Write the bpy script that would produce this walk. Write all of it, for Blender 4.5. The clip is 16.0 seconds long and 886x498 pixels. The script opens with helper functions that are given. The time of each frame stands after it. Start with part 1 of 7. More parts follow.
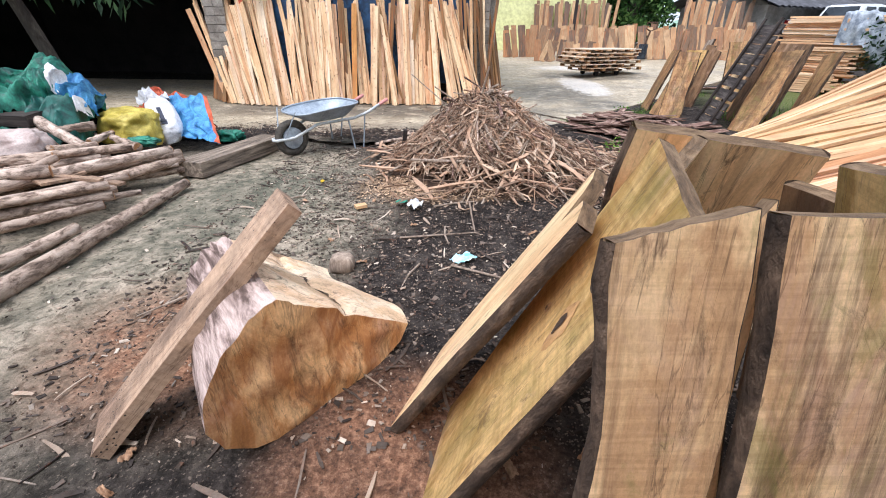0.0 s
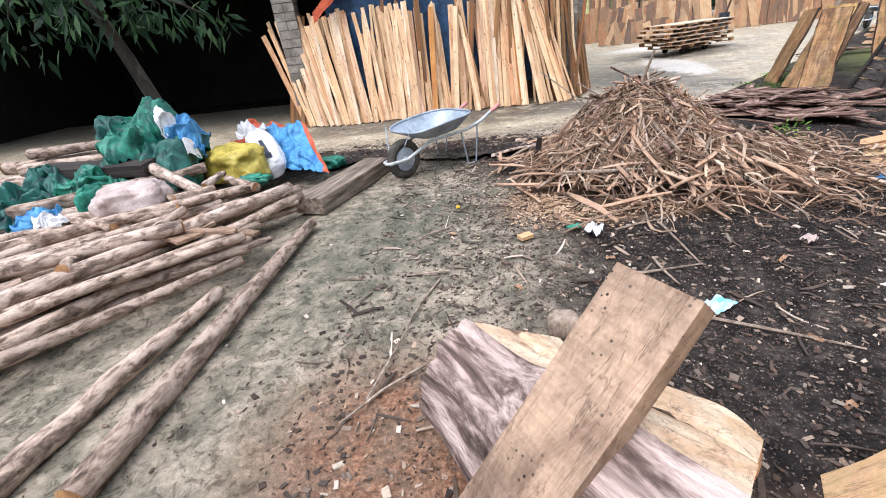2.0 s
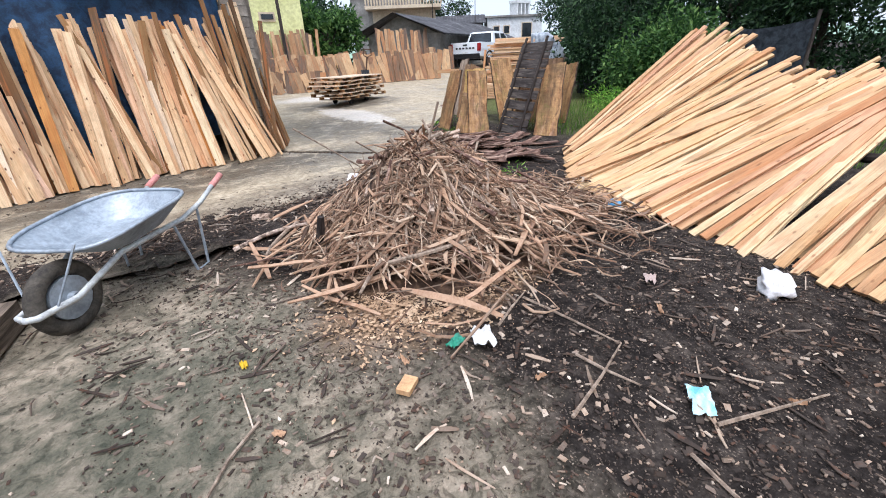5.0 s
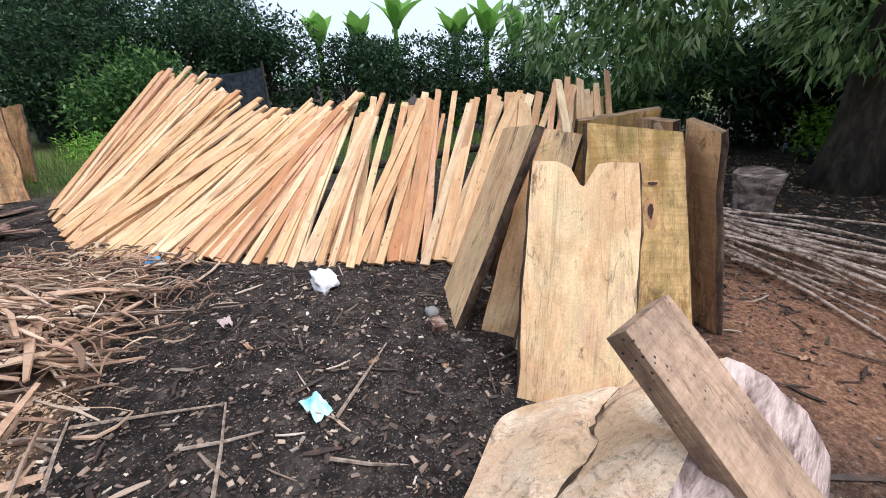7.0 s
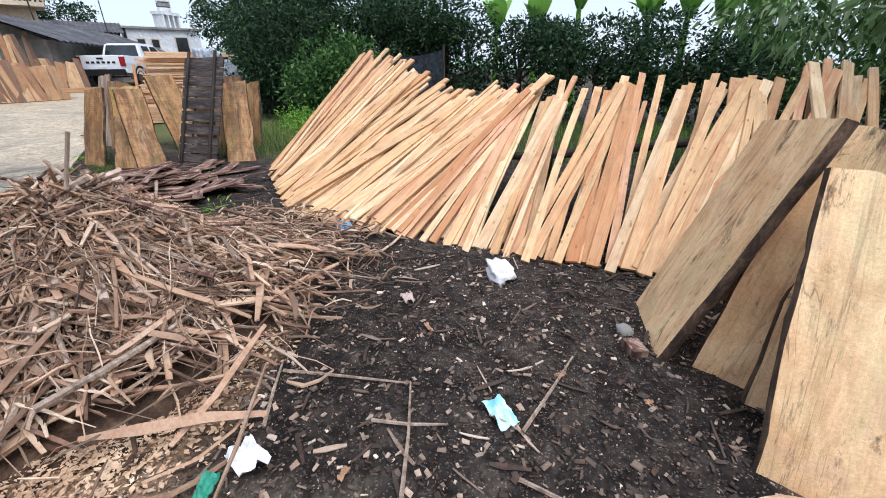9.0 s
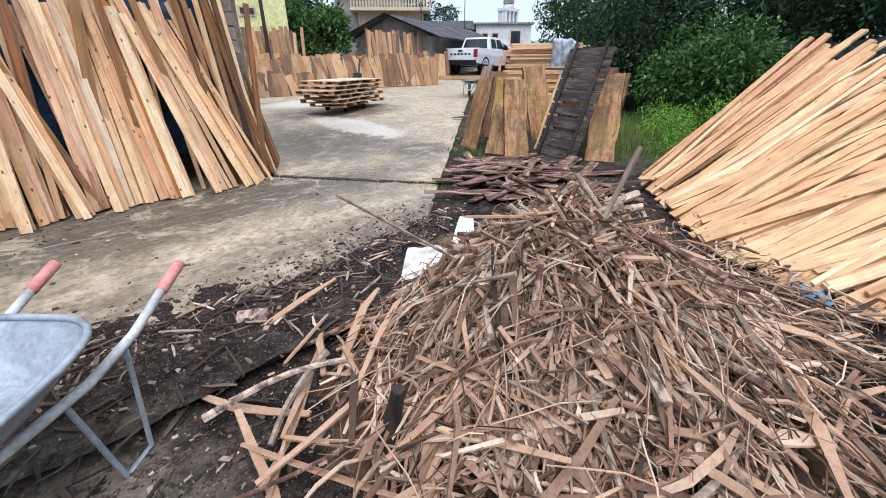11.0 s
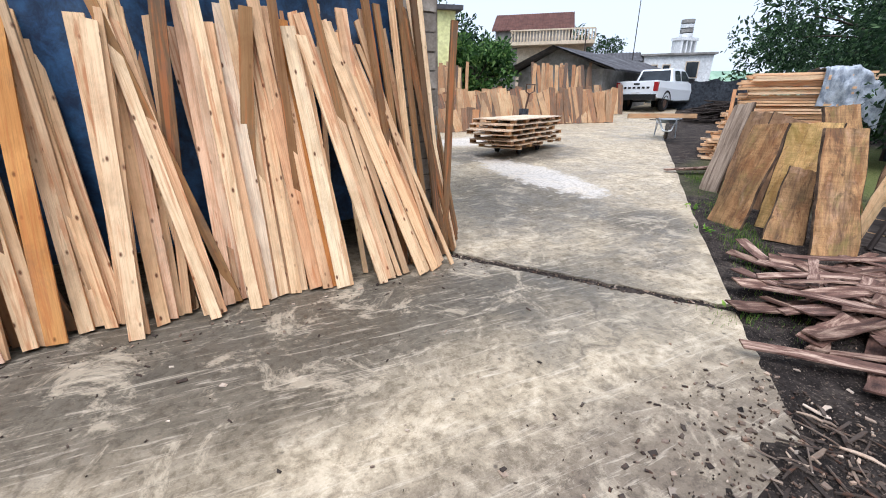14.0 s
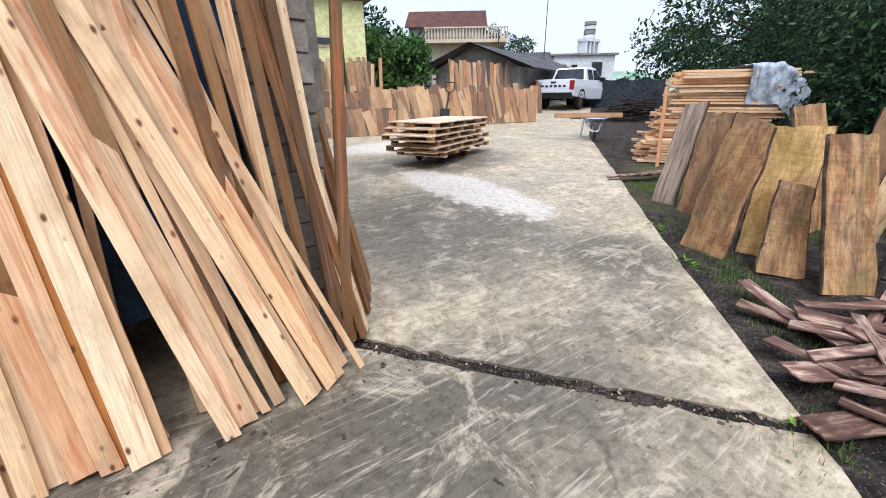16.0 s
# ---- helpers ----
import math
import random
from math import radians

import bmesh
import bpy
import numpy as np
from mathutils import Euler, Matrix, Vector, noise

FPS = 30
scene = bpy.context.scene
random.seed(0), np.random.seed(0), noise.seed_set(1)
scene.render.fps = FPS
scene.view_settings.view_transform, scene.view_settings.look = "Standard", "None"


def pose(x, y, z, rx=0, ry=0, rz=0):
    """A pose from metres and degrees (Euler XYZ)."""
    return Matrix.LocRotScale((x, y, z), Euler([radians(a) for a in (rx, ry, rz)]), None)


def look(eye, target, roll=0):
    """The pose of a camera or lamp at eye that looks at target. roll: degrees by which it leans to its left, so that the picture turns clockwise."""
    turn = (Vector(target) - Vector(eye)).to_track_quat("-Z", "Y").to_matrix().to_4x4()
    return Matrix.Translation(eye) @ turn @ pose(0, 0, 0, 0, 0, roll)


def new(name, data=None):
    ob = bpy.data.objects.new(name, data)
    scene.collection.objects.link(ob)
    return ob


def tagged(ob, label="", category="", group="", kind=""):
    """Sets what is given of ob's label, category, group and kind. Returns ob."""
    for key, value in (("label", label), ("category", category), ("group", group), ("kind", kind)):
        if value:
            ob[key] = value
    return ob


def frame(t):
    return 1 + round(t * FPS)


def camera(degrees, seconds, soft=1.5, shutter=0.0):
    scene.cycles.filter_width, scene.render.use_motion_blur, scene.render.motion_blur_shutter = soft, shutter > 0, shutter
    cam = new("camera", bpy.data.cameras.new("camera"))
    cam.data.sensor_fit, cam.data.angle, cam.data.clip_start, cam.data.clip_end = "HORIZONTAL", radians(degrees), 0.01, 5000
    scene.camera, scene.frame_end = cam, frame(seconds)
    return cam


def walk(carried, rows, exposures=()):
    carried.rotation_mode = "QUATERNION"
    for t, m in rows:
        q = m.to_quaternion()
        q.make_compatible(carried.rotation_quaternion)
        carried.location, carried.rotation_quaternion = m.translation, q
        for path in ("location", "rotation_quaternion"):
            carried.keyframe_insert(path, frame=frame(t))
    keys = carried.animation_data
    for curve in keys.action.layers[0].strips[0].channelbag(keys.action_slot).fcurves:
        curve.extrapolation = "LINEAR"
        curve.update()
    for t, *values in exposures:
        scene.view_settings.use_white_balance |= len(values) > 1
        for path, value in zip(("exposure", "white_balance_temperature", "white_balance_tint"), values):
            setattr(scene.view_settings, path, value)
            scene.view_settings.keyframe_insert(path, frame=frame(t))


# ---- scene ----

cam = camera(94.8, 16.0, soft=1.0)
METRES, EYE, TILT, LEAN, TURN = 8.064, 1.26, 0.0, 0.0, 0.0
ROWS = [
    (0.0, 0.0, 0.0, 0.0, 0.34, -28.15, -0.64),
    (0.5, -0.0175, 0.02, 0.0002, 1.54, -28.52, 0.44),
    (1.0, -0.0528, 0.0374, -0.0029, 2.61, -28.68, 2.03),
    (1.5, -0.0881, 0.0532, -0.0005, 3.09, -28.58, 3.54),
    (2.0, -0.1116, 0.0733, -0.0021, 4.12, -27.72, 6.07),
    (2.5, -0.1523, 0.098, -0.0022, 0.34, -26.8, 4.04),
    (3.0, -0.1669, 0.1174, 0.0006, -2.92, -25.44, 5.11),
    (3.5, -0.1741, 0.1562, -0.0016, -10.03, -25.59, 5.17),
    (6.0, -0.1582, 0.2524, -0.0038, -67.59, -23.84, 1.1),
    (6.5, -0.1567, 0.2482, -0.004, -84.4, -23.16, 1.17),
    (7.0, -0.1546, 0.2383, -0.0038, -100.96, -22.22, 1.09),
    (7.5, -0.1537, 0.2328, -0.0028, -108.11, -21.54, 1.31),
    (8.0, -0.1547, 0.2372, -0.004, -103.57, -21.76, 0.98),
    (8.5, -0.153, 0.2522, -0.005, -91.32, -22.72, 0.49),
    (9.0, -0.1306, 0.2746, -0.0075, -80.33, -23.67, 0.44),
    (9.5, -0.1148, 0.3015, -0.0087, -68.98, -23.58, 0.19),
    (10.0, -0.1144, 0.3443, -0.0065, -57.86, -23.19, 0.09),
    (12.5, -0.1003, 0.5566, -0.0048, -34.69, -25.78, 1.81),
    (13.0, -0.0898, 0.5938, -0.0044, -33.62, -25.12, 1.74),
    (13.5, -0.087, 0.6427, 0.0004, -28.91, -22.77, 0.84),
    (14.0, -0.0694, 0.6782, 0.0003, -24.24, -20.43, 0.24),
    (14.5, -0.0491, 0.7039, 0.002, -21.96, -18.77, 0.35),
    (15.0, -0.0368, 0.7365, -0.0008, -23.93, -18.78, 0.69),
    (15.5, -0.024, 0.7764, 0.0008, -28.89, -19.96, 0.59),
    (16.0, 0.0137, 0.8151, 0.0007, -35.04, -20.63, 0.44),
]
EXPOSURES = [(0.0, 1.0, 6080, 14), (3.5, 1.0, 6080, 14), (6.2, 0.70, 6080, 14), (7.5, 0.83, 6080, 14), (10.0, 0.66, 6080, 14), (12.5, 0.84, 6080, 14), (16.0, 0.84, 6080, 14)]
walk(cam, [(t, pose(0, 0, EYE, TILT, LEAN, TURN) @ pose(METRES * x, METRES * y, METRES * z, 90 + pitch, roll, yaw)) for t, x, y, z, yaw, pitch, roll in ROWS], exposures=EXPOSURES)

# ---- world and sun: a bright overcast day ----
world = bpy.data.worlds.new("overcast_sky")
scene.world = world
world.use_nodes = True
wt = world.node_tree
wt.nodes.clear()
sky = wt.nodes.new("ShaderNodeTexSky")
sky.sky_type, sky.sun_disc = "NISHITA", False
sky.sun_elevation, sky.sun_rotation = radians(66), radians(214)
sky.air_density, sky.dust_density = 1.0, 3.0
sky_level = wt.nodes.new("ShaderNodeMixRGB")
sky_level.blend_type = "MULTIPLY"
sky_level.inputs[0].default_value = 1.0
sky_level.inputs[2].default_value = (0.09, 0.09, 0.09, 1)
haze = wt.nodes.new("ShaderNodeMixRGB")
haze.inputs[0].default_value = 0.72
haze.inputs[2].default_value = (0.72, 0.82, 0.92, 1)
background = wt.nodes.new("ShaderNodeBackground")
background.inputs[1].default_value = 0.9
world_out = wt.nodes.new("ShaderNodeOutputWorld")
wt.links.new(sky.outputs[0], sky_level.inputs[1])
wt.links.new(sky_level.outputs[0], haze.inputs[1])
wt.links.new(haze.outputs[0], background.inputs[0])
wt.links.new(background.outputs[0], world_out.inputs[0])

sun_data = bpy.data.lights.new("sun", "SUN")
sun_data.energy, sun_data.angle, sun_data.color = 2.1, radians(55), (1.0, 0.975, 0.955)
sun = new("sun", sun_data)
sun.matrix_world = look((-5, -7.5, 20), (0, 0, 0))


# ---- ground height ----
def gz(x, y):
    """Height of the yard: level at first, rising gently towards the road."""
    u = 0.6 * x + 0.8 * y
    if u < 7:
        return 0.0
    if u < 9:
        return 0.036 * (u - 7) ** 2 / 4
    return 0.036 * (min(u, 30) - 8)


def rough(x, y, z=0.0, scale=1.0):
    return noise.noise((x * scale, y * scale, z))


# ---- mesh building ----
class Build:
    """Collects vertices and faces of one mesh."""

    def __init__(self):
        self.v, self.f = [], []

    def add(self, verts, faces):
        k = len(self.v)
        self.v.extend(tuple(p) for p in verts)
        self.f.extend(tuple(i + k for i in q) for q in faces)

    def box(self, m, sx, sy, sz):
        """A box about the origin of m."""
        c = [m @ Vector((a * sx / 2, b * sy / 2, d * sz / 2)) for a in (-1, 1) for b in (-1, 1) for d in (-1, 1)]
        self.add(c, [(0, 1, 3, 2), (4, 6, 7, 5), (0, 4, 5, 1), (2, 3, 7, 6), (0, 2, 6, 4), (1, 5, 7, 3)])

    def tube(self, pts, radii, sides=8, caps=True, wob=0.0):
        pts = [Vector(p) for p in pts]
        rings = []
        side = Vector((0.31, 0.87, 0.37))
        for i, p in enumerate(pts):
            d = (pts[min(i + 1, len(pts) - 1)] - pts[max(i - 1, 0)]).normalized()
            a = d.cross(side)
            if a.length < 0.05:
                a = d.cross(Vector((1, 0, 0)))
            a.normalize()
            b = d.cross(a)
            r = radii[i] if hasattr(radii, "__len__") else radii
            ring = []
            for k in range(sides):
                th = 2 * math.pi * k / sides
                rr = r * (1 + wob * noise.noise(p * 3.1 + Vector((k * 1.7, 0, 0))))
                ring.append(p + rr * (math.cos(th) * a + math.sin(th) * b))
            rings.append(ring)
        k0 = [q for ring in rings for q in ring]
        faces = [(i * sides + k, i * sides + (k + 1) % sides, (i + 1) * sides + (k + 1) % sides, (i + 1) * sides + k)
                 for i in range(len(pts) - 1) for k in range(sides)]
        if caps:
            faces.append(tuple(reversed(range(sides))))
            faces.append(tuple((len(pts) - 1) * sides + k for k in range(sides)))
        self.add(k0, faces)

    def grid(self, nu, nv, fn):
        """fn(u, v) with u, v from 0 to 1."""
        self.add([fn(i / nu, j / nv) for i in range(nu + 1) for j in range(nv + 1)],
                 [(i * (nv + 1) + j, (i + 1) * (nv + 1) + j, (i + 1) * (nv + 1) + j + 1, i * (nv + 1) + j + 1)
                  for i in range(nu) for j in range(nv)])

    def mesh(self, name, mat, smooth=False):
        me = bpy.data.meshes.new(name)
        me.from_pydata(self.v, [], self.f)
        me.materials.append(mat)
        if smooth:
            me.polygons.foreach_set("use_smooth", [True] * len(me.polygons))
        me.update()
        return me


def part(name, shape, mat, parent=None, label="", smooth=False):
    """Links a Build (or a mesh) as one mesh object, under a thing or part if given."""
    me = shape.mesh(name, mat, smooth) if isinstance(shape, Build) else shape
    ob = new(name, me)
    ob.parent = parent
    if label:
        tagged(ob, label)
    return ob


def thing(name, m, label, category, group="", kind=""):
    """An empty at the base of a thing, to parent its parts."""
    ob = new(name)
    ob.empty_display_size = 0.1
    ob.matrix_world = m
    return tagged(ob, label, category, group, kind)


def single(name, shape, mat, label, category, group="", kind="", m=None, smooth=False):
    ob = part(name, shape, mat, None, "", smooth)
    if m is not None:
        ob.matrix_world = m
    return tagged(ob, label, category, group, kind)


def stand(p, q, facing):
    """A pose at p with z towards q and y as near as can be to facing."""
    z = (Vector(q) - Vector(p)).normalized()
    x = Vector(facing).cross(z).normalized()
    y = z.cross(x)
    m = Matrix((x, y, z)).transposed().to_4x4()
    m.translation = p
    return m


def rnd(a, b):
    return random.uniform(a, b)


# ---- materials ----
def material(name, rough_value=0.8, metal=0.0, spec=0.3):
    mat = bpy.data.materials.new(name)
    mat.use_nodes = True
    nt = mat.node_tree
    bsdf = nt.nodes["Principled BSDF"]
    bsdf.inputs["Roughness"].default_value = rough_value
    bsdf.inputs["Metallic"].default_value = metal
    bsdf.inputs["Specular IOR Level"].default_value = spec
    return mat, nt, bsdf


def coords(nt, scale=(1, 1, 1), space="Object", vary=True):
    tc = nt.nodes.new("ShaderNodeTexCoord")
    mp = nt.nodes.new("ShaderNodeMapping")
    mp.inputs["Scale"].default_value = scale
    nt.links.new(tc.outputs[space], mp.inputs["Vector"])
    if vary:
        info = nt.nodes.new("ShaderNodeObjectInfo")
        mul = nt.nodes.new("ShaderNodeMath")
        mul.operation = "MULTIPLY"
        mul.inputs[1].default_value = 37.0
        nt.links.new(info.outputs["Random"], mul.inputs[0])
        nt.links.new(mul.outputs[0], mp.inputs["Location"])
    return mp.outputs[0]


def tex(nt, vec, scale, detail=4.0, rough_value=0.6, distort=0.0):
    n = nt.nodes.new("ShaderNodeTexNoise")
    n.inputs["Scale"].default_value = scale
    n.inputs["Detail"].default_value = detail
    n.inputs["Roughness"].default_value = rough_value
    n.inputs["Distortion"].default_value = distort
    nt.links.new(vec, n.inputs["Vector"])
    return n.outputs["Fac"]


def ramp(nt, fac, stops):
    r = nt.nodes.new("ShaderNodeValToRGB")
    el = r.color_ramp.elements
    while len(el) < len(stops):
        el.new(0.5)
    for e, (pos, c) in zip(el, stops):
        e.position = pos
        e.color = (*c, 1) if len(c) == 3 else c
    nt.links.new(fac, r.inputs[0])
    return r.outputs[0]


def blend(nt, fac, a, b, mode="MIX"):
    m = nt.nodes.new("ShaderNodeMixRGB")
    m.blend_type = mode
    for k, s in ((0, fac), (1, a), (2, b)):
        if isinstance(s, (int, float)):
            m.inputs[k].default_value = s
        elif isinstance(s, tuple):
            m.inputs[k].default_value = (*s, 1)
        else:
            nt.links.new(s, m.inputs[k])
    return m.outputs[0]


def bump(nt, bsdf, height, strength=0.4, distance=0.01):
    b = nt.nodes.new("ShaderNodeBump")
    b.inputs["Strength"].default_value = strength
    b.inputs["Distance"].default_value = distance
    nt.links.new(height, b.inputs["Height"])
    nt.links.new(b.outputs[0], bsdf.inputs["Normal"])


def lin(r, g, b):
    """A colour from 0..255 display values."""
    return tuple(((c / 255) / 12.92 if c < 10 else ((c / 255 + 0.055) / 1.055) ** 2.4) for c in (r, g, b))


def object_random(nt):
    return nt.nodes.new("ShaderNodeObjectInfo").outputs["Random"]


def island_random(nt):
    return nt.nodes.new("ShaderNodeNewGeometry").outputs["Random Per Island"]


def sawn_wood(name, tones, knots=0.8, dirt=0.25, grain=1.0, island=False, warm=0.5):
    """Sawn boards: tone differs board by board, grain runs along z, with knots and grey weathering."""
    mat, nt, bsdf = material(name, 0.75, 0, 0.16)
    pick = island_random(nt) if island else object_random(nt)
    base = ramp(nt, pick, [(i / max(1, len(tones) - 1), t) for i, t in enumerate(tones)])
    fine = tex(nt, coords(nt, (150, 150, 3.5)), 1.0 * grain, 5, 0.7, 0.3)
    broad = tex(nt, coords(nt, (16, 16, 0.8)), 1.0, 4, 0.6, 1.6)
    patch = tex(nt, coords(nt, (5, 5, 2.6)), 1.0, 5, 0.65, 0.5)
    col = blend(nt, 0.34, base, ramp(nt, fine, [(0.36, (0.5, 0.42, 0.36)), (0.56, (1.0, 1.0, 1.0))]), "MULTIPLY")
    col = blend(nt, 0.45, col, ramp(nt, broad, [(0.36, (0.7, 0.56, 0.46)), (0.5, (1, 1, 1)), (0.7, (1.0, 0.96, 0.92))]), "MULTIPLY")
    col = blend(nt, 0.6, col, ramp(nt, patch, [(0.38, (0.74, 0.66, 0.6)), (0.55, (1, 1, 1))]), "MULTIPLY")
    vor = nt.nodes.new("ShaderNodeTexVoronoi")
    vor.inputs["Scale"].default_value = 1.0
    nt.links.new(coords(nt, (17, 2, 8.5)), vor.inputs["Vector"])
    col = blend(nt, ramp(nt, vor.outputs["Distance"], [(0.07, (knots,) * 3), (0.17, (0, 0, 0))]), col, lin(96, 54, 34))
    streak = tex(nt, coords(nt, (22, 22, 1.1)), 1.0, 5, 0.6, 1.4)
    col = blend(nt, ramp(nt, streak, [(0.54, (0, 0, 0)), (0.64, (warm,) * 3)]), col, lin(190, 112, 66))
    stain = tex(nt, coords(nt, (3, 3, 1.6)), 1.3, 6, 0.72, 0.6)
    col = blend(nt, ramp(nt, stain, [(0.5, (0, 0, 0)), (0.72, (dirt,) * 3)]), col, lin(96, 88, 80))
    crack = tex(nt, coords(nt, (26, 26, 0.9)), 1.0, 3, 0.5, 0.6)
    col = blend(nt, ramp(nt, crack, [(0.49, (0, 0, 0)), (0.5, (0.22, 0.22, 0.22)), (0.51, (0, 0, 0))]), col, lin(92, 66, 50))
    nt.links.new(col, bsdf.inputs["Base Color"])
    bump(nt, bsdf, fine, 0.45, 0.004)
    return mat


PINE = sawn_wood("sawn_pine", [lin(250, 226, 188), lin(244, 208, 164), lin(252, 234, 206), lin(224, 172, 128), lin(248, 218, 178), lin(238, 198, 152), lin(244, 206, 178)], 0.95, 0.3, warm=0.6)
WANEY = sawn_wood("waney_edged_pine", [lin(222, 160, 96), lin(206, 138, 74), lin(230, 176, 112)], 0.8, 0.35)
OLD_PINE = sawn_wood("rough_edged_pine", [lin(228, 192, 150), lin(206, 168, 130), lin(238, 206, 164), lin(184, 152, 122)], 0.9, 0.35, warm=0.3)
FRESH = sawn_wood("fresh_sawn_wood", [lin(228, 200, 158), lin(214, 174, 128), lin(236, 214, 176), lin(190, 138, 98), lin(226, 190, 146), lin(206, 166, 126), lin(216, 170, 138)], 0.55, 0.35, warm=0.35)
OLD_BOARD = sawn_wood("weathered_board", [lin(150, 112, 76), lin(118, 88, 62), lin(176, 136, 92), lin(98, 76, 58)], 0.4, 0.6)
FAR_BOARD = sawn_wood("stored_board", [lin(196, 160, 122), lin(164, 128, 96), lin(214, 182, 142), lin(128, 104, 84), lin(108, 94, 84), lin(188, 140, 100)], 0.2, 0.5)
ORANGE_WOOD = sawn_wood("stacked_lumber", [lin(240, 206, 168), lin(226, 184, 142), lin(244, 216, 182)], 0.2, 0.2)


def slab_wood(name, tone, tone2, mould, mould_amount, stain=1.0, worm=False, grime=0.0):
    """Rough-sawn live-edge slabs: swirling figure, mould patches, dark checks and saw fuzz."""
    mat, nt, bsdf = material(name, 0.7, 0, 0.3)
    pick = object_random(nt)
    fuzz = tex(nt, coords(nt, (120, 120, 90)), 1.0, 5, 0.75)
    fine = tex(nt, coords(nt, (70, 70, 4)), 1.0, 6, 0.7, 0.6)
    figure = tex(nt, coords(nt, (4, 4, 1.6)), 1.2, 8, 0.68, 1.2)
    col = ramp(nt, figure, [(0.3, tuple(c * 0.8 for c in tone2)), (0.42, tone2), (0.53, tone), (0.68, tuple(min(1, c * 1.18) for c in tone))])
    col = blend(nt, 0.4, col, ramp(nt, pick, [(0, (0.88, 0.85, 0.83)), (1, (1.0, 1.0, 1.0))]), "MULTIPLY")
    col = blend(nt, 0.22, col, ramp(nt, fine, [(0.36, (0.62, 0.56, 0.5)), (0.58, (1, 1, 1))]), "MULTIPLY")
    col = blend(nt, 0.45, col, ramp(nt, fuzz, [(0.36, (0.62, 0.58, 0.54)), (0.6, (1.0, 1.0, 1.0))]), "MULTIPLY")
    patch = tex(nt, coords(nt, (2.6, 2.6, 1.5)), 1.5, 8, 0.7, 0.9)
    col = blend(nt, ramp(nt, patch, [(0.46, (0, 0, 0)), (0.66, (mould_amount,) * 3)]), col, mould)
    rosy = tex(nt, coords(nt, (4, 4, 2.2)), 1.1, 7, 0.7, 1.2)
    col = blend(nt, ramp(nt, rosy, [(0.55, (0, 0, 0)), (0.7, (0.5,) * 3)]), col, lin(206, 168, 142))
    dark = tex(nt, coords(nt, (6, 6, 2.0)), 1.4, 8, 0.75, 1.4)
    streaks = tex(nt, coords(nt, (22, 22, 1.2)), 1.0, 6, 0.7, 0.8)
    col = blend(nt, ramp(nt, streaks, [(0.54, (0, 0, 0)), (0.68, (0.45,) * 3)]), col, lin(112, 82, 62))
    col = blend(nt, ramp(nt, dark, [(0.61 - 0.06 * stain, (0, 0, 0)), (0.66, (0.8,) * 3)]), col, lin(84, 62, 48))
    if grime:
        runs = tex(nt, coords(nt, (13, 13, 0.7)), 1.0, 8, 0.78, 0.5)
        col = blend(nt, ramp(nt, runs, [(0.5, (0, 0, 0)), (0.6, (grime,) * 3)]), col, lin(74, 56, 44))
        moss = tex(nt, coords(nt, (5, 5, 2.4)), 1.0, 8, 0.75, 0.8)
        col = blend(nt, ramp(nt, moss, [(0.55, (0, 0, 0)), (0.64, (grime * 0.8,) * 3)]), col, lin(126, 122, 62))
        marks = tex(nt, coords(nt, (4, 4, 70)), 1.0, 4, 0.6)
        col = blend(nt, 0.4, col, ramp(nt, marks, [(0.42, (0.66, 0.6, 0.54)), (0.55, (1, 1, 1))]), "MULTIPLY")
    if worm:
        holes = nt.nodes.new("ShaderNodeTexVoronoi")
        holes.inputs["Scale"].default_value = 55
        nt.links.new(coords(nt), holes.inputs["Vector"])
        spot = ramp(nt, holes.outputs["Distance"], [(0.16, (1, 1, 1)), (0.24, (0, 0, 0))])
        where = ramp(nt, tex(nt, coords(nt), 5, 4, 0.6), [(0.48, (0, 0, 0)), (0.58, (1, 1, 1))])
        col = blend(nt, blend(nt, 1.0, spot, where, "MULTIPLY"), col, lin(40, 32, 28))
        saw = tex(nt, coords(nt, (3, 3, 60)), 1.0, 3, 0.5)
        col = blend(nt, 0.35, col, ramp(nt, saw, [(0.42, (0.68, 0.62, 0.56)), (0.55, (1, 1, 1))]), "MULTIPLY")
    crack = tex(nt, coords(nt, (9, 9, 0.8)), 1.0, 5, 0.6, 0.9)
    col = blend(nt, ramp(nt, crack, [(0.493, (0, 0, 0)), (0.5, (0.55, 0.55, 0.55)), (0.507, (0, 0, 0))]), col, lin(70, 50, 38))
    nt.links.new(col, bsdf.inputs["Base Color"])
    bump(nt, bsdf, blend(nt, 0.5, fine, fuzz), 0.6, 0.006)
    return mat


PALLET = sawn_wood("new_pallet_wood", [lin(232, 214, 190), lin(214, 190, 160), lin(240, 226, 206)], 0.2, 0.25)
SLAB = slab_wood("live_edge_slab", lin(250, 214, 166), lin(234, 190, 142), lin(176, 148, 104), 0.45, 0.7)
SLAB_GREEN = slab_wood("mossy_slab", lin(228, 188, 126), lin(190, 148, 88), lin(128, 114, 54), 0.75, 0.8, False, 0.2)
SLAB_STAINED = slab_wood("stained_slab", lin(242, 204, 156), lin(212, 168, 124), lin(190, 152, 136), 0.75, 1.1, False, 0.55)
SLAB_DARK = slab_wood("dark_slab", lin(150, 116, 84), lin(116, 86, 62), lin(96, 82, 64), 0.6)
SLAB_FAR = slab_wood("stored_slab", lin(200, 156, 108), lin(156, 112, 74), lin(108, 90, 62), 0.8, 1.3, False, 0.5)
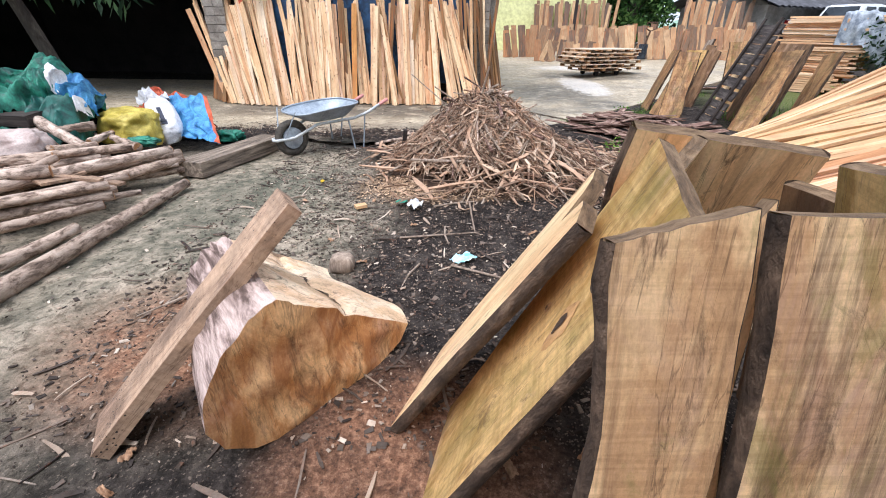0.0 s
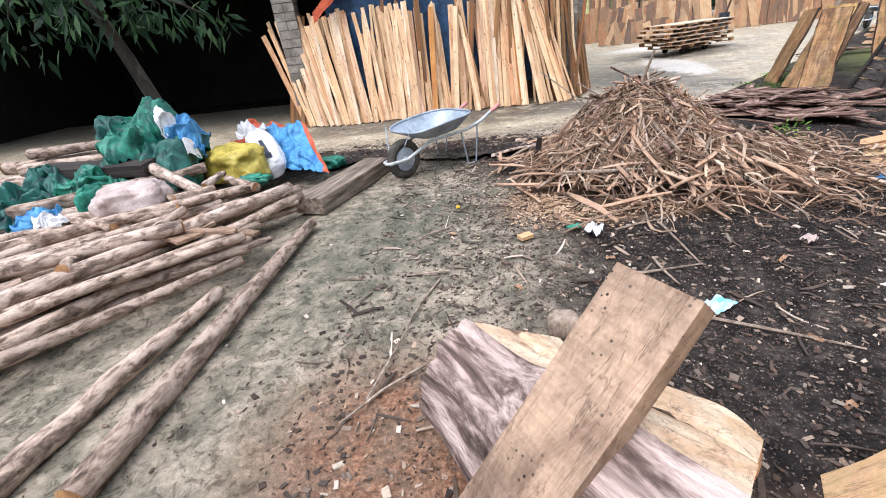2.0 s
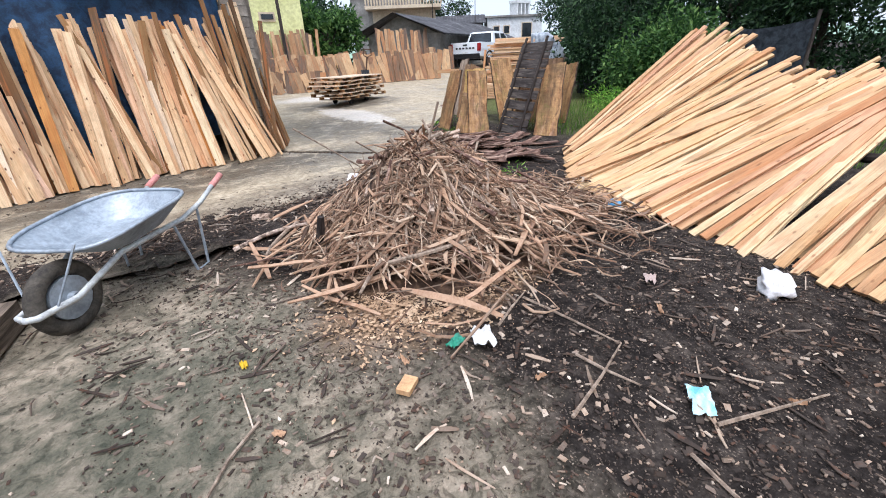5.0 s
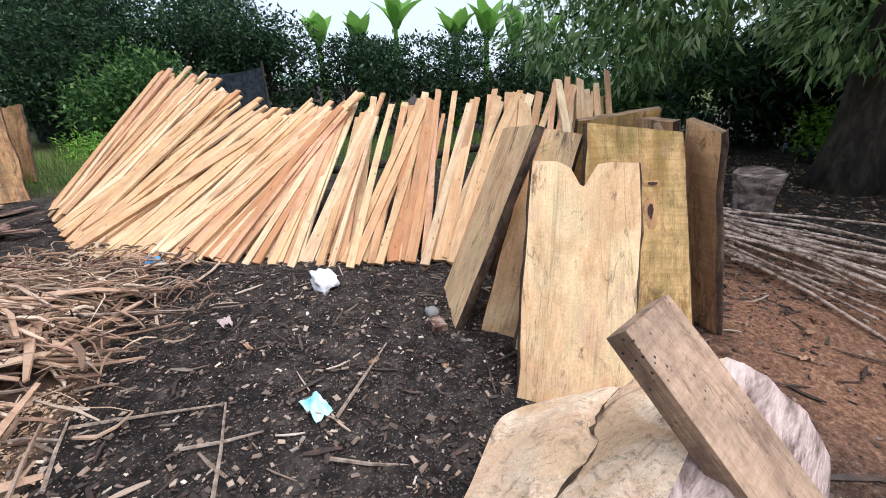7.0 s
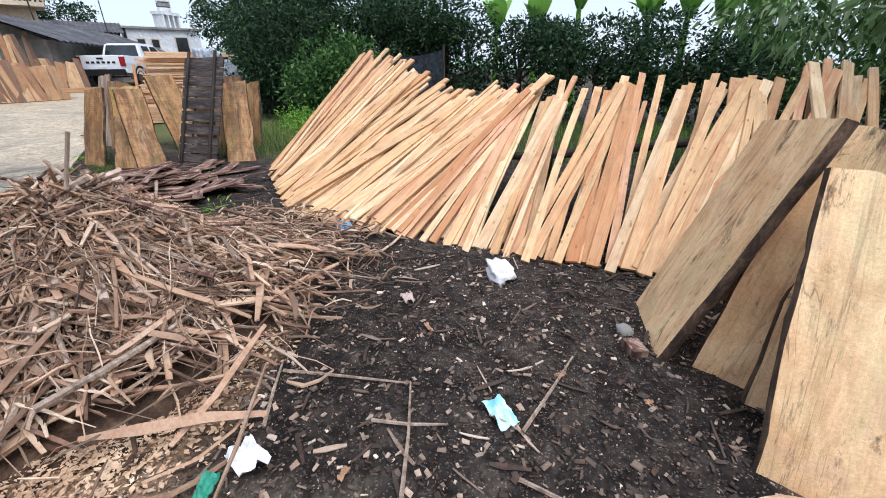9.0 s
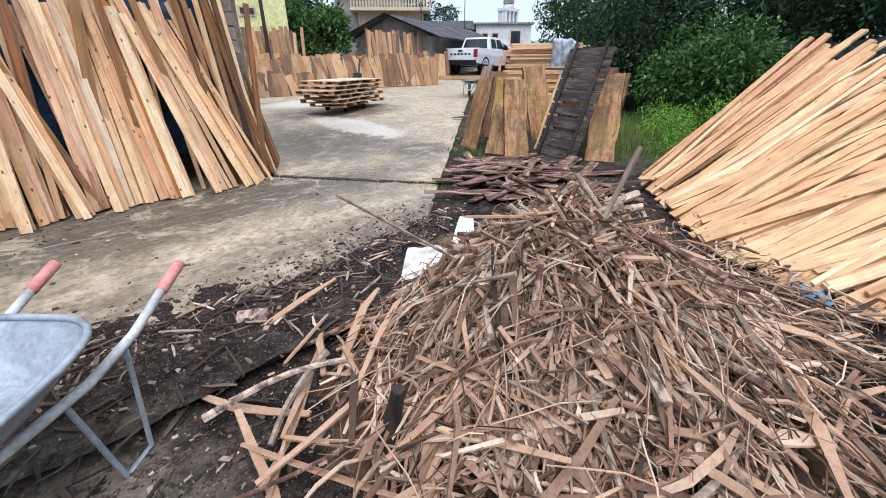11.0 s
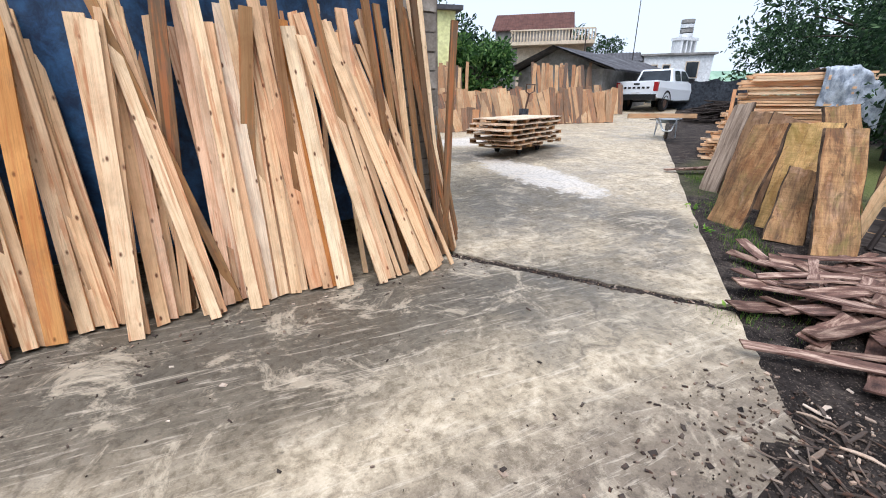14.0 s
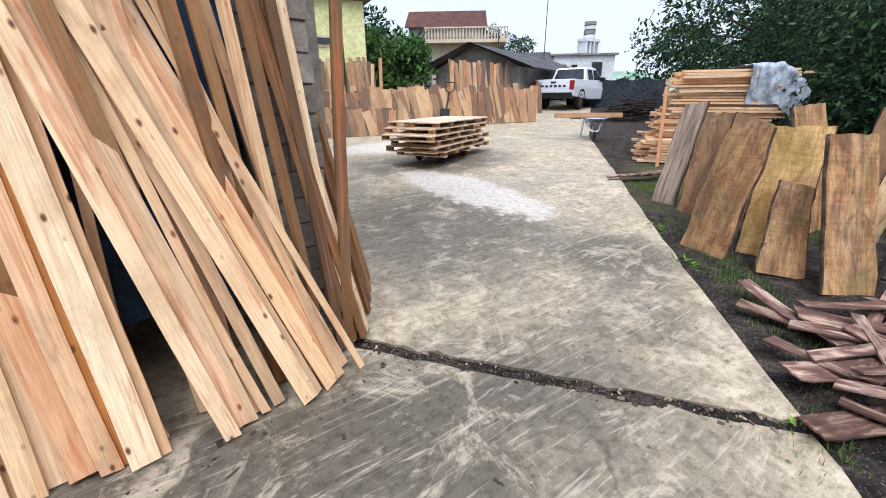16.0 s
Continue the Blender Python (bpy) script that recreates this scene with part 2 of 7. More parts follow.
OFFCUT = slab_wood("weathered_offcut", lin(190, 160, 134), lin(146, 120, 100), lin(98, 82, 70), 0.8, 1.2, True)
KNOT = slab_wood("knot_wood", lin(206, 160, 108), lin(176, 132, 84), lin(150, 110, 84), 0.5)
LOG_FACE = slab_wood("sawn_log_face", lin(240, 198, 148), lin(206, 150, 98), lin(142, 92, 60), 0.9, 1.6)
SPLIT = slab_wood("split_pale_wood", lin(244, 220, 190), lin(230, 196, 158), lin(212, 168, 140), 0.3)
CUT_END = slab_wood("sawn_log_end", lin(214, 166, 114), lin(178, 126, 82), lin(124, 88, 62), 0.75)


def mottled(name, stops, scale=6.0, rough_value=0.85, stretch=(1, 1, 1), bump_strength=0.5, bump_distance=0.01, spec=0.25, metal=0.0, tint=0.0, fine_scale=8.0):
    """Two-scale mottled surface."""
    mat, nt, bsdf = material(name, rough_value, metal, spec)
    vec = coords(nt, stretch)
    a = tex(nt, vec, scale, 6, 0.65, 0.5)
    b = tex(nt, vec, scale * fine_scale, 4, 0.6)
    col = ramp(nt, a, stops)
    col = blend(nt, 0.45, col, ramp(nt, b, [(0.35, (0.5, 0.48, 0.46)), (0.62, (1, 1, 1))]), "MULTIPLY")
    if tint:
        col = blend(nt, tint, col, ramp(nt, object_random(nt), [(0, (0.5, 0.46, 0.42)), (0.5, (0.9, 0.85, 0.8)), (1, (1, 1, 1))]), "MULTIPLY")
    nt.links.new(col, bsdf.inputs["Base Color"])
    bump(nt, bsdf, blend(nt, 0.5, a, b), bump_strength, bump_distance)
    return mat


SLAB_BARK = mottled("slab_bark_edge", [(0.3, lin(46, 38, 32)), (0.5, lin(84, 68, 56)), (0.72, lin(136, 112, 92))], 6, 0.9, (3, 3, 1.5), 0.9, 0.02)
SLAB_END = mottled("slab_end_grain", [(0.3, lin(70, 56, 44)), (0.5, lin(116, 94, 72)), (0.72, lin(158, 132, 104))], 5, 0.9, (2, 8, 2), 0.8, 0.01)
BARK = mottled("bark", [(0.3, lin(70, 58, 50)), (0.48, lin(128, 112, 102)), (0.6, lin(190, 172, 160)), (0.75, lin(216, 200, 188))], 4, 0.9, (2.5, 1.2, 3.5), 1.0, 0.03)
LOG_BARK = mottled("debarked_log", [(0.3, lin(66, 55, 49)), (0.43, lin(146, 126, 112)), (0.53, lin(206, 184, 168)), (0.75, lin(234, 216, 200))], 3, 0.85, (7, 7, 3.2), 0.8, 0.012, tint=0.65, fine_scale=6.0)
TRUNK = mottled("tree_bark", [(0.3, lin(40, 35, 31)), (0.5, lin(66, 59, 52)), (0.75, lin(104, 96, 86))], 5, 0.9, (2, 2, 0.6), 0.8, 0.02)
GREY_WOOD = mottled("grey_weathered_wood", [(0.3, lin(96, 82, 72)), (0.5, lin(154, 136, 120)), (0.72, lin(198, 180, 162))], 3, 0.85, (8, 8, 0.8), 0.7, 0.008)
HURDLE = mottled("weathered_hurdle_board", [(0.3, lin(42, 38, 37)), (0.5, lin(78, 71, 68)), (0.72, lin(124, 115, 108))], 3, 0.8, (1, 8, 8), 0.8, 0.01)
DARK_WOOD = mottled("dark_wet_wood", [(0.3, lin(38, 32, 30)), (0.55, lin(66, 58, 54)), (0.75, lin(96, 86, 80))], 3, 0.7, (8, 8, 0.8), 0.7, 0.008)
LOG_SIDE = mottled("log_side", [(0.32, lin(60, 48, 42)), (0.44, lin(120, 100, 92)), (0.55, lin(196, 172, 162)), (0.72, lin(226, 208, 198))], 3, 0.85, (5, 0.9, 5), 1.0, 0.02)
BEAM = mottled("old_beam", [(0.3, lin(62, 54, 48)), (0.5, lin(132, 118, 104)), (0.72, lin(186, 168, 150))], 3, 0.85, (8, 8, 0.8), 0.8, 0.01)
SCRAP = mottled("bark_scrap", [(0.3, lin(60, 44, 40)), (0.5, lin(116, 88, 78)), (0.68, lin(206, 180, 162))], 4, 0.8, (5, 5, 1), 0.7, 0.008, tint=0.85)
SAWDUST = mottled("sawdust_heap", [(0.3, lin(150, 118, 92)), (0.5, lin(204, 172, 140)), (0.72, lin(236, 210, 180))], 7, 0.95, (1, 1, 1), 0.9, 0.02, fine_scale=9.0)
BARK_FINES = mottled("rotted_bark_fines", [(0.3, lin(44, 34, 28)), (0.5, lin(84, 66, 54)), (0.72, lin(140, 112, 88))], 7, 0.95, (1, 1, 1), 0.9, 0.02, fine_scale=9.0)
BRICK = mottled("concrete_block", [(0.3, lin(120, 112, 104)), (0.55, lin(160, 152, 142)), (0.75, lin(190, 184, 174))], 5, 0.9, (1, 1, 1), 0.7, 0.008, tint=0.4)
MORTAR = mottled("mortar", [(0.3, lin(96, 90, 84)), (0.7, lin(132, 126, 118))], 8, 0.95)
GALVANISED = mottled("galvanised_steel", [(0.3, lin(130, 140, 150)), (0.6, lin(178, 188, 198))], 6, 0.5, metal=0.3, spec=0.5, bump_strength=0.15)
PALE_PAINT = mottled("chipped_white_paint", [(0.3, lin(150, 152, 150)), (0.5, lin(204, 208, 208)), (0.7, lin(222, 226, 226))], 8, 0.5, spec=0.4, bump_strength=0.2)
GRIP = mottled("pink_rubber_grip", [(0.3, lin(206, 132, 126)), (0.7, lin(232, 168, 160))], 8, 0.6)
RUBBER = mottled("muddy_rubber", [(0.35, lin(52, 50, 48)), (0.6, lin(96, 90, 82))], 12, 0.85)
BLACK = mottled("black_rubber", [(0.35, lin(18, 18, 19)), (0.6, lin(34, 34, 36))], 12, 0.7)
IRON = mottled("rusty_iron", [(0.3, lin(62, 44, 36)), (0.6, lin(110, 86, 72))], 20, 0.7, metal=0.2)
ROOF = mottled("old_fibre_cement", [(0.3, lin(58, 58, 60)), (0.55, lin(88, 88, 92)), (0.75, lin(116, 116, 120))], 1.2, 0.9)
ROOF_TILE = mottled("red_brown_tile", [(0.3, lin(70, 46, 42)), (0.6, lin(102, 70, 62))], 2, 0.9)
# near-black boards: the shade inside the open shed is put into their colour
DARK_WALL = mottled("shade_dark_boards", [(0.3, lin(26, 24, 23)), (0.6, lin(44, 40, 38))], 2, 0.95)
RENDER_GREY = mottled("grey_render", [(0.3, lin(112, 110, 106)), (0.55, lin(150, 148, 144)), (0.75, lin(176, 174, 170))], 1.0, 0.95)
RENDER_WHITE = mottled("white_render", [(0.3, lin(200, 204, 206)), (0.6, lin(232, 234, 234))], 1.0, 0.9)
RENDER_YELLOW = mottled("pale_yellow_render", [(0.3, lin(214, 214, 150)), (0.6, lin(232, 232, 172))], 1.0, 0.9)
RENDER_CREAM = mottled("cream_render", [(0.3, lin(196, 176, 150)), (0.6, lin(220, 204, 180))], 1.0, 0.9)
WINDOW_DARK = mottled("dark_window_glass", [(0.3, lin(24, 28, 32)), (0.7, lin(48, 54, 60))], 1.0, 0.15, spec=0.6, bump_strength=0.02)


def cloth(name, c1, c2, sheen=0.5, rough_value=0.55):
    return mottled(name, [(0.38, c1), (0.6, c2)], 9, rough_value, spec=sheen, bump_strength=0.25, bump_distance=0.006)


CLOTH_GREEN = cloth("green_woven_plastic", lin(8, 70, 60), lin(46, 142, 116))
CLOTH_TEAL = cloth("dark_green_woven_plastic", lin(10, 56, 52), lin(30, 104, 92))
CLOTH_BLUE = cloth("blue_tarpaulin", lin(38, 104, 160), lin(92, 166, 214))
CLOTH_NAVY = cloth("dark_blue_tarpaulin", lin(20, 44, 72), lin(42, 82, 120))
CLOTH_ORANGE = cloth("orange_tarpaulin", lin(176, 70, 40), lin(218, 104, 62))
CLOTH_YELLOW = cloth("yellow_sack", lin(168, 148, 50), lin(212, 192, 92))
CLOTH_WHITE = cloth("white_woven_sack", lin(214, 212, 214), lin(240, 238, 238))
CLOTH_PINK = cloth("dusty_pale_sack", lin(172, 150, 142), lin(206, 188, 180))
CLOTH_GREY = cloth("silver_grey_tarpaulin", lin(128, 138, 152), lin(190, 198, 208))
NET = cloth("black_shade_net", lin(34, 38, 44), lin(66, 72, 80), 0.3, 0.8)
PAPER_CYAN = cloth("pale_blue_wrapper", lin(120, 196, 214), lin(214, 236, 240))
PAPER_WHITE = cloth("white_plastic_scrap", lin(200, 200, 200), lin(240, 240, 240))
PRINT_DARK = cloth("dark_print", lin(36, 40, 58), lin(60, 64, 84))
PRINT_RED = cloth("red_print", lin(214, 60, 84), lin(232, 96, 116))
LEAF_YELLOW = cloth("yellow_leaf", lin(200, 160, 30), lin(230, 196, 60), 0.3)
LEAF_BROWN = cloth("dry_leaf", lin(126, 92, 66), lin(186, 150, 120), 0.3, 0.8)


def foliage(name, stops, gloss=0.45):
    mat, nt, bsdf = material(name, gloss + 0.12, 0, 0.22)
    col = ramp(nt, island_random(nt), stops)
    veins = tex(nt, coords(nt, (1, 1, 1)), 14, 3, 0.6)
    col = blend(nt, 0.5, col, ramp(nt, veins, [(0.3, (0.6, 0.66, 0.55)), (0.65, (1, 1, 1))]), "MULTIPLY")
    nt.links.new(col, bsdf.inputs["Base Color"])
    thin = nt.nodes.new("ShaderNodeBsdfTranslucent")
    nt.links.new(col, thin.inputs["Color"])
    mix = nt.nodes.new("ShaderNodeMixShader")
    mix.inputs[0].default_value = 0.36
    out = nt.nodes["Material Output"]
    nt.links.new(bsdf.outputs[0], mix.inputs[1])
    nt.links.new(thin.outputs[0], mix.inputs[2])
    nt.links.new(mix.outputs[0], out.inputs[0])
    return mat


LEAF_DARK = foliage("dark_green_leaves", [(0, lin(24, 42, 28)), (0.5, lin(38, 62, 40)), (0.85, lin(62, 90, 56)), (1, lin(104, 132, 92))])
LEAF_MID = foliage("green_leaves", [(0, lin(36, 64, 34)), (0.5, lin(64, 98, 50)), (0.85, lin(96, 132, 70)), (1, lin(138, 168, 98))])
LEAF_GLOSS = foliage("glossy_hanging_leaves", [(0, lin(52, 80, 44)), (0.5, lin(112, 146, 86)), (0.85, lin(164, 190, 132)), (1, lin(206, 220, 182))], 0.3)
LEAF_BRIGHT = foliage("bright_green_leaves", [(0, lin(70, 116, 40)), (0.6, lin(120, 172, 66)), (1, lin(168, 206, 96))])
BANANA = foliage("banana_leaf", [(0, lin(90, 148, 56)), (1, lin(150, 196, 96))], 0.35)
DEAD_LEAF = foliage("dead_leaves", [(0, lin(84, 62, 48)), (0.4, lin(134, 104, 82)), (0.8, lin(176, 146, 122)), (0.95, lin(206, 180, 158)), (1, lin(214, 174, 60))], 0.6)
GRASS = foliage("grass_blades", [(0, lin(62, 96, 40)), (0.6, lin(102, 136, 62)), (1, lin(150, 164, 92))], 0.6)


def near(nt, vec, broad, cx, cy, rx, ry, soft, wobble=0.9):
    """1 inside an ellipse of the plan, with a ragged rim."""
    sub = nt.nodes.new("ShaderNodeVectorMath")
    sub.operation = "SUBTRACT"
    sub.inputs[1].default_value = (cx, cy, 0)
    nt.links.new(vec, sub.inputs[0])
    mul = nt.nodes.new("ShaderNodeVectorMath")
    mul.operation = "MULTIPLY"
    mul.inputs[1].default_value = (0.4 / rx, 0.4 / ry, 0)
    nt.links.new(sub.outputs[0], mul.inputs[0])
    ln = nt.nodes.new("ShaderNodeVectorMath")
    ln.operation = "LENGTH"
    nt.links.new(mul.outputs[0], ln.inputs[0])
    jag = nt.nodes.new("ShaderNodeMath")
    jag.operation = "MULTIPLY_ADD"
    jag.inputs[1].default_value = wobble * 0.4
    nt.links.new(broad, jag.inputs[0])
    nt.links.new(ln.outputs["Value"], jag.inputs[2])
    mid = 0.4 + 0.2 * wobble
    return ramp(nt, jag.outputs[0], [(max(0.0, mid - 0.4 * soft), (1, 1, 1)), (min(1.0, mid + 0.4 * soft), (0, 0, 0))])


def ground_material():
    """Black chip-strewn soil, greyer trodden mud, reddish sawdust and grassy verges, each where it lies in the yard."""
    mat, nt, bsdf = material("yard_soil", 0.9, 0, 0.12)
    vec = coords(nt, vary=False)
    broad = tex(nt, vec, 0.9, 6, 0.62, 0.6)
    mid = tex(nt, vec, 6, 6, 0.7, 0.3)
    fine = tex(nt, vec, 48, 5, 0.75)
    chip = nt.nodes.new("ShaderNodeTexVoronoi")
    chip.inputs["Scale"].default_value = 170
    nt.links.new(vec, chip.inputs["Vector"])
    soil = ramp(nt, mid, [(0.3, lin(30, 27, 26)), (0.5, lin(60, 54, 51)), (0.7, lin(100, 91, 84))])
    soil = blend(nt, 0.55, soil, ramp(nt, fine, [(0.36, (0.4, 0.38, 0.36)), (0.62, (1.0, 1.0, 1.0))]), "MULTIPLY")
    specks = ramp(nt, chip.outputs["Color"], [(0.78, (0, 0, 0)), (0.86, (0.35, 0.35, 0.35))])
    soil = blend(nt, specks, soil, lin(178, 160, 144))
    mud = ramp(nt, mid, [(0.3, lin(100, 96, 84)), (0.48, lin(154, 144, 126)), (0.62, lin(192, 176, 156)), (0.75, lin(212, 196, 174))])
    prints = tex(nt, vec, 17, 7, 0.72, 0.8)
    mud = blend(nt, 0.8, mud, ramp(nt, prints, [(0.4, (0.3, 0.3, 0.29)), (0.5, (1, 1, 1))]), "MULTIPLY")
    soil = blend(nt, 0.7, soil, ramp(nt, prints, [(0.38, (0.26, 0.25, 0.24)), (0.54, (1, 1, 1)), (0.7, (1.0, 1.0, 1.0))]), "MULTIPLY")
    mud = blend(nt, 0.5, mud, ramp(nt, fine, [(0.36, (0.55, 0.54, 0.5)), (0.62, (1.0, 1.0, 1.0))]), "MULTIPLY")
    dust = ramp(nt, fine, [(0.3, lin(84, 60, 48)), (0.5, lin(140, 102, 80)), (0.7, lin(196, 152, 122))])
    verge = ramp(nt, fine, [(0.3, lin(58, 66, 36)), (0.5, lin(92, 100, 58)), (0.7, lin(126, 118, 82))])

    wet = blend(nt, 0.35, soil, (0.3, 0.28, 0.27), "MULTIPLY")
    col = soil
    for args in ((0.7, 5.75, 1.4, 0.5, 0.35), (0.6, 3.0, 0.9, 0.5, 0.4), (2.6, 5.2, 1.0, 0.6, 0.4), (1.5, -2.2, 2.4, 1.2, 0.4)):
        col = blend(nt, near(nt, vec, broad, *args), col, wet)
    for args in ((-3.0, 2.4, 2.1, 2.1, 0.3), (-1.75, 2.9, 1.15, 1.7, 0.3), (-1.6, 4.2, 0.8, 0.9, 0.3)):
        col = blend(nt, near(nt, vec, broad, *args), col, mud)
    spilt = ramp(nt, fine, [(0.3, lin(112, 86, 66)), (0.5, lin(168, 136, 108)), (0.7, lin(214, 182, 150))])
    for args in ((-0.2, 3.58, 0.5, 0.34, 0.4), (1.0, 5.3, 0.36, 0.22, 0.4), (0.3, 3.4, 0.42, 0.16, 0.4)):
        col = blend(nt, blend(nt, 0.6, near(nt, vec, mid, *args, 1.5), ramp(nt, mid, [(0.36, (0, 0, 0)), (0.52, (1, 1, 1))]), "MULTIPLY"), col, spilt)
    for args in ((-1.75, 3.1, 0.55, 0.9, 0.5), (-1.3, 3.6, 0.4, 0.5, 0.5)):
        col = blend(nt, blend(nt, 1.0, near(nt, vec, mid, *args, 1.4), (0.4, 0.4, 0.4), "MULTIPLY"), col, lin(76, 82, 70))
    for args in ((-1.2, 1.45, 0.55, 0.45, 0.4), (-0.1, 0.85, 0.4, 0.4, 0.35), (-0.5, -0.2, 1.0, 0.6, 0.4), (0.0, -0.7, 1.2, 0.9, 0.35)):
        col = blend(nt, blend(nt, 0.5, near(nt, vec, broad, *args), ramp(nt, mid, [(0.38, (0, 0, 0)), (0.58, (1, 1, 1))]), "MULTIPLY"), col, dust)
    for args in ((9.5, 5.6, 4.2, 3.4, 0.3), (8.6, 8.8, 3.2, 1.5, 0.3), (45, -30, 36, 24, 0.3)):
        col = blend(nt, near(nt, vec, broad, *args), col, verge)
    nt.links.new(col, bsdf.inputs["Base Color"])
    bump(nt, bsdf, blend(nt, 0.5, prints, fine), 1.0, 0.03)
    return mat


def concrete_material():
    """Worn yard concrete: blotches, damp stains, shade painted along the plank feet, powdery pale patches, scuffs and
    grit.
    """
    mat, nt, bsdf = material("driveway_concrete", 0.6, 0, 0.4)
    vec = coords(nt, vary=False)
    broad = tex(nt, vec, 1.1, 10, 0.74, 0.25)
    mid = tex(nt, vec, 5.5, 10, 0.76, 0.3)
    grit = tex(nt, vec, 22, 8, 0.75)
    fine = tex(nt, vec, 120, 4, 0.75)
    col = ramp(nt, mid, [(0.33, lin(146, 132, 111)), (0.45, lin(170, 156, 132)), (0.54, lin(190, 175, 150)), (0.66, lin(212, 198, 174))])
    col = blend(nt, ramp(nt, broad, [(0.40, (0.5, 0.5, 0.5)), (0.54, (0, 0, 0))]), col, lin(136, 125, 107))
    # stains on the lane; the two at y 7.6 to 7.75 paint shade by the planks
    for args in ((2.4, 9.8, 1.1, 1.5, 0.5), (-1.4, 7.6, 3.6, 0.75, 0.3), (-0.9, 7.75, 2.6, 0.5, 0.4), (4.2, 12.6, 1.6, 1.0, 0.3), (3.0, 8.3, 0.5, 0.4, 0.3)):
        col = blend(nt, blend(nt, 1.0, near(nt, vec, broad, *args, 1.2), (0.8, 0.8, 0.8), "MULTIPLY"), col, lin(88, 82, 72))
    for args in ((-0.6, 6.0, 2.2, 0.42, 0.5), (0.9, 6.1, 0.9, 0.4, 0.5)):
        col = blend(nt, blend(nt, 1.0, near(nt, vec, mid, *args, 1.6), (0.6, 0.6, 0.6), "MULTIPLY"), col, lin(104, 92, 80))
    for args in ((3.4, 10.8, 0.45, 1.5, 0.12), (4.6, 14.6, 1.6, 0.7, 0.2)):
        col = blend(nt, blend(nt, 1.0, near(nt, vec, mid, *args, 2.2), (0.8, 0.8, 0.8), "MULTIPLY"), col, lin(214, 208, 200))
    col = blend(nt, 0.75, col, ramp(nt, grit, [(0.4, (0.5, 0.48, 0.45)), (0.52, (1, 1, 1)), (0.72, (1.0, 1.0, 1.0))]), "MULTIPLY")
    col = blend(nt, 0.5, col, ramp(nt, fine, [(0.35, (0.6, 0.6, 0.58)), (0.6, (1, 1, 1))]), "MULTIPLY")
    for turn, stretch in ((0.75, (1.4, 16, 1)), (1.5, (1.6, 20, 1))):
        mp = nt.nodes.new("ShaderNodeMapping")
        mp.inputs["Rotation"].default_value = (0, 0, turn)
        mp.inputs["Scale"].default_value = stretch
        nt.links.new(vec, mp.inputs["Vector"])
        brush = tex(nt, mp.outputs[0], 1.5, 6, 0.75, 0.8)
        col = blend(nt, ramp(nt, brush, [(0.57, (0, 0, 0)), (0.66, (0.4, 0.4, 0.4))]), col, lin(212, 200, 180))
    pits = nt.nodes.new("ShaderNodeTexVoronoi")
    pits.inputs["Scale"].default_value = 7
    nt.links.new(vec, pits.inputs["Vector"])
    col = blend(nt, ramp(nt, pits.outputs["Distance"], [(0.05, (0.8, 0.8, 0.8)), (0.09, (0, 0, 0))]), col, lin(74, 66, 58))
    warp = nt.nodes.new("ShaderNodeMixRGB")
    warp.blend_type = "ADD"
    warp.inputs[0].default_value = 0.5
    nt.links.new(vec, warp.inputs[1])
    shake = nt.nodes.new("ShaderNodeTexNoise")
    shake.inputs["Scale"].default_value = 3.0
    shake.inputs["Detail"].default_value = 6.0
    nt.links.new(vec, shake.inputs["Vector"])
    nt.links.new(shake.outputs["Color"], warp.inputs[2])
    crack = nt.nodes.new("ShaderNodeTexVoronoi")
    crack.feature = "DISTANCE_TO_EDGE"
    crack.inputs["Scale"].default_value = 0.75
    nt.links.new(warp.outputs[0], crack.inputs["Vector"])
    line = ramp(nt, crack.outputs["Distance"], [(0.004, (1, 1, 1)), (0.009, (0, 0, 0))])
    some = ramp(nt, tex(nt, vec, 0.8, 3, 0.5), [(0.5, (0, 0, 0)), (0.58, (0.4, 0.4, 0.4))])
    col = blend(nt, blend(nt, 1.0, line, some, "MULTIPLY"), col, lin(66, 58, 50))
    pale = tex(nt, vec, 2.6, 9, 0.8, 0.6)
    col = blend(nt, ramp(nt, pale, [(0.53, (0, 0, 0)), (0.6, (0.42, 0.42, 0.42))]), col, lin(208, 194, 170))
    nt.links.new(col, bsdf.inputs["Base Color"])
    nt.links.new(ramp(nt, broad, [(0.4, (0.42, 0.42, 0.42)), (0.6, (0.8, 0.8, 0.8))]), bsdf.inputs["Roughness"])
    bump(nt, bsdf, blend(nt, 0.5, mid, grit), 0.5, 0.014)
    return mat


SOIL = ground_material()
CONCRETE = concrete_material()

# ---- ground sheet ----
def spaced(lo, hi, step, far):
    mid = list(np.arange(lo, hi + 1e-6, step))
    out, d = [], step
    while d < far:
        d *= 1.5
        out.append(d)
    acc, right, left = 0, [], []
    for d in out:
        acc += d
        right.append(hi + acc)
        left.append(lo - acc)
    return left[::-1] + mid + right


def in_drive(x, y):
    """Whether a point lies on the concrete: a strip before the shed and the lane that turns off to the back of the yard."""
    if y < 5.66 + 0.1 * rough(x, 3.3, 0, 1.3) + 0.05 * rough(x, 9.1, 0, 5):
        return False
    return (y - 5.98) > 0.905 * (x - 1.2) + 0.02 * rough(x, 1.7, 0, 4)


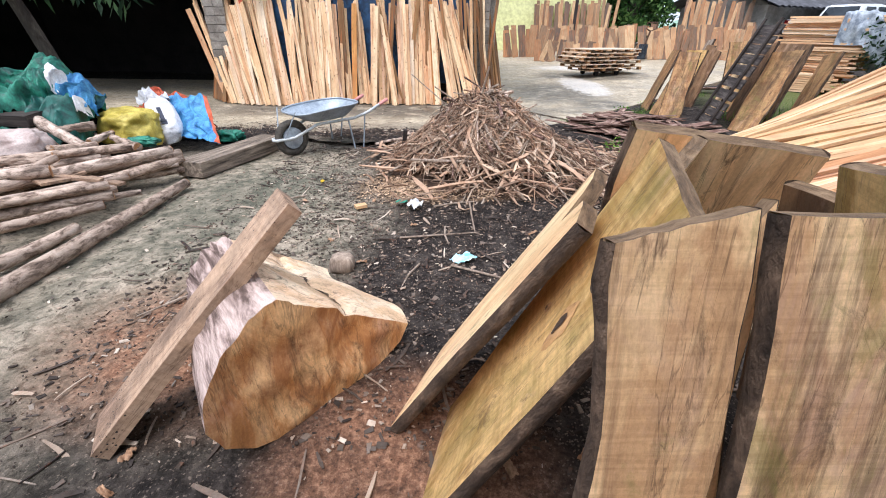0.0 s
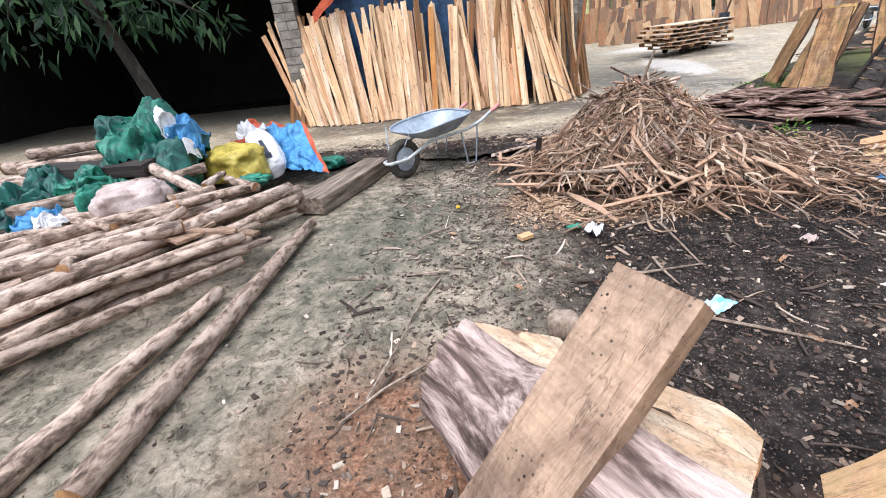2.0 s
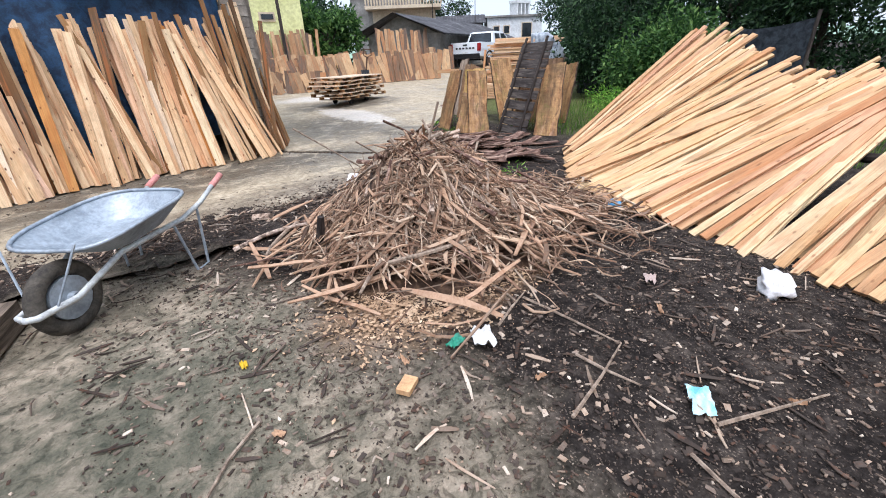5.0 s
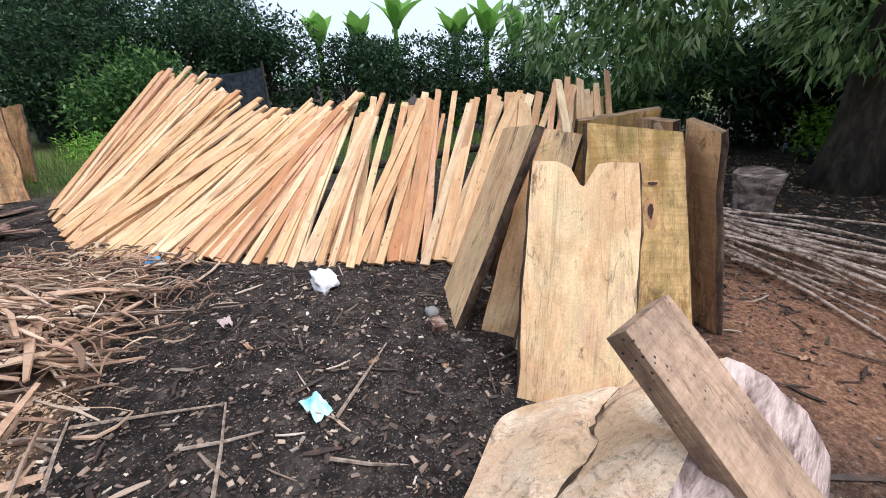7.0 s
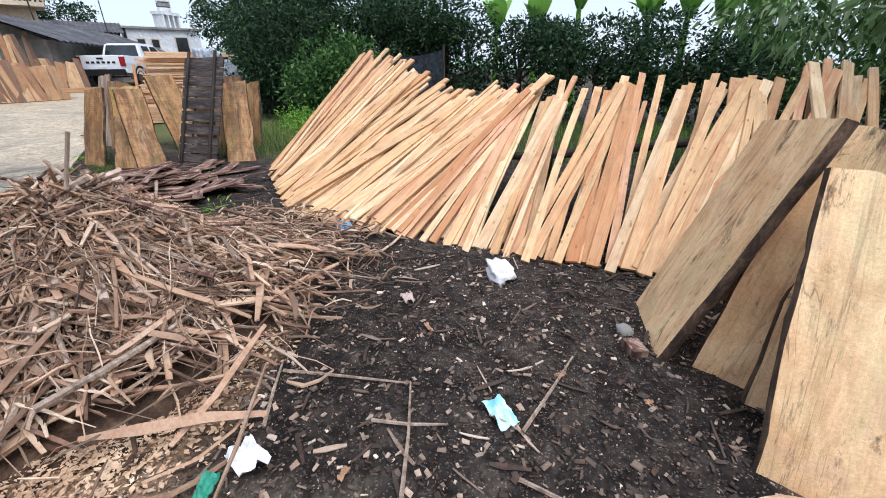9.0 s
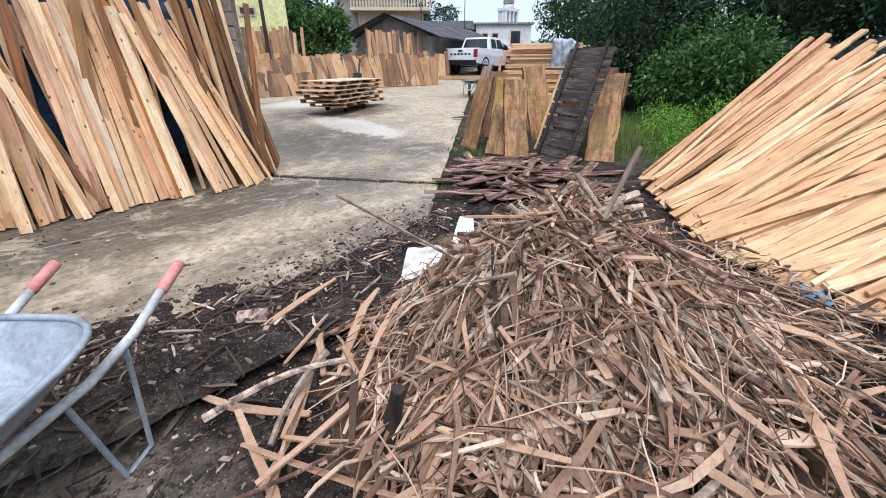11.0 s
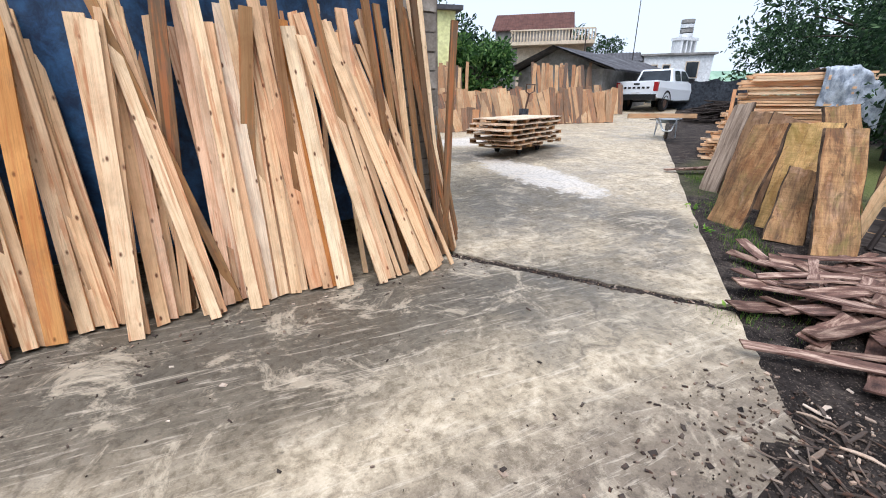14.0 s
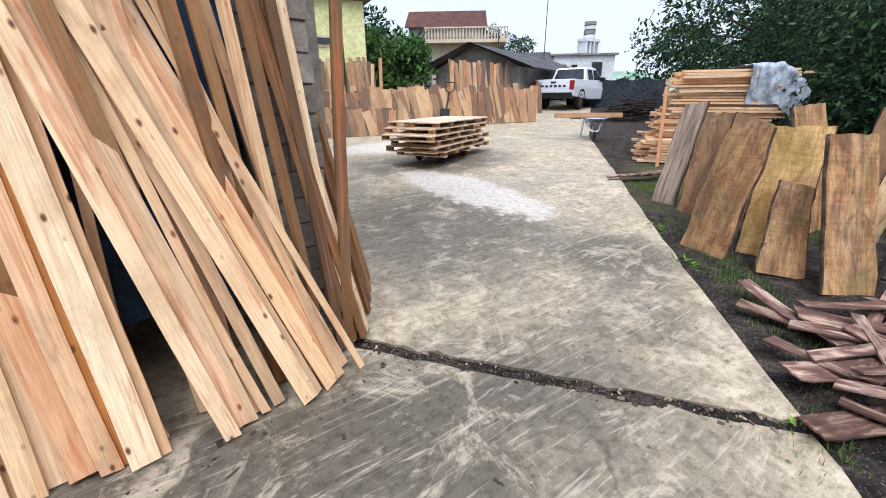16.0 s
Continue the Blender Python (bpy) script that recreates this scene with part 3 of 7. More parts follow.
ground = Build()
gx, gy = spaced(-6.5, 6.5, 0.085, 500), spaced(-3.0, 9.5, 0.085, 500)
for a in gx:
    for b in gy:
        z = gz(a, b)
        if -7.5 < a < 9 and -4 < b < 11:
            z += 0.035 * rough(a, b, 0, 0.9) + 0.018 * rough(a, b, 4, 3.5) + 0.010 * rough(a, b, 8, 9)
            if in_drive(a, b - 0.3) and in_drive(a + 0.22, b):
                z = gz(a, b) - 0.06
            elif in_drive(a, b - 0.08) and in_drive(a + 0.1, b):
                z = min(z, gz(a, b) + 0.0)
        elif a > 9 or b > 11 or a < -7.5 or b < -4:
            z -= 0.02
            if in_drive(a, b) and a < 26 and b < 34:
                z -= 0.06
        ground.v.append((a, b, z))
n = len(gy)
ground.f = [(i * n + j, (i + 1) * n + j, (i + 1) * n + j + 1, i * n + j + 1) for i in range(len(gx) - 1) for j in range(n - 1)]
single("ground", ground, SOIL, "dark chip-strewn soil of a timber yard", "ground", kind="structure", smooth=True)


# ---- concrete lane: two pours that meet at a cracked joint ----
def pour(name, outline, label, lift):
    bm = bmesh.new()
    bm.faces.new([bm.verts.new((x, y, 0)) for x, y in outline])
    for k in range(-14, 30):
        for co, no in (((k, 0, 0), (1, 0, 0)), ((0, k, 0), (0, 1, 0))):
            bmesh.ops.bisect_plane(bm, geom=bm.verts[:] + bm.edges[:] + bm.faces[:], plane_co=co, plane_no=no)
    top = bm.faces[:]
    for v in bm.verts:
        v.co.z = gz(v.co.x, v.co.y) + lift + 0.006 * rough(v.co.x, v.co.y, 2, 0.8)
    rim = bmesh.ops.extrude_face_region(bm, geom=top)
    for v in [g for g in rim["geom"] if isinstance(g, bmesh.types.BMVert)]:
        v.co.z -= 0.16
    bmesh.ops.recalc_face_normals(bm, faces=bm.faces[:])
    me = bpy.data.meshes.new(name)
    bm.to_mesh(me)
    bm.free()
    me.materials.append(CONCRETE)
    ob = new(name, me)
    return tagged(ob, label, "driveway", kind="structure")


def ragged(p, q, step, amp, seed):
    p, q = Vector(p), Vector(q)
    k = max(2, int((q - p).length / step))
    side = Vector((-(q - p).y, (q - p).x)).normalized()
    return [tuple(p.lerp(q, i / k) + side * amp * (noise.noise((i * 0.9, seed, 0)) + 0.5 * noise.noise((i * 2.7, seed, 5)))) for i in range(k)]


pour("road_near", ragged((-13, 5.55), (-3.4, 5.75), 0.5, 0.1, 1) + ragged((-3.4, 5.75), (-2.0, 5.5), 0.12, 0.06, 2) + ragged((-2.0, 5.5), (0.0, 5.8), 0.1, 0.06, 3)
     + ragged((0.0, 5.8), (1.2, 6.0), 0.1, 0.06, 4) + ragged((1.2, 6.0), (2.0, 6.76), 0.15, 0.015, 5) + ragged((2.0, 6.76), (0.78, 8.36), 0.1, 0.03, 6)
     + [(0.78, 8.36), (0.9, 12.0), (-13, 12.0)], "stained grey concrete apron before the shed", 0.008)
pour("road_far", ragged((2.07, 6.82), (9.0, 13.0), 0.3, 0.025, 7) + [(9.0, 13.0), (24, 24), (24, 32), (2, 32), (0.93, 12.0)]
     + ragged((0.85, 8.40), (2.04, 6.80), 0.08, 0.035, 8), "worn concrete lane with pale scuffs and a cracked joint", 0.02)


# soil trodden over the edge of the concrete
def edge_y(x):
    return 5.70 + 0.2 * x if x > 0 else 5.70 - 0.03 * x + 0.06 * math.sin(x * 1.9) * min(1, -x)


def spill_z(x, y):
    u, v = (x + 4.0) / 5.6, (y - edge_y(x) + 0.65) / 1.25
    return (0.062 - 0.085 * v + 0.036 * rough(u * 5.6, v * 1.2, 3, 1.6) + 0.026 * rough(u * 5.6, v * 1.2, 6, 5) + 0.011 * rough(u * 5.6, v * 1.2, 9, 15)
            - 0.45 * max(0, v - 0.8) - 0.1 * max(0, 0.15 - v))


spill = Build()
spill.grid(230, 44, lambda u, v: (-4.0 + 5.6 * u, edge_y(-4.0 + 5.6 * u) - 0.65 + 1.25 * v, spill_z(-4.0 + 5.6 * u, edge_y(-4.0 + 5.6 * u) - 0.65 + 1.25 * v)))
single("soil_spill", spill, SOIL, "dark soil trodden over the concrete edge", "soil", kind="structure", smooth=True)

# dirt packed into the cracked joint
fill = Build()
fill.grid(90, 6, lambda u, v: (0.80 + 1.27 * u + 0.11 * (v - 0.5), 8.41 - 1.64 * u + 0.085 * (v - 0.5),
                               gz(0.80 + 1.27 * u, 8.41 - 1.64 * u) + 0.004 + 0.012 * rough(u * 2, v * 0.15, 1, 9) + 0.012 * rough(u * 2, v * 0.15, 2, 30)))
single("joint_fill", fill, SOIL, "dark dirt packed into a cracked concrete joint", "joint", kind="structure", smooth=True)


# ---- boards ----
def board_mesh(name, length, width, thick, mat, warp=0.01, live=0.0, rows=7):
    """A sawn board, base on z = 0, with a slight bow, wane and uneven ends."""
    b = Build()
    s = rnd(0, 100)
    for i in range(rows + 1):
        t = i / rows
        w0 = -width / 2 * (1 + live * noise.noise((t * 3, s, 0)))
        w1 = width / 2 * (1 + live * noise.noise((t * 3, s, 9)))
        bow = warp * math.sin(t * math.pi) * math.sin(s)
        cr = warp * noise.noise((t * 2, s, 4))
        z0, z1 = t * length + (rnd(-0.004, 0.02) if i in (0, rows) else 0), t * length + (rnd(-0.004, 0.02) if i in (0, rows) else 0)
        for x, y, z in ((w0, -thick / 2, z0), (w1, -thick / 2, z1), (w1, thick / 2, z1), (w0, thick / 2, z0)):
            b.v.append((x + cr, y + bow, max(0, z)))
    for i in range(rows):
        for k in range(4):
            b.f.append((i * 4 + k, i * 4 + (k + 1) % 4, i * 4 + 4 + (k + 1) % 4, i * 4 + 4 + k))
    b.f += [(3, 2, 1, 0), tuple(rows * 4 + k for k in range(4))]
    return b.mesh(name, mat)


def boards(name, count, l0, l1, w0, w1, thick, mat, warp=0.012, live=0.0):
    return [board_mesh(name, rnd(l0, l1), rnd(w0, w1), thick, mat, warp, live) for _ in range(count)]


def lean_board(meshes, p, q, facing, label, group, name="board"):
    ob = new(name, random.choice(meshes))
    ob.matrix_world = stand(p, q, facing)
    return tagged(ob, label, "plank", group)


# front row leaning on the shed
random.seed(11)
pine = boards("pine_board", 34, 1.66, 1.84, 0.056, 0.09, 0.024, PINE, 0.01, 0.02)
narrow = boards("pine_strip", 10, 1.62, 1.84, 0.03, 0.055, 0.024, OLD_PINE, 0.016, 0.08)
waney = boards("waney_board", 4, 1.66, 1.84, 0.085, 0.11, 0.026, WANEY, 0.012, 0.1)
old = boards("old_board", 10, 1.6, 1.9, 0.05, 0.1, 0.02, OLD_BOARD, 0.01, 0.15)
corner = boards("corner_strip", 10, 1.75, 2.15, 0.025, 0.055, 0.025, OLD_BOARD, 0.012, 0.1) + boards("corner_strip", 4, 1.75, 2.15, 0.03, 0.055, 0.025, PINE, 0.012, 0.1)


def shed_y(x):
    return 8.5 + 0.12 * x


def foot_y(x):
    if x < -3.2:
        return 7.87 + (-3.2 - x) * 0.2
    return 7.87 + 0.05 * (x + 3.2) + 0.022 * max(0, x + 1.2) ** 2


LEANING = "pale knotty sawn pine plank leaning against the shed front"
ROW = "planks leaning on the shed"


def front_board(meshes, xf, yf, xt, depth=0.38):
    z = gz(xf, yf) + 0.012
    return lean_board(meshes, (xf, yf, z), (xt, yf + depth, 1.72), (0.1 + rnd(-0.12, 0.12), -1, 0.15), LEANING, ROW, "pine_plank")


# the near stretch, board by board: foot, row depth, head
STRETCH = [(-1.79, 8.02, -1.85), (-1.58, 8.12, -1.63), (-1.46, 8.12, -1.60), (-1.31, 7.93, -1.22), (-1.20, 8.05, -1.20), (-0.92, 8.0, -1.20), (-0.85, 8.14, -0.85),
           (-0.70, 8.03, -0.76), (-0.61, 8.12, -0.63), (-0.53, 8.15, -0.55), (-0.45, 8.16, -0.48), (-0.31, 8.16, -0.45), (-0.24, 8.14, -0.37), (-0.14, 8.1, -0.27),
           (0.14, 8.06, -0.22), (0.46, 8.09, -0.06), (0.57, 8.14, 0.02)]
for k, (xf, yf, xt) in enumerate(STRETCH):
    front_board(pine, xf, yf, xt)
    front_board(pine if k % 3 else narrow, xf + rnd(0.03, 0.05), yf + rnd(0.03, 0.04), xt + rnd(0.03, 0.05))
    front_board(pine, xf + rnd(-0.06, 0.09), yf + rnd(0.085, 0.1), xt + rnd(-0.1, 0.1), 0.36)
for xf, yf, xt in ((0.22, 8.11, -0.14), (0.28, 8.13, -0.1), (0.34, 8.15, -0.06), (0.74, 8.19, 0.14), (-0.08, 8.2, -0.46), (-1.08, 8.12, -1.0), (-0.98, 8.14, -1.1), (0.62, 8.17, 0.2), (-1.4, 8.14, -1.3)):
    front_board(narrow, xf, yf, xt)
for xf, yf, xt in ((-1.69, 8.03, -1.63), (-0.2, 8.16, -0.31)):
    front_board(waney, xf, yf, xt)
# the rest of the row
count, x = 0, -4.06
while x < -1.84:
    lean = -0.05 - 0.36 * max(0.0, (-2.5 - x) / 1.7) + random.choice((rnd(-0.14, 0.0), rnd(-0.06, 0.12), rnd(-0.24, -0.06)))
    back = count % 4 == 1
    front_board(narrow if count % 5 == 2 else pine, x, foot_y(x) + (rnd(0.08, 0.14) if back else rnd(-0.05, 0.04)), x + lean, rnd(0.26, 0.3) if back else rnd(0.34, 0.42))
    x += rnd(0.02, 0.048)
    count += 1
for k in range(15):
    x = -1.9 + 2.5 * k / 14 + rnd(-0.05, 0.05)
    front_board(narrow if k % 3 else pine, x, foot_y(x) + rnd(0.19, 0.24), x + rnd(-0.22, 0.1), 0.22)
for k in range(16):
    x = rnd(-4.2, 0.8)
    y0 = foot_y(x) + rnd(0.14, 0.24)
    lean_board(old, (x, y0, gz(x, y0) + 0.03), (x + rnd(-0.4, 0.25), y0 + rnd(0.16, 0.24), 1.7), (0, -1, 0.1), "brown weathered plank leaning behind paler planks", "weathered planks leaning on the shed", "weathered_plank")
# dark strips wrapped round the shed corner
for k in range(34):
    t = k / 33
    x, y0 = 0.80 + 0.42 * t + rnd(-0.03, 0.03), 8.36 + 0.75 * t + rnd(-0.03, 0.03)
    lean_board(corner, (x, y0, gz(x, y0) + 0.045), (x - 0.3 - 0.1 * t + rnd(-0.06, 0.06), y0 + 0.2 - 0.12 * t, 1.9), (0.8 + rnd(-0.3, 0.3), -0.6, 0.2), "dark narrow weathered plank leaning at the shed corner", "planks at the shed corner", "weathered_plank")
for k in range(6):
    x = 0.36 + 0.085 * k + rnd(-0.02, 0.02)
    y0 = 8.28 + 0.02 * k
    lean_board(corner, (x, y0, gz(x, y0) + 0.03), (x - 0.12 + rnd(-0.06, 0.04), y0 + 0.26, 2.1), (0.2 + rnd(-0.4, 0.4), -1, 0.2), "tall narrow plank leaning on the block pillar", "planks at the shed corner", "weathered_plank")
for k in range(9):
    x = -4.12 - 0.055 * k + rnd(-0.02, 0.02)
    y0 = 8.02 + 0.06 * k
    lean_board(old, (x, y0, 0.03), (x + 0.24, y0 + 0.25, 1.3), (-0.4, -1, 0.1), "dark weathered plank at the end of the row", "weathered planks leaning on the shed", "weathered_plank")

# ---- shed ----
def wall(name, p, q, z0, z1, thick, mat, label):
    b = Build()
    p, q = Vector((*p, 0)), Vector((*q, 0))
    d = q - p
    m = Matrix.Translation((p + q) / 2 + Vector((0, 0, (z0 + z1) / 2))) @ Matrix.Rotation(math.atan2(d.y, d.x), 4, "Z")
    b.box(m, d.length, thick, z1 - z0)
    return single(name, b, mat, label, "wall", kind="structure")


wall("wall_shed_back", (-13, 15.0), (0.9, 15.0), -0.3, 4.2, 0.12, DARK_WALL, "back wall of the shed, near-black for the interior shade")
wall("wall_shed_side", (0.9, 8.95), (0.9, 14.9), -0.3, 4.0, 0.12, BRICK, "grey block side wall of the shed")
wall("wall_shed_end", (-13, 7.4), (-13, 15.0), -0.3, 4.2, 0.12, DARK_WALL, "end wall of the shed, near-black for the interior shade")
roof = Build()
ridge = 90
roof.grid(ridge, 3, lambda u, v: (-13.6 + 15.0 * u, 8.45 + 7.25 * v + 0.12 * (u * 15 - 12.6) * (1 - v), 3.42 + 0.9 * v + 0.03 * math.cos(u * ridge * math.pi)))
roof.grid(ridge, 3, lambda u, v: (-13.6 + 15.0 * u, 8.45 + 7.25 * v + 0.12 * (u * 15 - 12.6) * (1 - v), 3.455 + 0.9 * v + 0.03 * math.cos(u * ridge * math.pi)))
single("roof_shed", roof, ROOF, "corrugated grey shed roof", "roof", kind="structure")


def block_pillar(x, y, turn, side, courses, label):
    p = thing("pillar", pose(x, y, gz(x, y), 0, 0, turn), label, "pillar", kind="structure")
    core = Build()
    core.box(pose(0, 0, courses * 0.066), side - 0.02, side - 0.02, courses * 0.132)
    part("mortar_core", core, MORTAR, p)
    b = Build()
    b.box(pose(0, 0, 0), side * 0.49, side * 0.49, 0.12)
    me = b.mesh("block", BRICK)
    for c in range(courses):
        for sx in (-1, 1):
            for sy in (-1, 1):
                o = part("block", me, BRICK, p)
                o.matrix_basis = pose(sx * side * 0.252 + rnd(-0.006, 0.006), sy * side * 0.252 + rnd(-0.006, 0.006), 0.066 + c * 0.132, 0, 0, rnd(-1.5, 1.5))
    return p


block_pillar(0.62, 8.78, 7, 0.34, 26, "grey concrete block pillar at the shed corner")
block_pillar(-4.05, 8.32, 7, 0.34, 26, "grey concrete block pillar beside the open shed")

# fascia in the same shade colour, a dark band under the eave
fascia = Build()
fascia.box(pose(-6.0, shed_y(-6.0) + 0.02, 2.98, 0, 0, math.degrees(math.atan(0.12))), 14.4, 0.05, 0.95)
single("trim_eave", fascia, DARK_WALL, "boarded fascia under the shed eave, coloured dark as shade", "fascia", kind="structure")
tarp = Build()
tarp.grid(46, 24, lambda u, v: (-3.35 + 3.8 * u, shed_y(-3.35 + 3.8 * u) + 0.12 + 0.05 * math.sin(u * 31) * (0.4 + v) + 0.06 * rough(u * 8, v * 5, 1),
                                 0.35 + (2.25 - 0.25 * math.sin(u * math.pi)) * v))
single("tarpaulin", tarp, CLOTH_NAVY, "dark blue tarpaulin hung behind the leaning planks", "tarpaulin", smooth=True)
swag = Build()
swag.grid(40, 8, lambda u, v: (-3.6 + 4.1 * u, shed_y(-3.6 + 4.1 * u) - 0.04 + 0.05 * v, 2.62 - 0.62 * (1 - v) * (0.55 + 0.45 * math.sin(u * 9 + 1)) - 0.12 * rough(u * 6, v, 3)))
single("tarpaulin", swag, CLOTH_NAVY, "dark blue tarpaulin sagging from the shed eave", "tarpaulin", smooth=True)
flap = Build()
flap.grid(16, 4, lambda u, v: (-3.5 + 0.95 * u, shed_y(-3.2) - 0.12, 1.62 + 0.75 * u + 0.16 * v + 0.05 * rough(u * 4, v, 6)))
single("tarpaulin", flap, CLOTH_ORANGE, "faded orange tarpaulin edge under the shed eave", "tarpaulin", smooth=True)

# ---- planks leaning on a rail at the grassy side ----
random.seed(5)
fresh = boards("fresh_board", 22, 1.9, 2.15, 0.05, 0.1, 0.024, FRESH, 0.01)
fresh_thin = boards("fresh_strip", 16, 1.85, 2.25, 0.03, 0.075, 0.024, FRESH, 0.012)
FOOT = [(1.35, 0.1), (1.34, 0.75), (1.43, 1.38), (1.5, 1.75), (1.56, 2.16), (1.65, 2.6), (1.87, 3.25), (2.03, 3.7), (2.22, 4.2), (2.99, 4.79), (3.73, 5.3)]
HEAD = [(2.9, -0.6, 1.2), (2.9, 0.05, 1.18), (3.02, 0.6, 1.1), (3.15, 1.2, 1.07), (3.28, 1.7, 1.03), (3.4, 2.15, 0.93), (3.26, 2.05, 0.95), (3.48, 2.55, 0.88), (3.72, 3.1, 0.87), (4.32, 3.74, 1.14), (5.06, 4.47, 1.3)]


def along(pts, t):
    k = min(int(t), len(pts) - 2)
    return Vector(pts[k]).lerp(Vector(pts[k + 1]), t - k)


t, count = 0.0, 0
while t < 10.0:
    slip = random.choice((rnd(-0.12, 0.12), rnd(-0.7, -0.1), rnd(0.0, 0.45))) if t < 5.4 else rnd(-0.35, 0.35)
    f, h = along(FOOT, t), along(HEAD, min(10, max(0, t + slip)))
    lift = rnd(0.0, 0.05) if count % 2 and t > 5.5 else 0.0
    back = rnd(0.04, 0.14) if count % 3 == 1 else 0.0
    kind = fresh if (t < 5.6 and count % 4) else fresh_thin
    lean_board(kind, (f.x + back + rnd(-0.06, 0.06), f.y + rnd(-0.03, 0.03), 0.008 + lift * 0.6), (h.x + back, h.y, h.z + rnd(-0.05, 0.07) + lift - 0.04 * (count % 3 == 1)),
               (-1 + rnd(-0.3, 0.3), 0.1 + rnd(-0.3, 0.3), 1.2), "fresh yellow sawn plank leaning on a low rail", "planks on the low rail", "sawn_plank")
    t += rnd(0.04, 0.09) if t < 2.2 else rnd(0.05, 0.13) if t < 5.5 else rnd(0.022, 0.06)
    count += 1
for k in range(70):
    t = rnd(5.8, 10.0)
    f, h = along(FOOT, t), along(HEAD, min(10, max(0, t + rnd(-0.7, 0.5))))
    lean_board(fresh_thin, (f.x + rnd(-0.05, 0.25), f.y + rnd(-0.08, 0.08), 0.03 + rnd(0, 0.08)), (h.x, h.y, h.z + rnd(-0.02, 0.06)), (-1 + rnd(-0.5, 0.5), 0.2, 1.2), "narrow orange-yellow sawn lath in a fanned heap", "laths on the low rail", "sawn_lath")
rail = Build()
rail.tube([(2.62, -1.0, 0.72), (2.62, 0.5, 0.68), (2.66, 1.8, 0.52), (2.9, 2.8, 0.42)], 0.035, 8)
rail_ob = single("rail", rail, DARK_WOOD, "dark horizontal pole that carries the leaning planks", "rail")
for px_, py_ in ((2.62, -0.9), (2.64, 0.6), (2.7, 1.9), (2.86, 2.7)):
    b = Build()
    b.tube([(px_ + 0.06, py_, -0.05), (px_ + 0.06, py_, 0.5)], 0.04, 8)
    part("post", b, DARK_WOOD, rail_ob)


# ---- live-edge slabs ----
def slab(p, q, facing, width, length, mat, label, group, thick=0.04, notch=0.0, slant=0.0, taper=0.0, seed=0.0, bark=True, name="wood_slab", wave=1.0):
    """A sawn slab with bark edges, standing at p and leaning towards q."""
    m = stand(p, q, facing)
    t_ob = thing(name, m, label, "wood slab", group)
    rows, cols = 14, 8
    left = [-width / 2 * (1 - taper * i / rows) + wave * 0.016 * noise.noise((i * 0.25, seed, 1)) + 0.006 * noise.noise((i * 0.9, seed, 2)) for i in range(rows + 1)]
    right = [width / 2 * (1 - taper * i / rows) + wave * 0.016 * noise.noise((i * 0.25, seed, 7)) + 0.006 * noise.noise((i * 0.9, seed, 8)) for i in range(rows + 1)]

    def place(u, v, side):
        i = int(round(v * rows))
        x = left[i] + (right[i] - left[i]) * u
        z = v * length
        if v > 0.999:
            z += slant * (u - 0.5) + (0.006 + 0.03 * (wave - 1)) * noise.noise((u * 7, seed, 3))
        z -= notch * math.exp(-((u - 0.52) / 0.09) ** 2) * max(0, (v - 0.9) * 10)
        return (x, side * thick / 2 + 0.008 * math.sin(v * 2.2 + seed), max(z, 0))

    b = Build()
    b.grid(cols, rows, lambda u, v: place(u, v, 1))
    b.grid(cols, rows, lambda u, v: place(1 - u, v, -1))
    part("board", b, mat, t_ob)
    for end in (1.0, 0.0):
        g = Build()
        g.grid(cols, 1, lambda u, v: place(u if end else 1 - u, end, 1 - 2 * v))
        part("end_grain", g, SLAB_END, t_ob, "dark weathered end grain")
    for u, out in ((0.0, -1), (1.0, 1)):
        e = Build()

        def rim(a, v):
            i = int(round(v * rows))
            x, y, z = place(u, v, 0)
            bulge = 0.012 + 0.008 * noise.noise((v * 9, seed, u + 2)) if bark else 0.001
            return (x + out * bulge * math.sin(a * math.pi), y + (a - 0.5) * thick * 1.02 * -out, z)

        e.grid(4, rows, rim)
        part("bark_edge", e, SLAB_BARK if bark else mat, t_ob, "rough dark bark edge" if bark else "", True)
    return t_ob


def knot(parent, x, z, y, w, h, seed):
    """A dark torn hole with a raised rosy swirl round it."""
    def blot(k, lift):
        b = Build()
        b.grid(20, 4, lambda u, v: (x + w * k * v * (1 + 0.55 * noise.noise((math.cos(u * 6.283) * 1.6, math.sin(u * 6.283) * 1.6, seed + k))) * math.cos(u * 6.283), y + lift + 0.003 * (1 - v) * (1 if k > 1 else -0.3),
                                    z + h * k * v * (1 + 0.55 * noise.noise((math.cos(u * 6.283) * 1.6, math.sin(u * 6.283) * 1.6, seed + 4 + k))) * math.sin(u * 6.283)))
        return b
    swirl = part("knot", blot(1.35, 0.0015), KNOT, parent, "rosy swirl of wood round a knot", True)
    part("hole", blot(0.6, 0.006), SLAB_BARK, swirl, "dark torn hole in the knot")


NEAR = "slabs leaning together"
slab((-0.07, 1.18, -0.01), (0.393, 0.981, 0.908), (-0.92, 0.4, 0.4), 0.45, 1.03, SLAB, "tan live-edge slab with a V-shaped notch", NEAR, 0.042, 0.13, 0.0, 0.0, 1.0)
mossy = slab((-0.002, 0.84, -0.01), (0.445, 0.735, 1.04), (-0.97, 0.24, 0.4), 0.46, 1.13, SLAB_GREEN, "tan slab with green mould, leaning in a group", NEAR, 0.04, 0, 0.05, 0.08, 2.0)
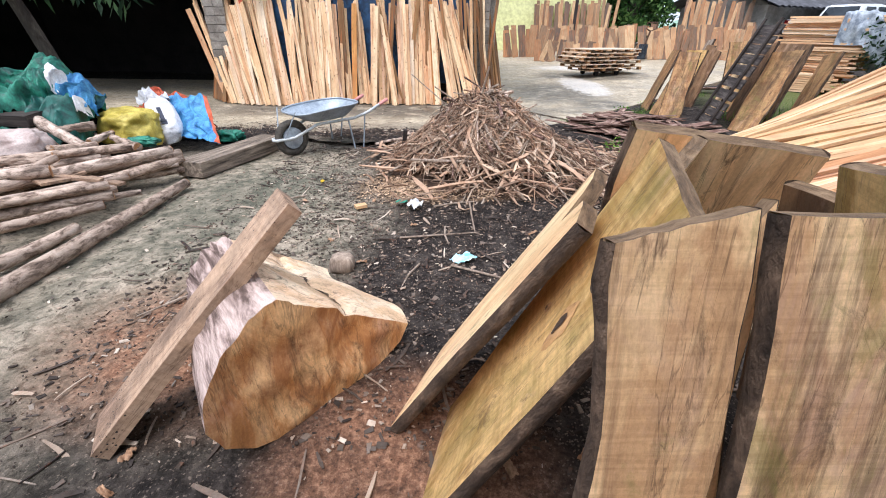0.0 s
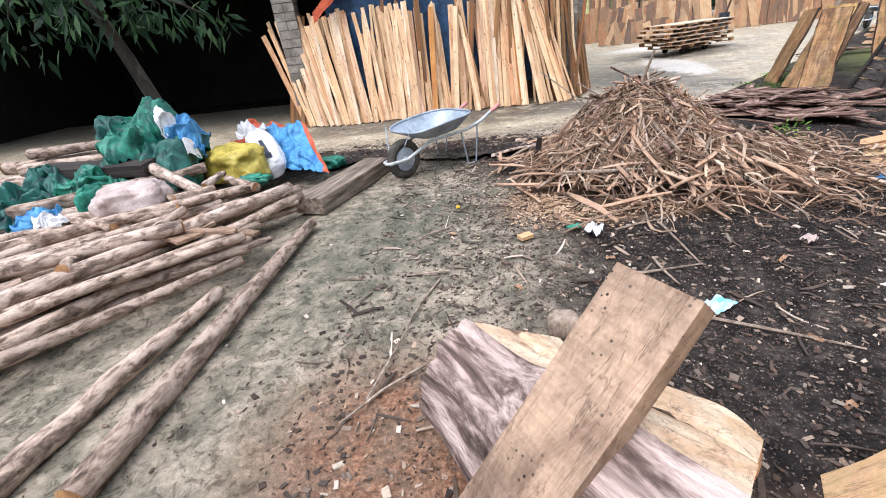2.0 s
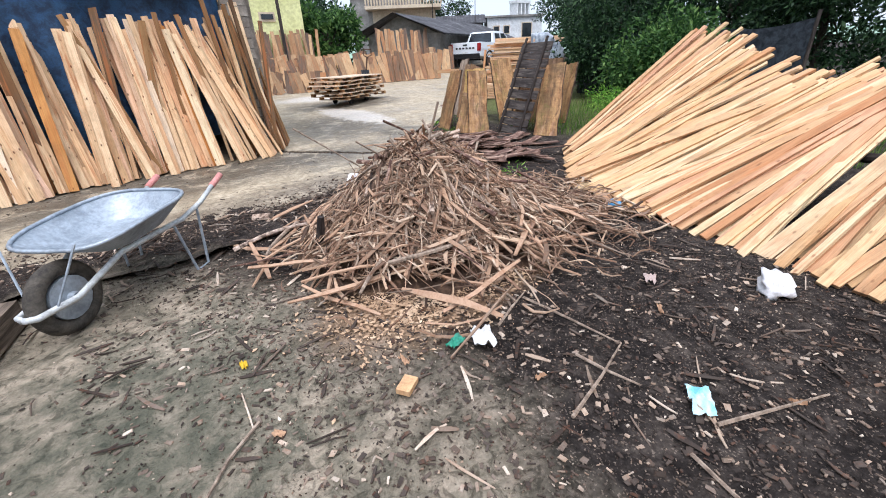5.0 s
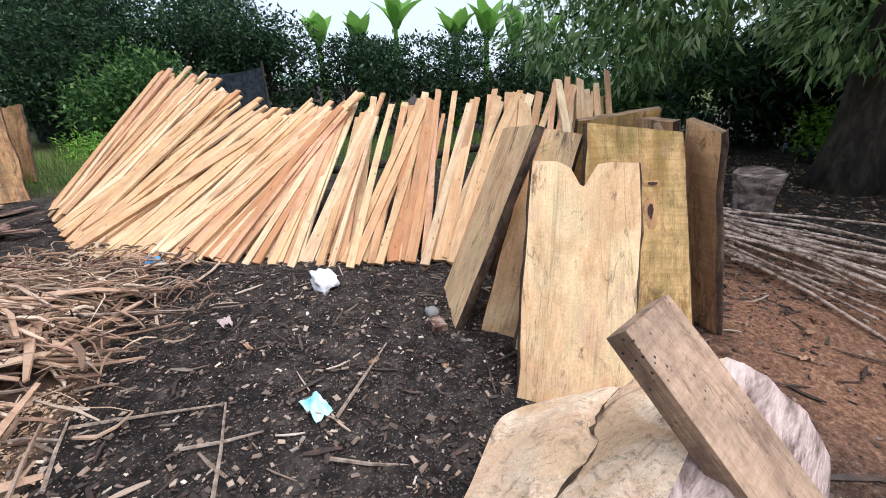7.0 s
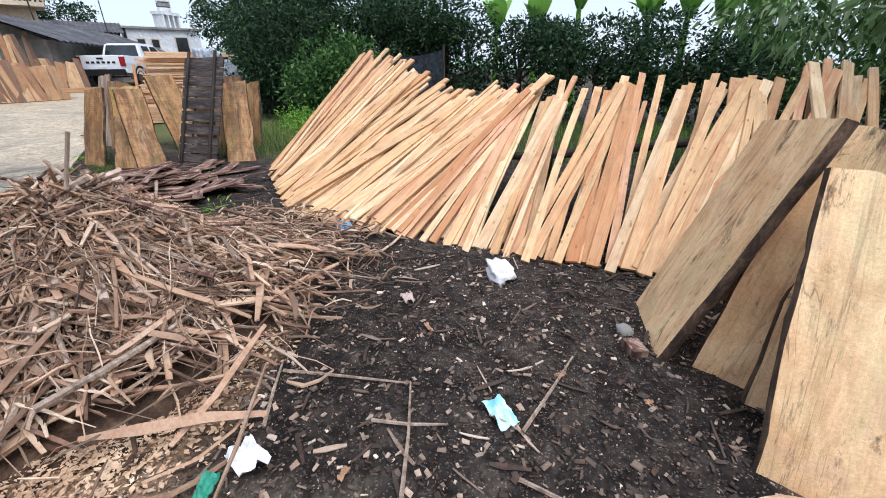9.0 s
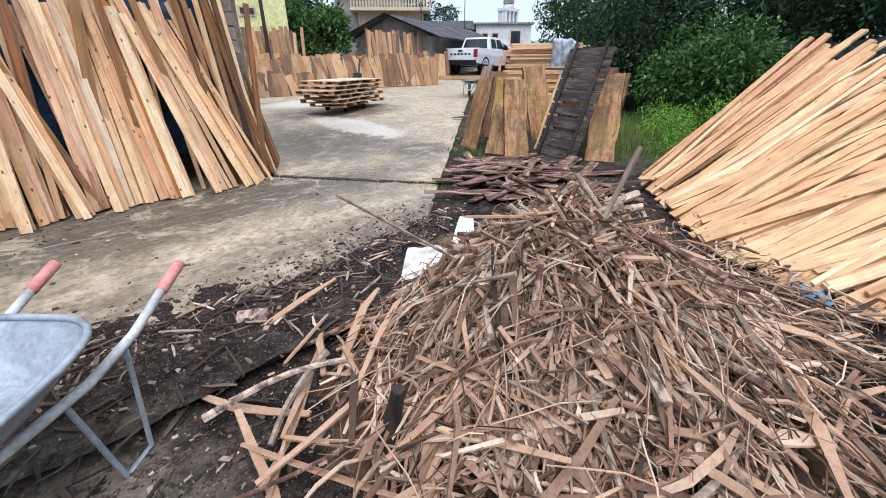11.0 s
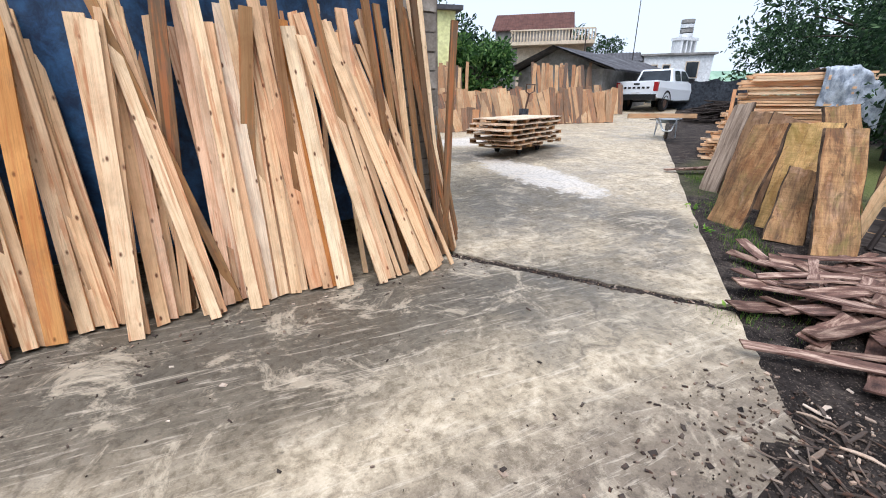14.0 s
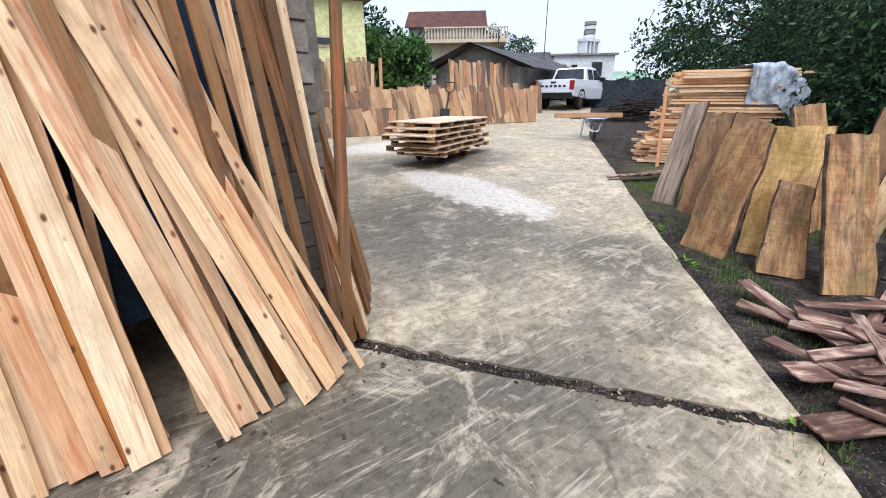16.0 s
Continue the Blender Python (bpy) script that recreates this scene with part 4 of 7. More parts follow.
slab((0.80, 1.497, -0.01), (0.78, 1.13, 1.02), (0.1, 1, 0.4), 0.53, 1.085, SLAB, "broad yellow-brown slab leaning inwards", NEAR, 0.045, 0, -0.06, 0.0, 3.0)
slab((0.31, 0.22, -0.01), (0.315, 0.49, 1.065), (0.05, -1, 0.3), 0.19, 1.085, SLAB_STAINED, "weathered pink-stained slab with dark bark edges", NEAR, 0.035, 0, -0.045, 0.03, 4.0)
slab((0.70, 0.26, -0.01), (0.665, 0.52, 1.06), (0.0, -1, 0.3), 0.42, 1.085, SLAB_STAINED, "wide stained slab leaning at the back of the group", NEAR, 0.04, 0, 0.02, 0.04, 5.0)
slab((0.44, 0.33, -0.01), (0.435, 0.57, 0.98), (0.05, -1, 0.3), 0.16, 1.0, SLAB, "narrow split slab between two wider slabs", NEAR, 0.03, 0, -0.16, 0.3, 11.0)
slab((0.45, 1.30, -0.01), (0.62, 1.0, 1.02), (-0.8, 0.6, 0.4), 0.24, 1.07, SLAB, "narrow pale slab inside the group", NEAR, 0.035, 0, 0, 0.1, 6.0)
slab((0.28, 1.18, -0.01), (0.60, 0.95, 0.8), (-0.8, 0.4, 0.4), 0.22, 0.85, SLAB, "short tan slab leaning inside the group", NEAR, 0.035, 0, 0, 0.1, 7.0)
slab((1.2, 0.92, -0.01), (0.95, 0.82, 0.94), (1, 0.1, 0.3), 0.46, 0.97, SLAB_DARK, "dark brown slab at the back of the group", NEAR, 0.04, 0, 0.05, 0, 8.0)
slab((1.05, 0.5, -0.01), (0.75, 0.62, 1.1), (1, -0.3, 0.3), 0.4, 1.12, SLAB_GREEN, "mould-stained slab at the back of the group", NEAR, 0.04, 0, 0.05, 0, 9.0)

for x, z, w, h, sd in ((-0.06, 0.76, 0.022, 0.05, 1.0), (-0.07, 0.88, 0.032, 0.012, 2.0), (0.07, 0.70, 0.012, 0.012, 3.0)):
    knot(mossy, x, z, 0.02 + 0.008 * math.sin(z / 1.13 * 2.2 + 2.0), w, h, sd)

# slabs stored beside the lane
random.seed(21)
STORE = "slabs stored beside the lane"
STORED = ((4.82, 8.88, 5.139, 8.863, 1.11, -1, 0.06, 0.26, 1.15, GREY_WOOD), (4.66, 8.5, 4.98, 8.55, 1.04, -0.95, 0.0, 0.28, 1.08, SLAB_DARK), (3.718, 7.954, 4.03, 7.918, 0.99, -0.99, 0.12, 0.37, 1.04, SLAB_FAR),
          (3.70, 7.40, 3.98, 7.53, 0.62, -0.84, -0.54, 0.29, 0.70, SLAB_FAR), (3.71, 7.026, 3.95, 7.312, 1.0, -0.64, -0.76, 0.32, 1.07, SLAB_FAR), (4.02, 7.62, 4.27, 7.66, 1.0, -0.9, -0.3, 0.36, 1.04, SLAB_GREEN),
          (4.4, 7.1, 4.78, 7.02, 1.04, -0.97, 0.2, 0.26, 1.12, SLAB), (4.36, 6.13, 4.83, 6.376, 1.07, -0.89, -0.46, 0.38, 1.19, SLAB_FAR), (5.07, 7.54, 5.17, 7.9, 1.13, -0.27, -0.96, 0.45, 1.19, SLAB_FAR))
for k, (bx, by, hx, hy, hz, fx, fy, w, ln, mat) in enumerate(STORED):
    slab((bx, by, gz(bx, by) - 0.01), (hx, hy, hz + gz(bx, by)), (fx, fy, 0.3), w, ln, mat, "upright sawn slab leaning in a row by the lane", STORE, 0.035, 0, rnd(-0.06, 0.06), 0.3 if ln < 0.8 else rnd(-0.05, 0.12), 20.0 + k, wave=1.5)
for k, (bx, by, h, w, mat) in enumerate(((4.55, 8.15, 1.0, 0.36, SLAB_DARK), (4.95, 6.6, 1.12, 0.36, SLAB_DARK), (5.2, 7.2, 1.1, 0.45, SLAB_DARK), (5.5, 6.7, 1.0, 0.45, SLAB_FAR), (4.7, 6.95, 1.1, 0.4, SLAB_DARK))):
    slab((bx, by, gz(bx, by) - 0.01), (bx + 0.28, by + 0.03, h), (-1, rnd(-0.35, 0.35), 0.3), w, h * 1.05, mat, "upright sawn slab at the back of the lane row", STORE, 0.035, 0, rnd(-0.1, 0.1), rnd(-0.05, 0.15), 40.0 + k, wave=1.5)


def dark_hurdle(p, q, facing, width, length):
    t_ob = thing("plank_hurdle", stand(p, q, facing), "dark weathered hurdle of cross boards on two poles", "hurdle")
    for s in (-1, 1):
        b = Build()
        b.tube([(s * width * 0.36, 0.035, 0), (s * width * 0.33, 0.035, length)], 0.022, 7)
        part("pole", b, DARK_WOOD, t_ob)
    z = 0.02
    while z < length - 0.08:
        h = rnd(0.1, 0.16)
        b = Build()
        b.grid(6, 2, lambda u, v: ((u - 0.5) * width, 0.02 * noise.noise((u * 3, z, 0)), z + v * h * 0.94 + 0.012 * noise.noise((u * 4, z, v))))
        b.grid(6, 2, lambda u, v: ((0.5 - u) * width, -0.018 + 0.02 * noise.noise(((1 - u) * 3, z, 0)), z + v * h * 0.94 + 0.012 * noise.noise(((1 - u) * 4, z, v))))
        part("cross_board", b, HURDLE, t_ob)
        z += h + (0.03 if rnd(0, 1) < 0.3 else 0.004)
    return t_ob


dark_hurdle((4.12, 6.69, 0.0), (4.63, 6.58, 1.446), (-0.97, 0.23, 0.4), 0.78, 1.55)

# ---- leaves and trees ----
def leaf_mesh(name, blobs, count, length, width, mat, droop=0.5, seed=1, shell=0.55):
    """Many folded leaves in clumps; blobs are (x, y, z, rx, ry, rz)."""
    rng = np.random.default_rng(seed)
    w = np.array([b[3] * b[4] + b[4] * b[5] + b[3] * b[5] for b in blobs])
    pick = rng.choice(len(blobs), count, p=w / w.sum())
    bl = np.array(blobs)[pick]
    d = rng.normal(size=(count, 3))
    d /= np.linalg.norm(d, axis=1)[:, None]
    r = shell + (1.08 - shell) * rng.random(count) ** 0.7
    lump = 1 + 0.22 * np.sin(d[:, 0] * 5 + bl[:, 0] * 3) * np.sin(d[:, 1] * 6 + bl[:, 1]) + 0.15 * np.sin(d[:, 2] * 9 + bl[:, 2] * 5)
    c = bl[:, :3] + d * (r * lump)[:, None] * bl[:, 3:]
    axis = d * 0.6 + rng.normal(size=(count, 3)) * 0.6
    axis[:, 2] -= droop
    axis /= np.linalg.norm(axis, axis=1)[:, None]
    side = np.cross(axis, rng.normal(size=(count, 3)))
    side /= np.linalg.norm(side, axis=1)[:, None]
    up = np.cross(side, axis)
    ln = (length * (0.6 + 0.8 * rng.random(count)))[:, None]
    wd = (width * (0.7 + 0.6 * rng.random(count)))[:, None]
    pts = np.stack([c, c + axis * ln * 0.45 + side * wd * 0.5 + up * wd * 0.18, c + axis * ln, c + axis * ln * 0.45 - side * wd * 0.5 + up * wd * 0.18], 1).reshape(-1, 3)
    me = bpy.data.meshes.new(name)
    me.vertices.add(count * 4)
    me.vertices.foreach_set("co", pts.ravel())
    idx = (np.arange(count)[:, None] * 4 + np.array([0, 1, 2, 0, 2, 3])[None]).ravel()
    me.loops.add(count * 6)
    me.loops.foreach_set("vertex_index", idx)
    me.polygons.add(count * 2)
    me.polygons.foreach_set("loop_start", np.arange(count * 2) * 3)
    me.update(calc_edges=True)
    me.materials.append(mat)
    return me


def tree(p, height, trunk_r, blobs, count, length, width, mat, label, lean=(0, 0), droop=0.5, seed=1, name="tree"):
    t_ob = thing(name, pose(*p), label, "tree")
    b = Build()
    top = Vector((lean[0], lean[1], height))
    b.tube([top * k / 6 + Vector((0.08 * noise.noise((k, seed, 0)), 0.08 * noise.noise((k, seed, 4)), -0.05 if k == 0 else 0)) for k in range(7)],
           [trunk_r * (1.35 if k == 0 else 1 - 0.1 * k) for k in range(7)], 12, True, 0.35)
    trunk = part("trunk", b, TRUNK, t_ob, smooth=True)
    for i, bl in enumerate(blobs[:7]):
        e = Build()
        s = top * (0.55 + 0.4 * ((i * 0.37) % 1))
        q = Vector(bl[:3])
        e.tube([s.lerp(q, k / 4) + Vector((0, 0, 0.12 * math.sin(k / 4 * math.pi))) for k in range(5)], [trunk_r * 0.42 * (1 - 0.2 * k) for k in range(5)], 6, True, 0.3)
        part("limb", e, TRUNK, trunk, smooth=True)
    part("crown", leaf_mesh("crown", blobs, count, length, width, mat, droop, seed), mat, t_ob)
    return t_ob


def crowd(cx, cy, z0, z1, rx, ry, n, r, seed):
    rr = random.Random(seed)
    return [(cx + rr.uniform(-rx, rx), cy + rr.uniform(-ry, ry), rr.uniform(z0, z1), r * rr.uniform(0.7, 1.3), r * rr.uniform(0.7, 1.3), r * rr.uniform(0.6, 1.0)) for _ in range(n)]


# big dark tree by the slabs, its boughs hanging low
tree((2.4, -3.4, 0), 3.4, 0.27, crowd(0.2, 0.3, 1.7, 4.2, 2.6, 2.4, 26, 0.75, 3) + [(0.9, 2.3, 1.75, 0.6, 0.5, 0.6), (0.3, 2.2, 2.1, 0.8, 0.6, 0.6), (-0.9, 2.3, 2.6, 0.8, 0.7, 0.5), (-1.6, 1.9, 2.5, 0.7, 0.7, 0.5)],
     30000, 0.16, 0.042, LEAF_GLOSS, "large dark spreading tree with low hanging leaves", (0.2, -0.2), 0.9, 3)
tree((4.0, -5.6, 0), 4.0, 0.2, crowd(0, 0, 1.0, 4.6, 2.2, 1.8, 20, 0.8, 4), 12000, 0.2, 0.06, LEAF_DARK, "dense dark tree at the yard edge", (0.1, 0), 0.7, 4)
tree((-1.6, -5.4, 0), 4.0, 0.2, crowd(0, 0, 1.4, 4.6, 2.6, 1.6, 20, 0.8, 14), 9000, 0.22, 0.07, LEAF_DARK, "dense dark tree at the yard edge", (0.1, 0), 0.7, 14)
for k, (hx, hy, hh, r, mat) in enumerate(((1.2, -8.2, 3.6, 2.0, LEAF_DARK), (5.2, -8.4, 3.6, 2.0, LEAF_DARK), (-3.6, -7.2, 3.6, 2.0, LEAF_DARK), (2.4, -6.6, 1.5, 0.8, LEAF_BRIGHT), (0.4, -6.4, 1.3, 0.8, LEAF_MID), (5.4, -5.6, 2.2, 1.0, LEAF_DARK))):
    tree((hx, hy, 0), hh * 0.5, 0.1, crowd(0, 0, 0.3, hh - 0.5, r, r * 0.7, 20, r * 0.42, 120 + k), 8000, 0.17, 0.07, mat, "dense bushy growth behind the dark tree", (0, 0), 0.3, 120 + k, "bush")
# hedge of shrubs along the grassy side
HEDGE = [(9.3, -3.2, 2.5, LEAF_MID), (9.5, -1.4, 2.5, LEAF_DARK), (9.8, 0.4, 2.5, LEAF_DARK), (9.9, 2.2, 2.6, LEAF_DARK), (10.1, 4.0, 2.9, LEAF_DARK), (10.4, 5.8, 3.3, LEAF_DARK), (8.0, -4.6, 2.6, LEAF_MID), (6.2, -3.6, 2.6, LEAF_MID)]
for k, (hx, hy, hh, mat) in enumerate(HEDGE):
    tree((hx, hy, 0), hh * 0.6, 0.09, crowd(0, 0, 0.5, hh - 0.5, 0.9, 1.0, 16, 0.55, 30 + k), 8000, 0.11, 0.05, mat, "dense clipped dark green shrub in a hedge", (0, 0), 0.2, 30 + k, "shrub")
for k, (hx, hy, hh, r, mat) in enumerate(((11.5, 8.8, 5.2, 1.7, LEAF_DARK), (14.3, 10.1, 5.0, 1.6, LEAF_DARK), (9.6, 8.0, 3.0, 0.9, LEAF_DARK), (8.6, 6.2, 1.9, 0.6, LEAF_MID), (16.4, 12.4, 4.6, 1.6, LEAF_DARK), (13.0, 6.5, 4.6, 1.6, LEAF_DARK))):
    tree((hx, hy, gz(hx, hy)), hh * 0.6, 0.11, crowd(0, 0, 0.6, hh - 0.6, r, r, 20, 0.7, 50 + k), 14000, 0.11, 0.048, mat, "leafy green tree behind the stored timber", (0, 0), 0.3, 50 + k)


def banana(x, y, h, seed):
    t_ob = thing("banana_plant", pose(x, y, 0), "banana plant with broad bright green leaves", "banana plant", "banana plants")
    b = Build()
    b.tube([(0, 0, 0), (0.03, 0, h * 0.35), (0, 0.02, h * 0.7)], [0.12, 0.1, 0.06], 8)
    part("stem", b, LEAF_BRIGHT, t_ob)
    rr = random.Random(seed)
    for k in range(7):
        a, tilt = k * 2.4 + rr.random(), rr.uniform(0.05, 0.55)
        ln, wd = rr.uniform(0.9, 1.4), rr.uniform(0.36, 0.5)
        d, s = Vector((math.cos(a), math.sin(a), 0)), Vector((-math.sin(a), math.cos(a), 0))
        e = Build()

        def blade(u, v):
            r = u * ln
            c = Vector((0, 0, h * 0.68)) + d * (r * math.sin(tilt + u * 0.4)) + Vector((0, 0, r * math.cos(tilt + u * 0.4)))
            half = wd * 0.5 * math.sin(min(1, u * 1.15 + 0.06) * math.pi) ** 0.6
            return tuple(c + s * half * (2 * v - 1) + Vector((0, 0, 0.35 * half * abs(2 * v - 1))))

        e.grid(9, 4, blade)
        part("leaf", e, BANANA, t_ob, smooth=True)


for k, (bx, by, bh) in enumerate(((12.0, 0.7, 3.9), (12.4, 1.8, 3.3), (11.2, -0.9, 3.3), (10.9, -1.7, 3.4), (11.2, -2.6, 3.2), (12.2, 2.9, 3.3), (10.8, -3.3, 3.0))):
    banana(bx, by, bh, k)

# tree beside the log heap, with a low branch
tree((-3.95, 4.8, 0), 2.7, 0.085, [(-0.5, -0.3, 2.6, 1.0, 0.9, 0.4), (0.55, 0.1, 1.62, 0.22, 0.24, 0.15), (0.25, -0.15, 1.75, 0.3, 0.3, 0.2), (-0.2, -0.35, 1.75, 0.4, 0.4, 0.22), (-1.2, 0.4, 2.3, 0.8, 0.8, 0.4), (-0.9, -0.5, 1.75, 0.5, 0.5, 0.3)],
     1150, 0.15, 0.045, LEAF_DARK, "slim tree with a bare trunk over the log heap", (-0.6, -0.2), 0.8, 8)

# ---- loose heap of bark strips ----
def heap_z(x, y):
    """Height of the mound of bark strips."""
    dx, dy = x - 0.36, y - 4.26
    main = 0.5 * math.exp(-(dx * dx / 0.36 + dy * dy / 0.32))
    skirt = 0.16 * math.exp(-((x - 0.75) ** 2 / 1.3 + (y - 4.1) ** 2 / 0.75))
    return main + skirt


mound = Build()
mound.grid(40, 36, lambda u, v: ((-1.6 + 4.2 * u), (2.7 + 3.2 * v), heap_z(-1.6 + 4.2 * u, 2.7 + 3.2 * v) - 0.085 + 0.03 * rough(u * 30, v * 25, 2)))
single("bark_mound", mound, BARK_FINES, "core of a waste heap of shredded bark", "waste heap", kind="stuff", smooth=True)
STRIP = sawn_wood("bark_strip", [lin(224, 196, 168), lin(120, 96, 80), lin(230, 208, 184), lin(74, 60, 52), lin(196, 164, 138), lin(42, 36, 33), lin(160, 130, 110), lin(98, 80, 68)], 0.1, 0.18, 1.0, True, 0.12)
CHIP = sawn_wood("wood_chip", [lin(52, 46, 43), lin(74, 66, 61), lin(60, 53, 49), lin(96, 86, 79), lin(58, 52, 48), lin(132, 118, 107), lin(66, 59, 54), lin(84, 74, 68), lin(190, 170, 151), lin(54, 47, 43), lin(232, 216, 198)], 0.0, 0.4, 1.0, True, 0.1)


def strip(b, p, d, ln, w, th, curl):
    """A flat ragged strip of bark."""
    d = Vector(d).normalized()
    s = d.cross(Vector((rnd(-0.4, 0.4), rnd(-0.4, 0.4), 1))).normalized()
    n_ = s.cross(d)
    ring = []
    for k in range(4):
        t = k / 3
        c = Vector(p) + d * ln * (t - 0.5) + n_ * curl * math.sin(t * math.pi) + s * curl * 0.6 * math.sin(t * 4 + curl * 50)
        w2 = w * (0.55 + 0.45 * math.sin(t * math.pi) + rnd(-0.15, 0.15))
        ring += [c - s * w2 / 2 - n_ * th / 2, c + s * w2 / 2 - n_ * th / 2, c + s * w2 / 2 + n_ * th / 2, c - s * w2 / 2 + n_ * th / 2]
    b.add(ring, [(i * 4 + k, i * 4 + (k + 1) % 4, i * 4 + 4 + (k + 1) % 4, i * 4 + 4 + k) for i in range(3) for k in range(4)] + [(3, 2, 1, 0), (12, 13, 14, 15)])


random.seed(31)
heap = Build()
for k in range(7400):
    if k < 5700:
        x, y = random.gauss(0.36, 0.42), random.gauss(4.26, 0.38)
        if ((x - 0.36) / 0.9) ** 2 + ((y - 4.2) / 0.82) ** 2 > rnd(0.6, 1.1):
            continue
    else:
        x, y = random.gauss(1.0, 0.6), random.gauss(3.95, 0.42)
        if rnd(0, 1) < 0.35:
            continue
    if y > 5.6 or x < -1.4 or (x > 1.75 and y < 3.2) or x > 2.4 or y < 2.9:
        continue
    z = heap_z(x, y)
    ex, ey = (heap_z(x + 0.05, y) - z) / 0.05, (heap_z(x, y + 0.05) - z) / 0.05
    a = rnd(0, 2 * math.pi) if rnd(0, 1) < 0.85 else math.atan2(y - 4.28, x - 0.38) + rnd(-0.5, 0.5)
    d = Vector((math.cos(a), math.sin(a), 0))
    d.z = d.x * ex + d.y * ey + rnd(-0.3, 0.3)
    ln = rnd(0.08, 0.3) if k % 6 else rnd(0.3, 0.6)
    strip(heap, (x, y, z + rnd(-0.01, 0.06) + abs(d.z) * 0.02), d, ln, rnd(0.005, 0.015) if k % 4 else rnd(0.016, 0.03), rnd(0.004, 0.01), rnd(-0.05, 0.05))
    if k % 2:
        strip(heap, (x + rnd(-0.1, 0.1), y + rnd(-0.1, 0.1), z + rnd(0.0, 0.07)), (d.x + rnd(-0.6, 0.6), d.y + rnd(-0.6, 0.6), d.z), rnd(0.08, 0.4), rnd(0.002, 0.005), 0.003, rnd(-0.06, 0.06))
single("bark_strips", heap, STRIP, "tangled heap of thin pale bark strips", "waste heap", kind="stuff")

# longer pieces sticking out of the heap and lying about it
random.seed(33)
pieces = []
for k in range(16):
    b = Build()
    strip(b, (0, 0, 0), (1, 0, rnd(-0.06, 0.06)), rnd(0.25, 0.65), rnd(0.016, 0.038), 0.009, rnd(-0.06, 0.06))
    pieces.append(b.mesh("bark_strip", STRIP))
for k in range(270):
    x, y = random.gauss(0.42, 0.5), random.gauss(4.2, 0.42)
    if y > 5.4 or x < -0.8 or y < 3.1 or x > 1.9 or math.hypot(x - 0.3, y - 4.86) < 0.3:
        continue
    turn = rnd(0, 360)
    step = 0.15
    slope = math.degrees(math.atan((heap_z(x + step * math.cos(math.radians(turn)), y + step * math.sin(math.radians(turn))) - heap_z(x, y)) / step))
    ob = new("bark_strip", random.choice(pieces))
    ob.matrix_world = pose(x, y, heap_z(x, y) + rnd(0.02, 0.055), rnd(-25, 25), -slope + rnd(-9, 9), turn)
    tagged(ob, "flat ragged strip of bark on the waste heap", "bark strip", "loose bark strips")
# crooked round branches in the tangle
branches = []
for k in range(12):
    b = Build()
    L, sway = rnd(0.3, 0.75), rnd(-0.06, 0.06)
    r0 = rnd(0.007, 0.016)
    b.tube([(L * (i / 6 - 0.5), sway * math.sin(i / 6 * math.pi) + 0.02 * noise.noise((i, k, 2)), 0.02 * noise.noise((i, k, 7))) for i in range(7)], [r0 * (1.15 - 0.5 * i / 6) for i in range(7)], 6, True, 0.3)
    branches.append(b.mesh("branch", (GREY_WOOD, LOG_BARK, SCRAP)[k % 3]))
for k in range(110):
    x, y = random.gauss(0.42, 0.5), random.gauss(4.3, 0.42)
    if y > 5.4 or x < -0.8 or y < 3.2 or x > 1.9 or math.hypot(x - 0.3, y - 4.86) < 0.42:
        continue
    turn = rnd(0, 360)
    slope = math.degrees(math.atan((heap_z(x + 0.15 * math.cos(math.radians(turn)), y + 0.15 * math.sin(math.radians(turn))) - heap_z(x, y)) / 0.15))
    ob = new("branch", random.choice(branches))
    ob.matrix_world = pose(x, y, heap_z(x, y) + rnd(0.03, 0.075), rnd(-40, 40), -slope + rnd(-14, 14), turn)
    tagged(ob, "crooked bare branch tangled in the waste heap", "branch", "branches in the heap")
# spilt sawdust at the foot of the heap
dust = Build()
for cx, cy, rx, ry, amount in ((-0.2, 3.55, 0.26, 0.18, 3400), (0.95, 5.28, 0.2, 0.13, 2600), (0.3, 3.4, 0.22, 0.1, 900)):
    for k in range(amount):
        x, y = random.gauss(cx, rx), random.gauss(cy, ry)
        a, ln = rnd(0, 6.283), 0.004 + 0.016 * rnd(0, 1) ** 3
        c, s_ = math.cos(a) * ln, math.sin(a) * ln
        z = 0.012 + 0.035 * rough(x, y, 0, 0.9) + 0.018 * rough(x, y, 4, 3.5) + 0.02 * math.exp(-((x - cx) / rx) ** 2 - ((y - cy) / ry) ** 2)
        dust.add([(x - c, y - s_, z), (x + 0.5 * s_, y - 0.5 * c, z + 0.002), (x + c, y + s_, z + rnd(0, 0.006)), (x - 0.5 * s_, y + 0.5 * c, z + 0.004)], [(0, 1, 2, 3)])
single("sawdust", dust, SAWDUST, "pale sawdust and shavings spilt round the heap", "sawdust", kind="stuff")
for k, (p, q, r) in enumerate((((0.3, 4.15, 0.5), (0.40, 4.04, 0.98), 0.009), ((0.15, 4.3, 0.62), (-0.1, 4.25, 0.78), 0.007), ((0.05, 4.5, 0.55), (-0.35, 4.6, 0.86), 0.006))):
    b = Build()
    b.tube([p, q], r, 6)
    single("stick", b, GREY_WOOD, "thin bare stick poking out of the heap", "stick")
b = Build()
b.tube([(-0.44, 4.30, -0.02), (-0.42, 4.29, 0.2), (-0.40, 4.27, 0.36)], [0.03, 0.028, 0.02], 8, True, 0.4)
single("stake", b, DARK_WOOD, "short dark broken stake beside the heap", "stake")

